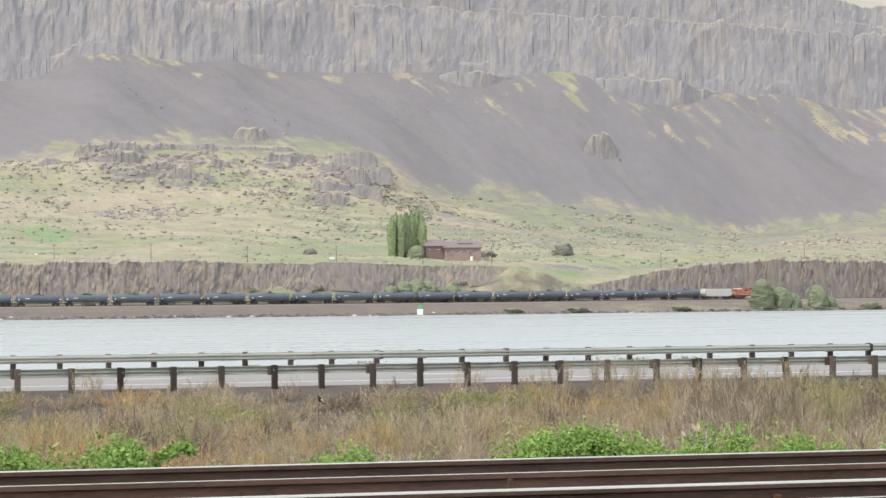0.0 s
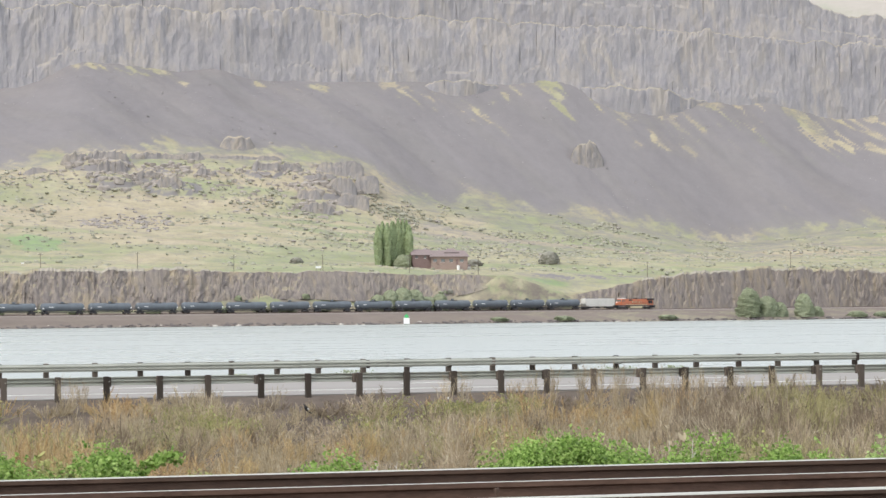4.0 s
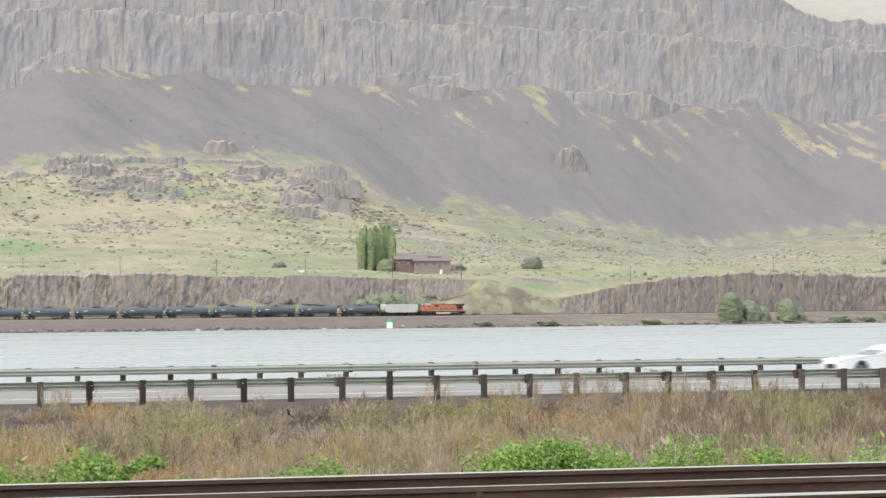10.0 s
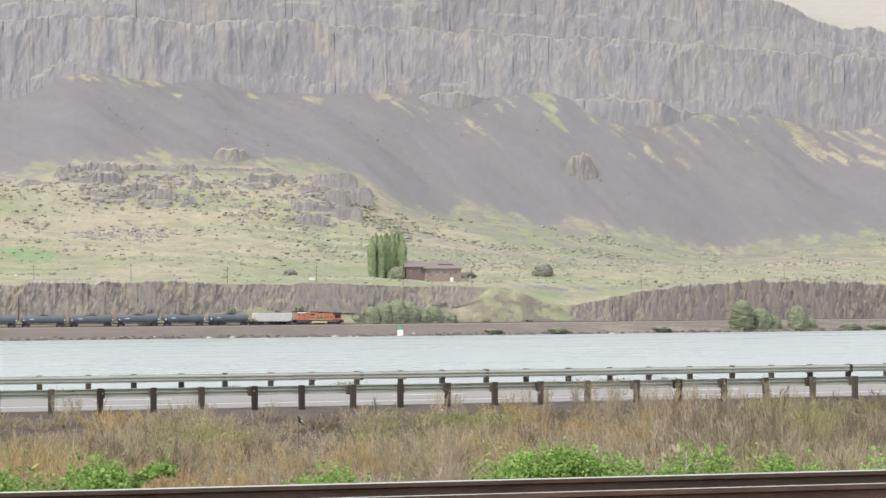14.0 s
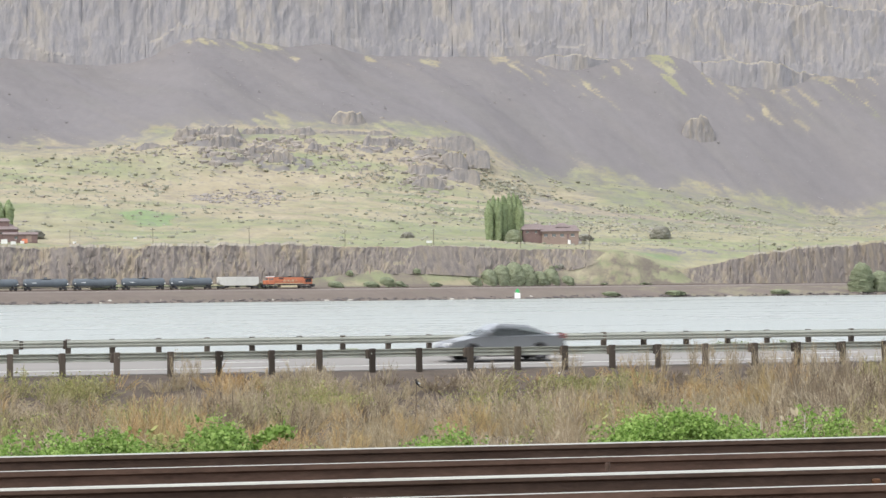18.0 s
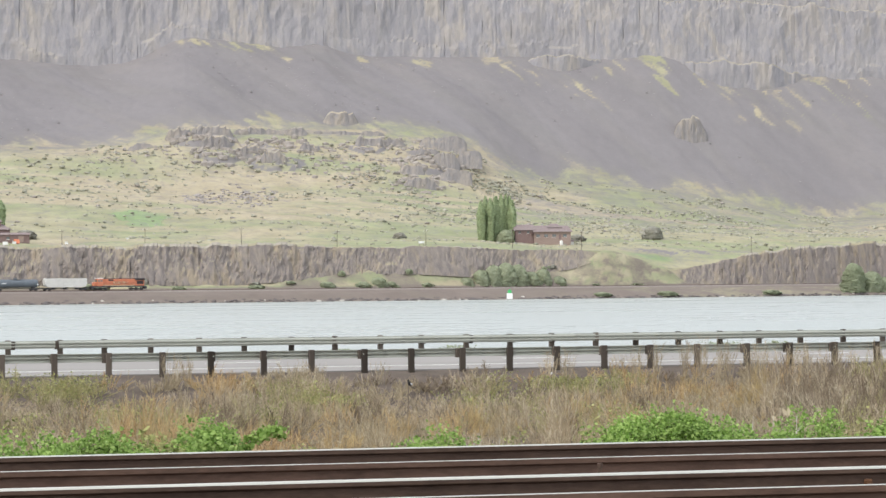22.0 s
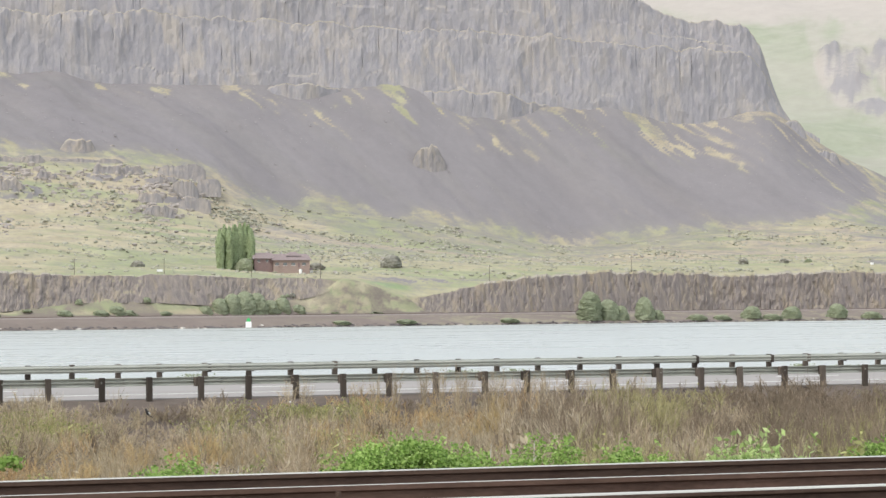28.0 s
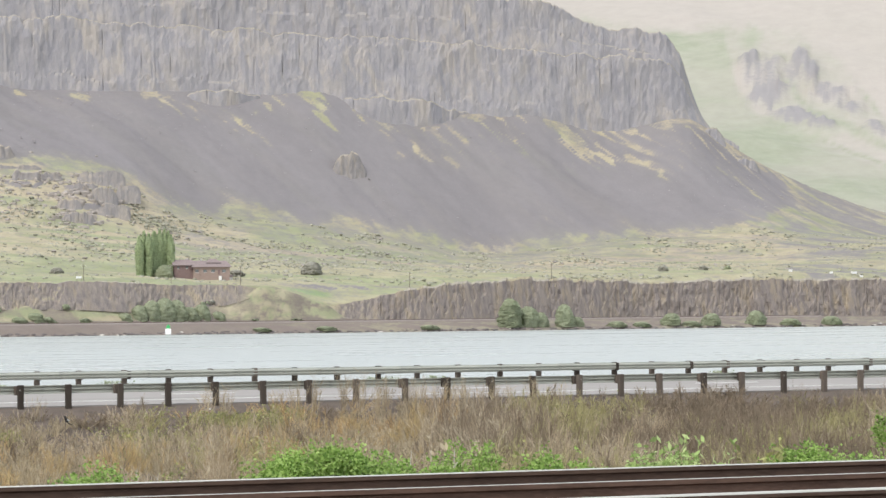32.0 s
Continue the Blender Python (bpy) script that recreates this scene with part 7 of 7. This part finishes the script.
def utility_poles():
    pole = tagged(new("utility_pole"), "weathered timber utility pole above the low cliff", "utility pole", "utility poles")
    part("pole", cylinder(0.14, 8.4, "z", 8, (0, 0, 3.6), 0, 0.10), M_POLE, pole)
    part("crossarm", box(-1.1, 1.1, -0.06, 0.06, 7.1, 7.24), M_POLE, pole)
    for x in (-1.0, -0.45, 0.45, 1.0):
        part("insulator", cylinder(0.06, 0.2, "z", 6, (x, 0, 7.34)), M_WHITE, pole)
    first = True
    for b in (8.98, 9.99, 11.68, 15.53, 17.33, 19.09, 20.5, 13.6, 23.9, 26.8):
        off = 44 + float(bench(b))
        x, y, z = on_slope(b, off)
        if first:
            pole.matrix_basis = pose(x, y, z, 0, 0.4, 10)
            first = False
        else:
            copy_thing(pole, pose(x, y, z, 0, random.uniform(-1, 1), 10))
    x, y, z = on_slope(17.25, 60)
    sign = tagged(new("white_sign"), "white board sign on two posts", "sign")
    sign.location = (x, y, z)
    part("board", box(-1.2, 1.2, -0.05, 0.05, 1.6, 2.5), M_WHITE, sign)
    for px in (-0.9, 0.9):
        part("post", box(px - 0.06, px + 0.06, -0.05, 0.05, -0.3, 1.6), M_POLE, sign)
    # small white things at the right end of the terrace
    for k, (b, off, w) in enumerate(((31.6, 128, 1.2), (32.4, 132, 1.0), (32.85, 126, 2.6), (33.0, 120, 2.0))):
        x, y, z = on_slope(b, off)
        crate = tagged(new("white_crate"), "small white crate lying on the far meadow", "crate", "crates on the meadow")
        crate.location = (x, y, z)
        part("box", box(-w / 2, w / 2, -0.7, 0.7, -0.2, 0.9, 0.05), M_WHITE, crate)
        part("lid", box(-w / 2 - 0.05, w / 2 + 0.05, -0.75, 0.75, 0.9, 0.98), M_HOPPER, crate)
    x, y, z = on_slope(28.15, 92)
    log = tagged(new("fallen_log"), "dark fallen log on the terrace edge", "log")
    log.location = (x, y, z)
    part("stem", cylinder(0.45, 4.5, "x", 10, (0, 0, 0.35), 0.1), M_BARN, log)
    part("stub", cylinder(0.2, 1.6, "z", 8, (1.2, 0, 0.8)), M_BARN, log)


def channel_marker():
    s = float(shore_range(19.03)) - 9
    x, y, _ = spot(19.03, s, 0)
    mark = tagged(new("channel_marker"), "white channel marker with a green top in the river", "channel marker")
    mark.matrix_basis = pose(float(x), float(y), 0, 0, 0, -19)
    part("base", cylinder(1.0, 1.2, "z", 16, (0, 0, -0.2)), M_CONCRETE, mark)
    part("body", box(-1.15, 1.15, -1.15, 1.15, 0.25, 2.5, 0.08), M_WHITE, mark)
    part("daymark", box(-0.75, 0.75, -0.75, 0.75, 2.5, 3.7, 0.06), M_GREENBOARD, mark, "green daymark")
    part("lantern", cylinder(0.2, 0.5, "z", 10, (0, 0, 3.95)), M_GREENBOARD, mark)


def near_bits():
    # black and white bird perched on the brush
    b, y = 16.94, 80.0
    x = y * math.tan(radians(b))
    z = EYE[2] - (673 - 480.3) / 5000 * math.hypot(x, y)
    perch = tagged(new("dead_branch"), "dead branch standing out of the brush", "branch")
    perch.location = (x, y, float(near_height(x, y)))
    h = z - float(near_height(x, y)) - 0.10
    tri_cloud("stem", stalk((0, 0, -0.2), (0.05, 0, h), 0.03, 0.015) + stalk((0.03, 0, h * 0.6), (0.3, 0.1, h * 0.9), 0.015, 0.006), M_BARK, perch, size=4)
    bird = tagged(new("bird"), "small black and white bird perched on a branch", "bird")
    bird.matrix_basis = pose(x + 0.05, y, z - 0.11, 0, 22, 20) @ Matrix.Diagonal((0.8, 0.8, 0.8, 1))
    black, white = M_TRIM, M_WHITE
    bm = bmesh.new()
    bmesh.ops.create_uvsphere(bm, u_segments=12, v_segments=8, radius=0.075, matrix=pose(0, 0, 0.10, 0, 30, 0) @ Matrix.Diagonal((1.5, 0.9, 0.9, 1)))
    part("body", bm, black, bird, smooth=True)
    bm = bmesh.new()
    bmesh.ops.create_uvsphere(bm, u_segments=10, v_segments=7, radius=0.04, matrix=Matrix.Translation((-0.10, 0, 0.19)))
    head = part("head", bm, black, bird, smooth=True)
    part("beak", cylinder(0.012, 0.04, "x", 6, (-0.155, 0, 0.185)), black, head)
    part("tail", box(0.08, 0.30, -0.02, 0.02, 0.0, 0.035, 0.01), black, bird)
    for sy in (-1, 1):
        part("wing", box(-0.02, 0.09, sy * 0.065 - 0.012, sy * 0.065 + 0.012, 0.08, 0.115, 0.01), white, bird, "white wing patch")
        part("leg", box(-0.006, 0.006, sy * 0.02 - 0.005, sy * 0.02 + 0.005, 0.0, 0.05), black, bird)
    # bare bleached stalks beside the tracks
    rng = np.random.RandomState(91)
    for b, y, drop, n in ((23.85, 32.6, 46.5, 4), (24.45, 32.8, 48.5, 3), (18.35, 35.0, 53.0, 5), (18.7, 36.0, 55.0, 4)):
        x = y * math.tan(radians(b))
        h = top_at(b, y, drop)
        stalks = tagged(new("dead_stalks"), "bare bleached dead stalks beside the tracks", "dead plant", "dead stalks")
        stalks.location = (x, y, float(near_height(x, y)))
        for k in range(n):
            foot, lean = (rng.rand() - 0.5) * 0.25, (rng.rand() - 0.4) * 0.35
            mid, tip = (foot + lean * 0.5, 0.02 * k, h * 0.55), (foot + lean + rng.randn() * 0.05, 0.03 * k, h * (0.75 + 0.25 * rng.rand()))
            quads = stalk((foot, 0, -0.1), mid, 0.011, 0.009) + stalk(mid, tip, 0.009, 0.004)
            for j in range(3):
                t = 0.3 + 0.6 * rng.rand()
                root = tuple(p + (q - p) * t for p, q in zip(mid, tip))
                quads += stalk(root, (root[0] + rng.randn() * 0.09, root[1], root[2] + 0.08 + 0.08 * rng.rand()), 0.005, 0.002)
            tri_cloud("stalk", quads, M_DRIFT, stalks, size=4)
    # a steel pin between the tracks and a rusty anchor clipped to a rail
    y = 17.3
    x = y * math.tan(radians(20.83))
    pin = tagged(new("steel_pin"), "short rusted steel pin standing between the tracks", "pin")
    pin.location = (x, y, 8.85)
    shaft = part("shaft", cylinder(0.012, 0.44, "z", 8, (0, 0, 0.16)), M_RAILSIDE, pin)
    part("head", cylinder(0.019, 0.03, "z", 8, (0, 0, 0.385)), M_RAILSIDE, shaft)
    clip = tagged(new("rail_anchor"), "orange-rusted anchor clipped to the nearer rail", "rail anchor")
    clip.matrix_basis = pose(7.55, 15.37, 9.326, 0, 0, RAIL_SLANT)
    part("jaw", box(-0.022, 0.022, -0.06, -0.012, -0.125, -0.075, 0.008), M_ANCHOR, clip)
    part("hook", box(-0.02, 0.02, -0.08, 0.08, -0.20, -0.187, 0.004), M_ANCHOR, clip)
    # strips of tyre tread on the verge
    for k, (b, y) in enumerate(((27.95, 98.9), (30.2, 98.8))):
        x = y * math.tan(radians(b))
        v, f = [], []
        for j in range(11):
            a = radians(200 * j / 10 - 10)
            rr = 0.26
            for w in (-0.05, 0.05):
                for d in (0.0, 0.02):
                    v.append((rr * math.cos(a) * 1.2, w + 0.1 * math.sin(a), (rr + d) * math.sin(a) * 0.4))
        for j in range(10):
            q = 4 * j
            f += [(q, q + 4, q + 6, q + 2), (q + 1, q + 3, q + 7, q + 5), (q, q + 1, q + 5, q + 4), (q + 2, q + 6, q + 7, q + 3)]
        strip = link_mesh("tyre_tread_strip", v, f, M_TYRE)
        strip.matrix_basis = pose(x, y, float(near_height(x, y)) + 0.08, 0, 0, 15)
        tagged(strip, "curled black strip of tyre tread on the verge", "tyre scrap", "tyre scraps")
    x = 98.4 * math.tan(radians(19.85))
    cup = tagged(new("paper_cup"), "white paper cup lying on the verge", "litter")
    cup.matrix_basis = pose(x, 98.4, float(near_height(x, 98.4)) + 0.05, 0, 80, 20)
    part("cup", cylinder(0.026, 0.08, "z", 10, (0, 0, 0), 0, 0.036), M_WHITE, cup)


def ties():
    """Sleepers, tie plates and spikes of the tracks in front."""
    for y0, z, name in ((19.97, 9.04, "far"), (15.75, 9.14, "near")):
        bed = tagged(new("sleeper_row"), "dark creosoted sleepers under the track", "sleepers", "sleepers in front")
        bed.matrix_basis = pose(0, y0, 0, 0, 0, RAIL_SLANT)
        src = part("sleeper", box(-0.115, 0.115, -2.05, 0.54, z - 0.19, z - 0.004, 0.012), M_TIE, bed)
        plate = part("tie_plate", box(-0.09, 0.09, -0.17, 0.17, z - 0.004, z + 0.012), M_RAILSIDE, bed)
        bm = bmesh.new()
        for sy in (-1, 1):
            add_box(bm, -0.012, 0.012, sy * 0.085 - 0.014, sy * 0.085 + 0.014, z, z + 0.045, 0.004)
        spike = part("spike", bm, M_RAILSIDE, bed)
        k = 0
        for x in np.arange(-6, 26, 0.52):
            for s, ys in ((src, (0,)), (plate, (0, -1.51)), (spike, (0, -1.51))):
                for yy in ys:
                    ob = s if k == 0 and yy == 0 else s.copy()
                    if not (k == 0 and yy == 0):
                        scene.collection.objects.link(ob)
                    ob.location = (x, yy, 0)
            k += 1


train()
fleet()
ranch_house()
brown_barn()
utility_poles()
channel_marker()
near_bits()
ties()
motions()
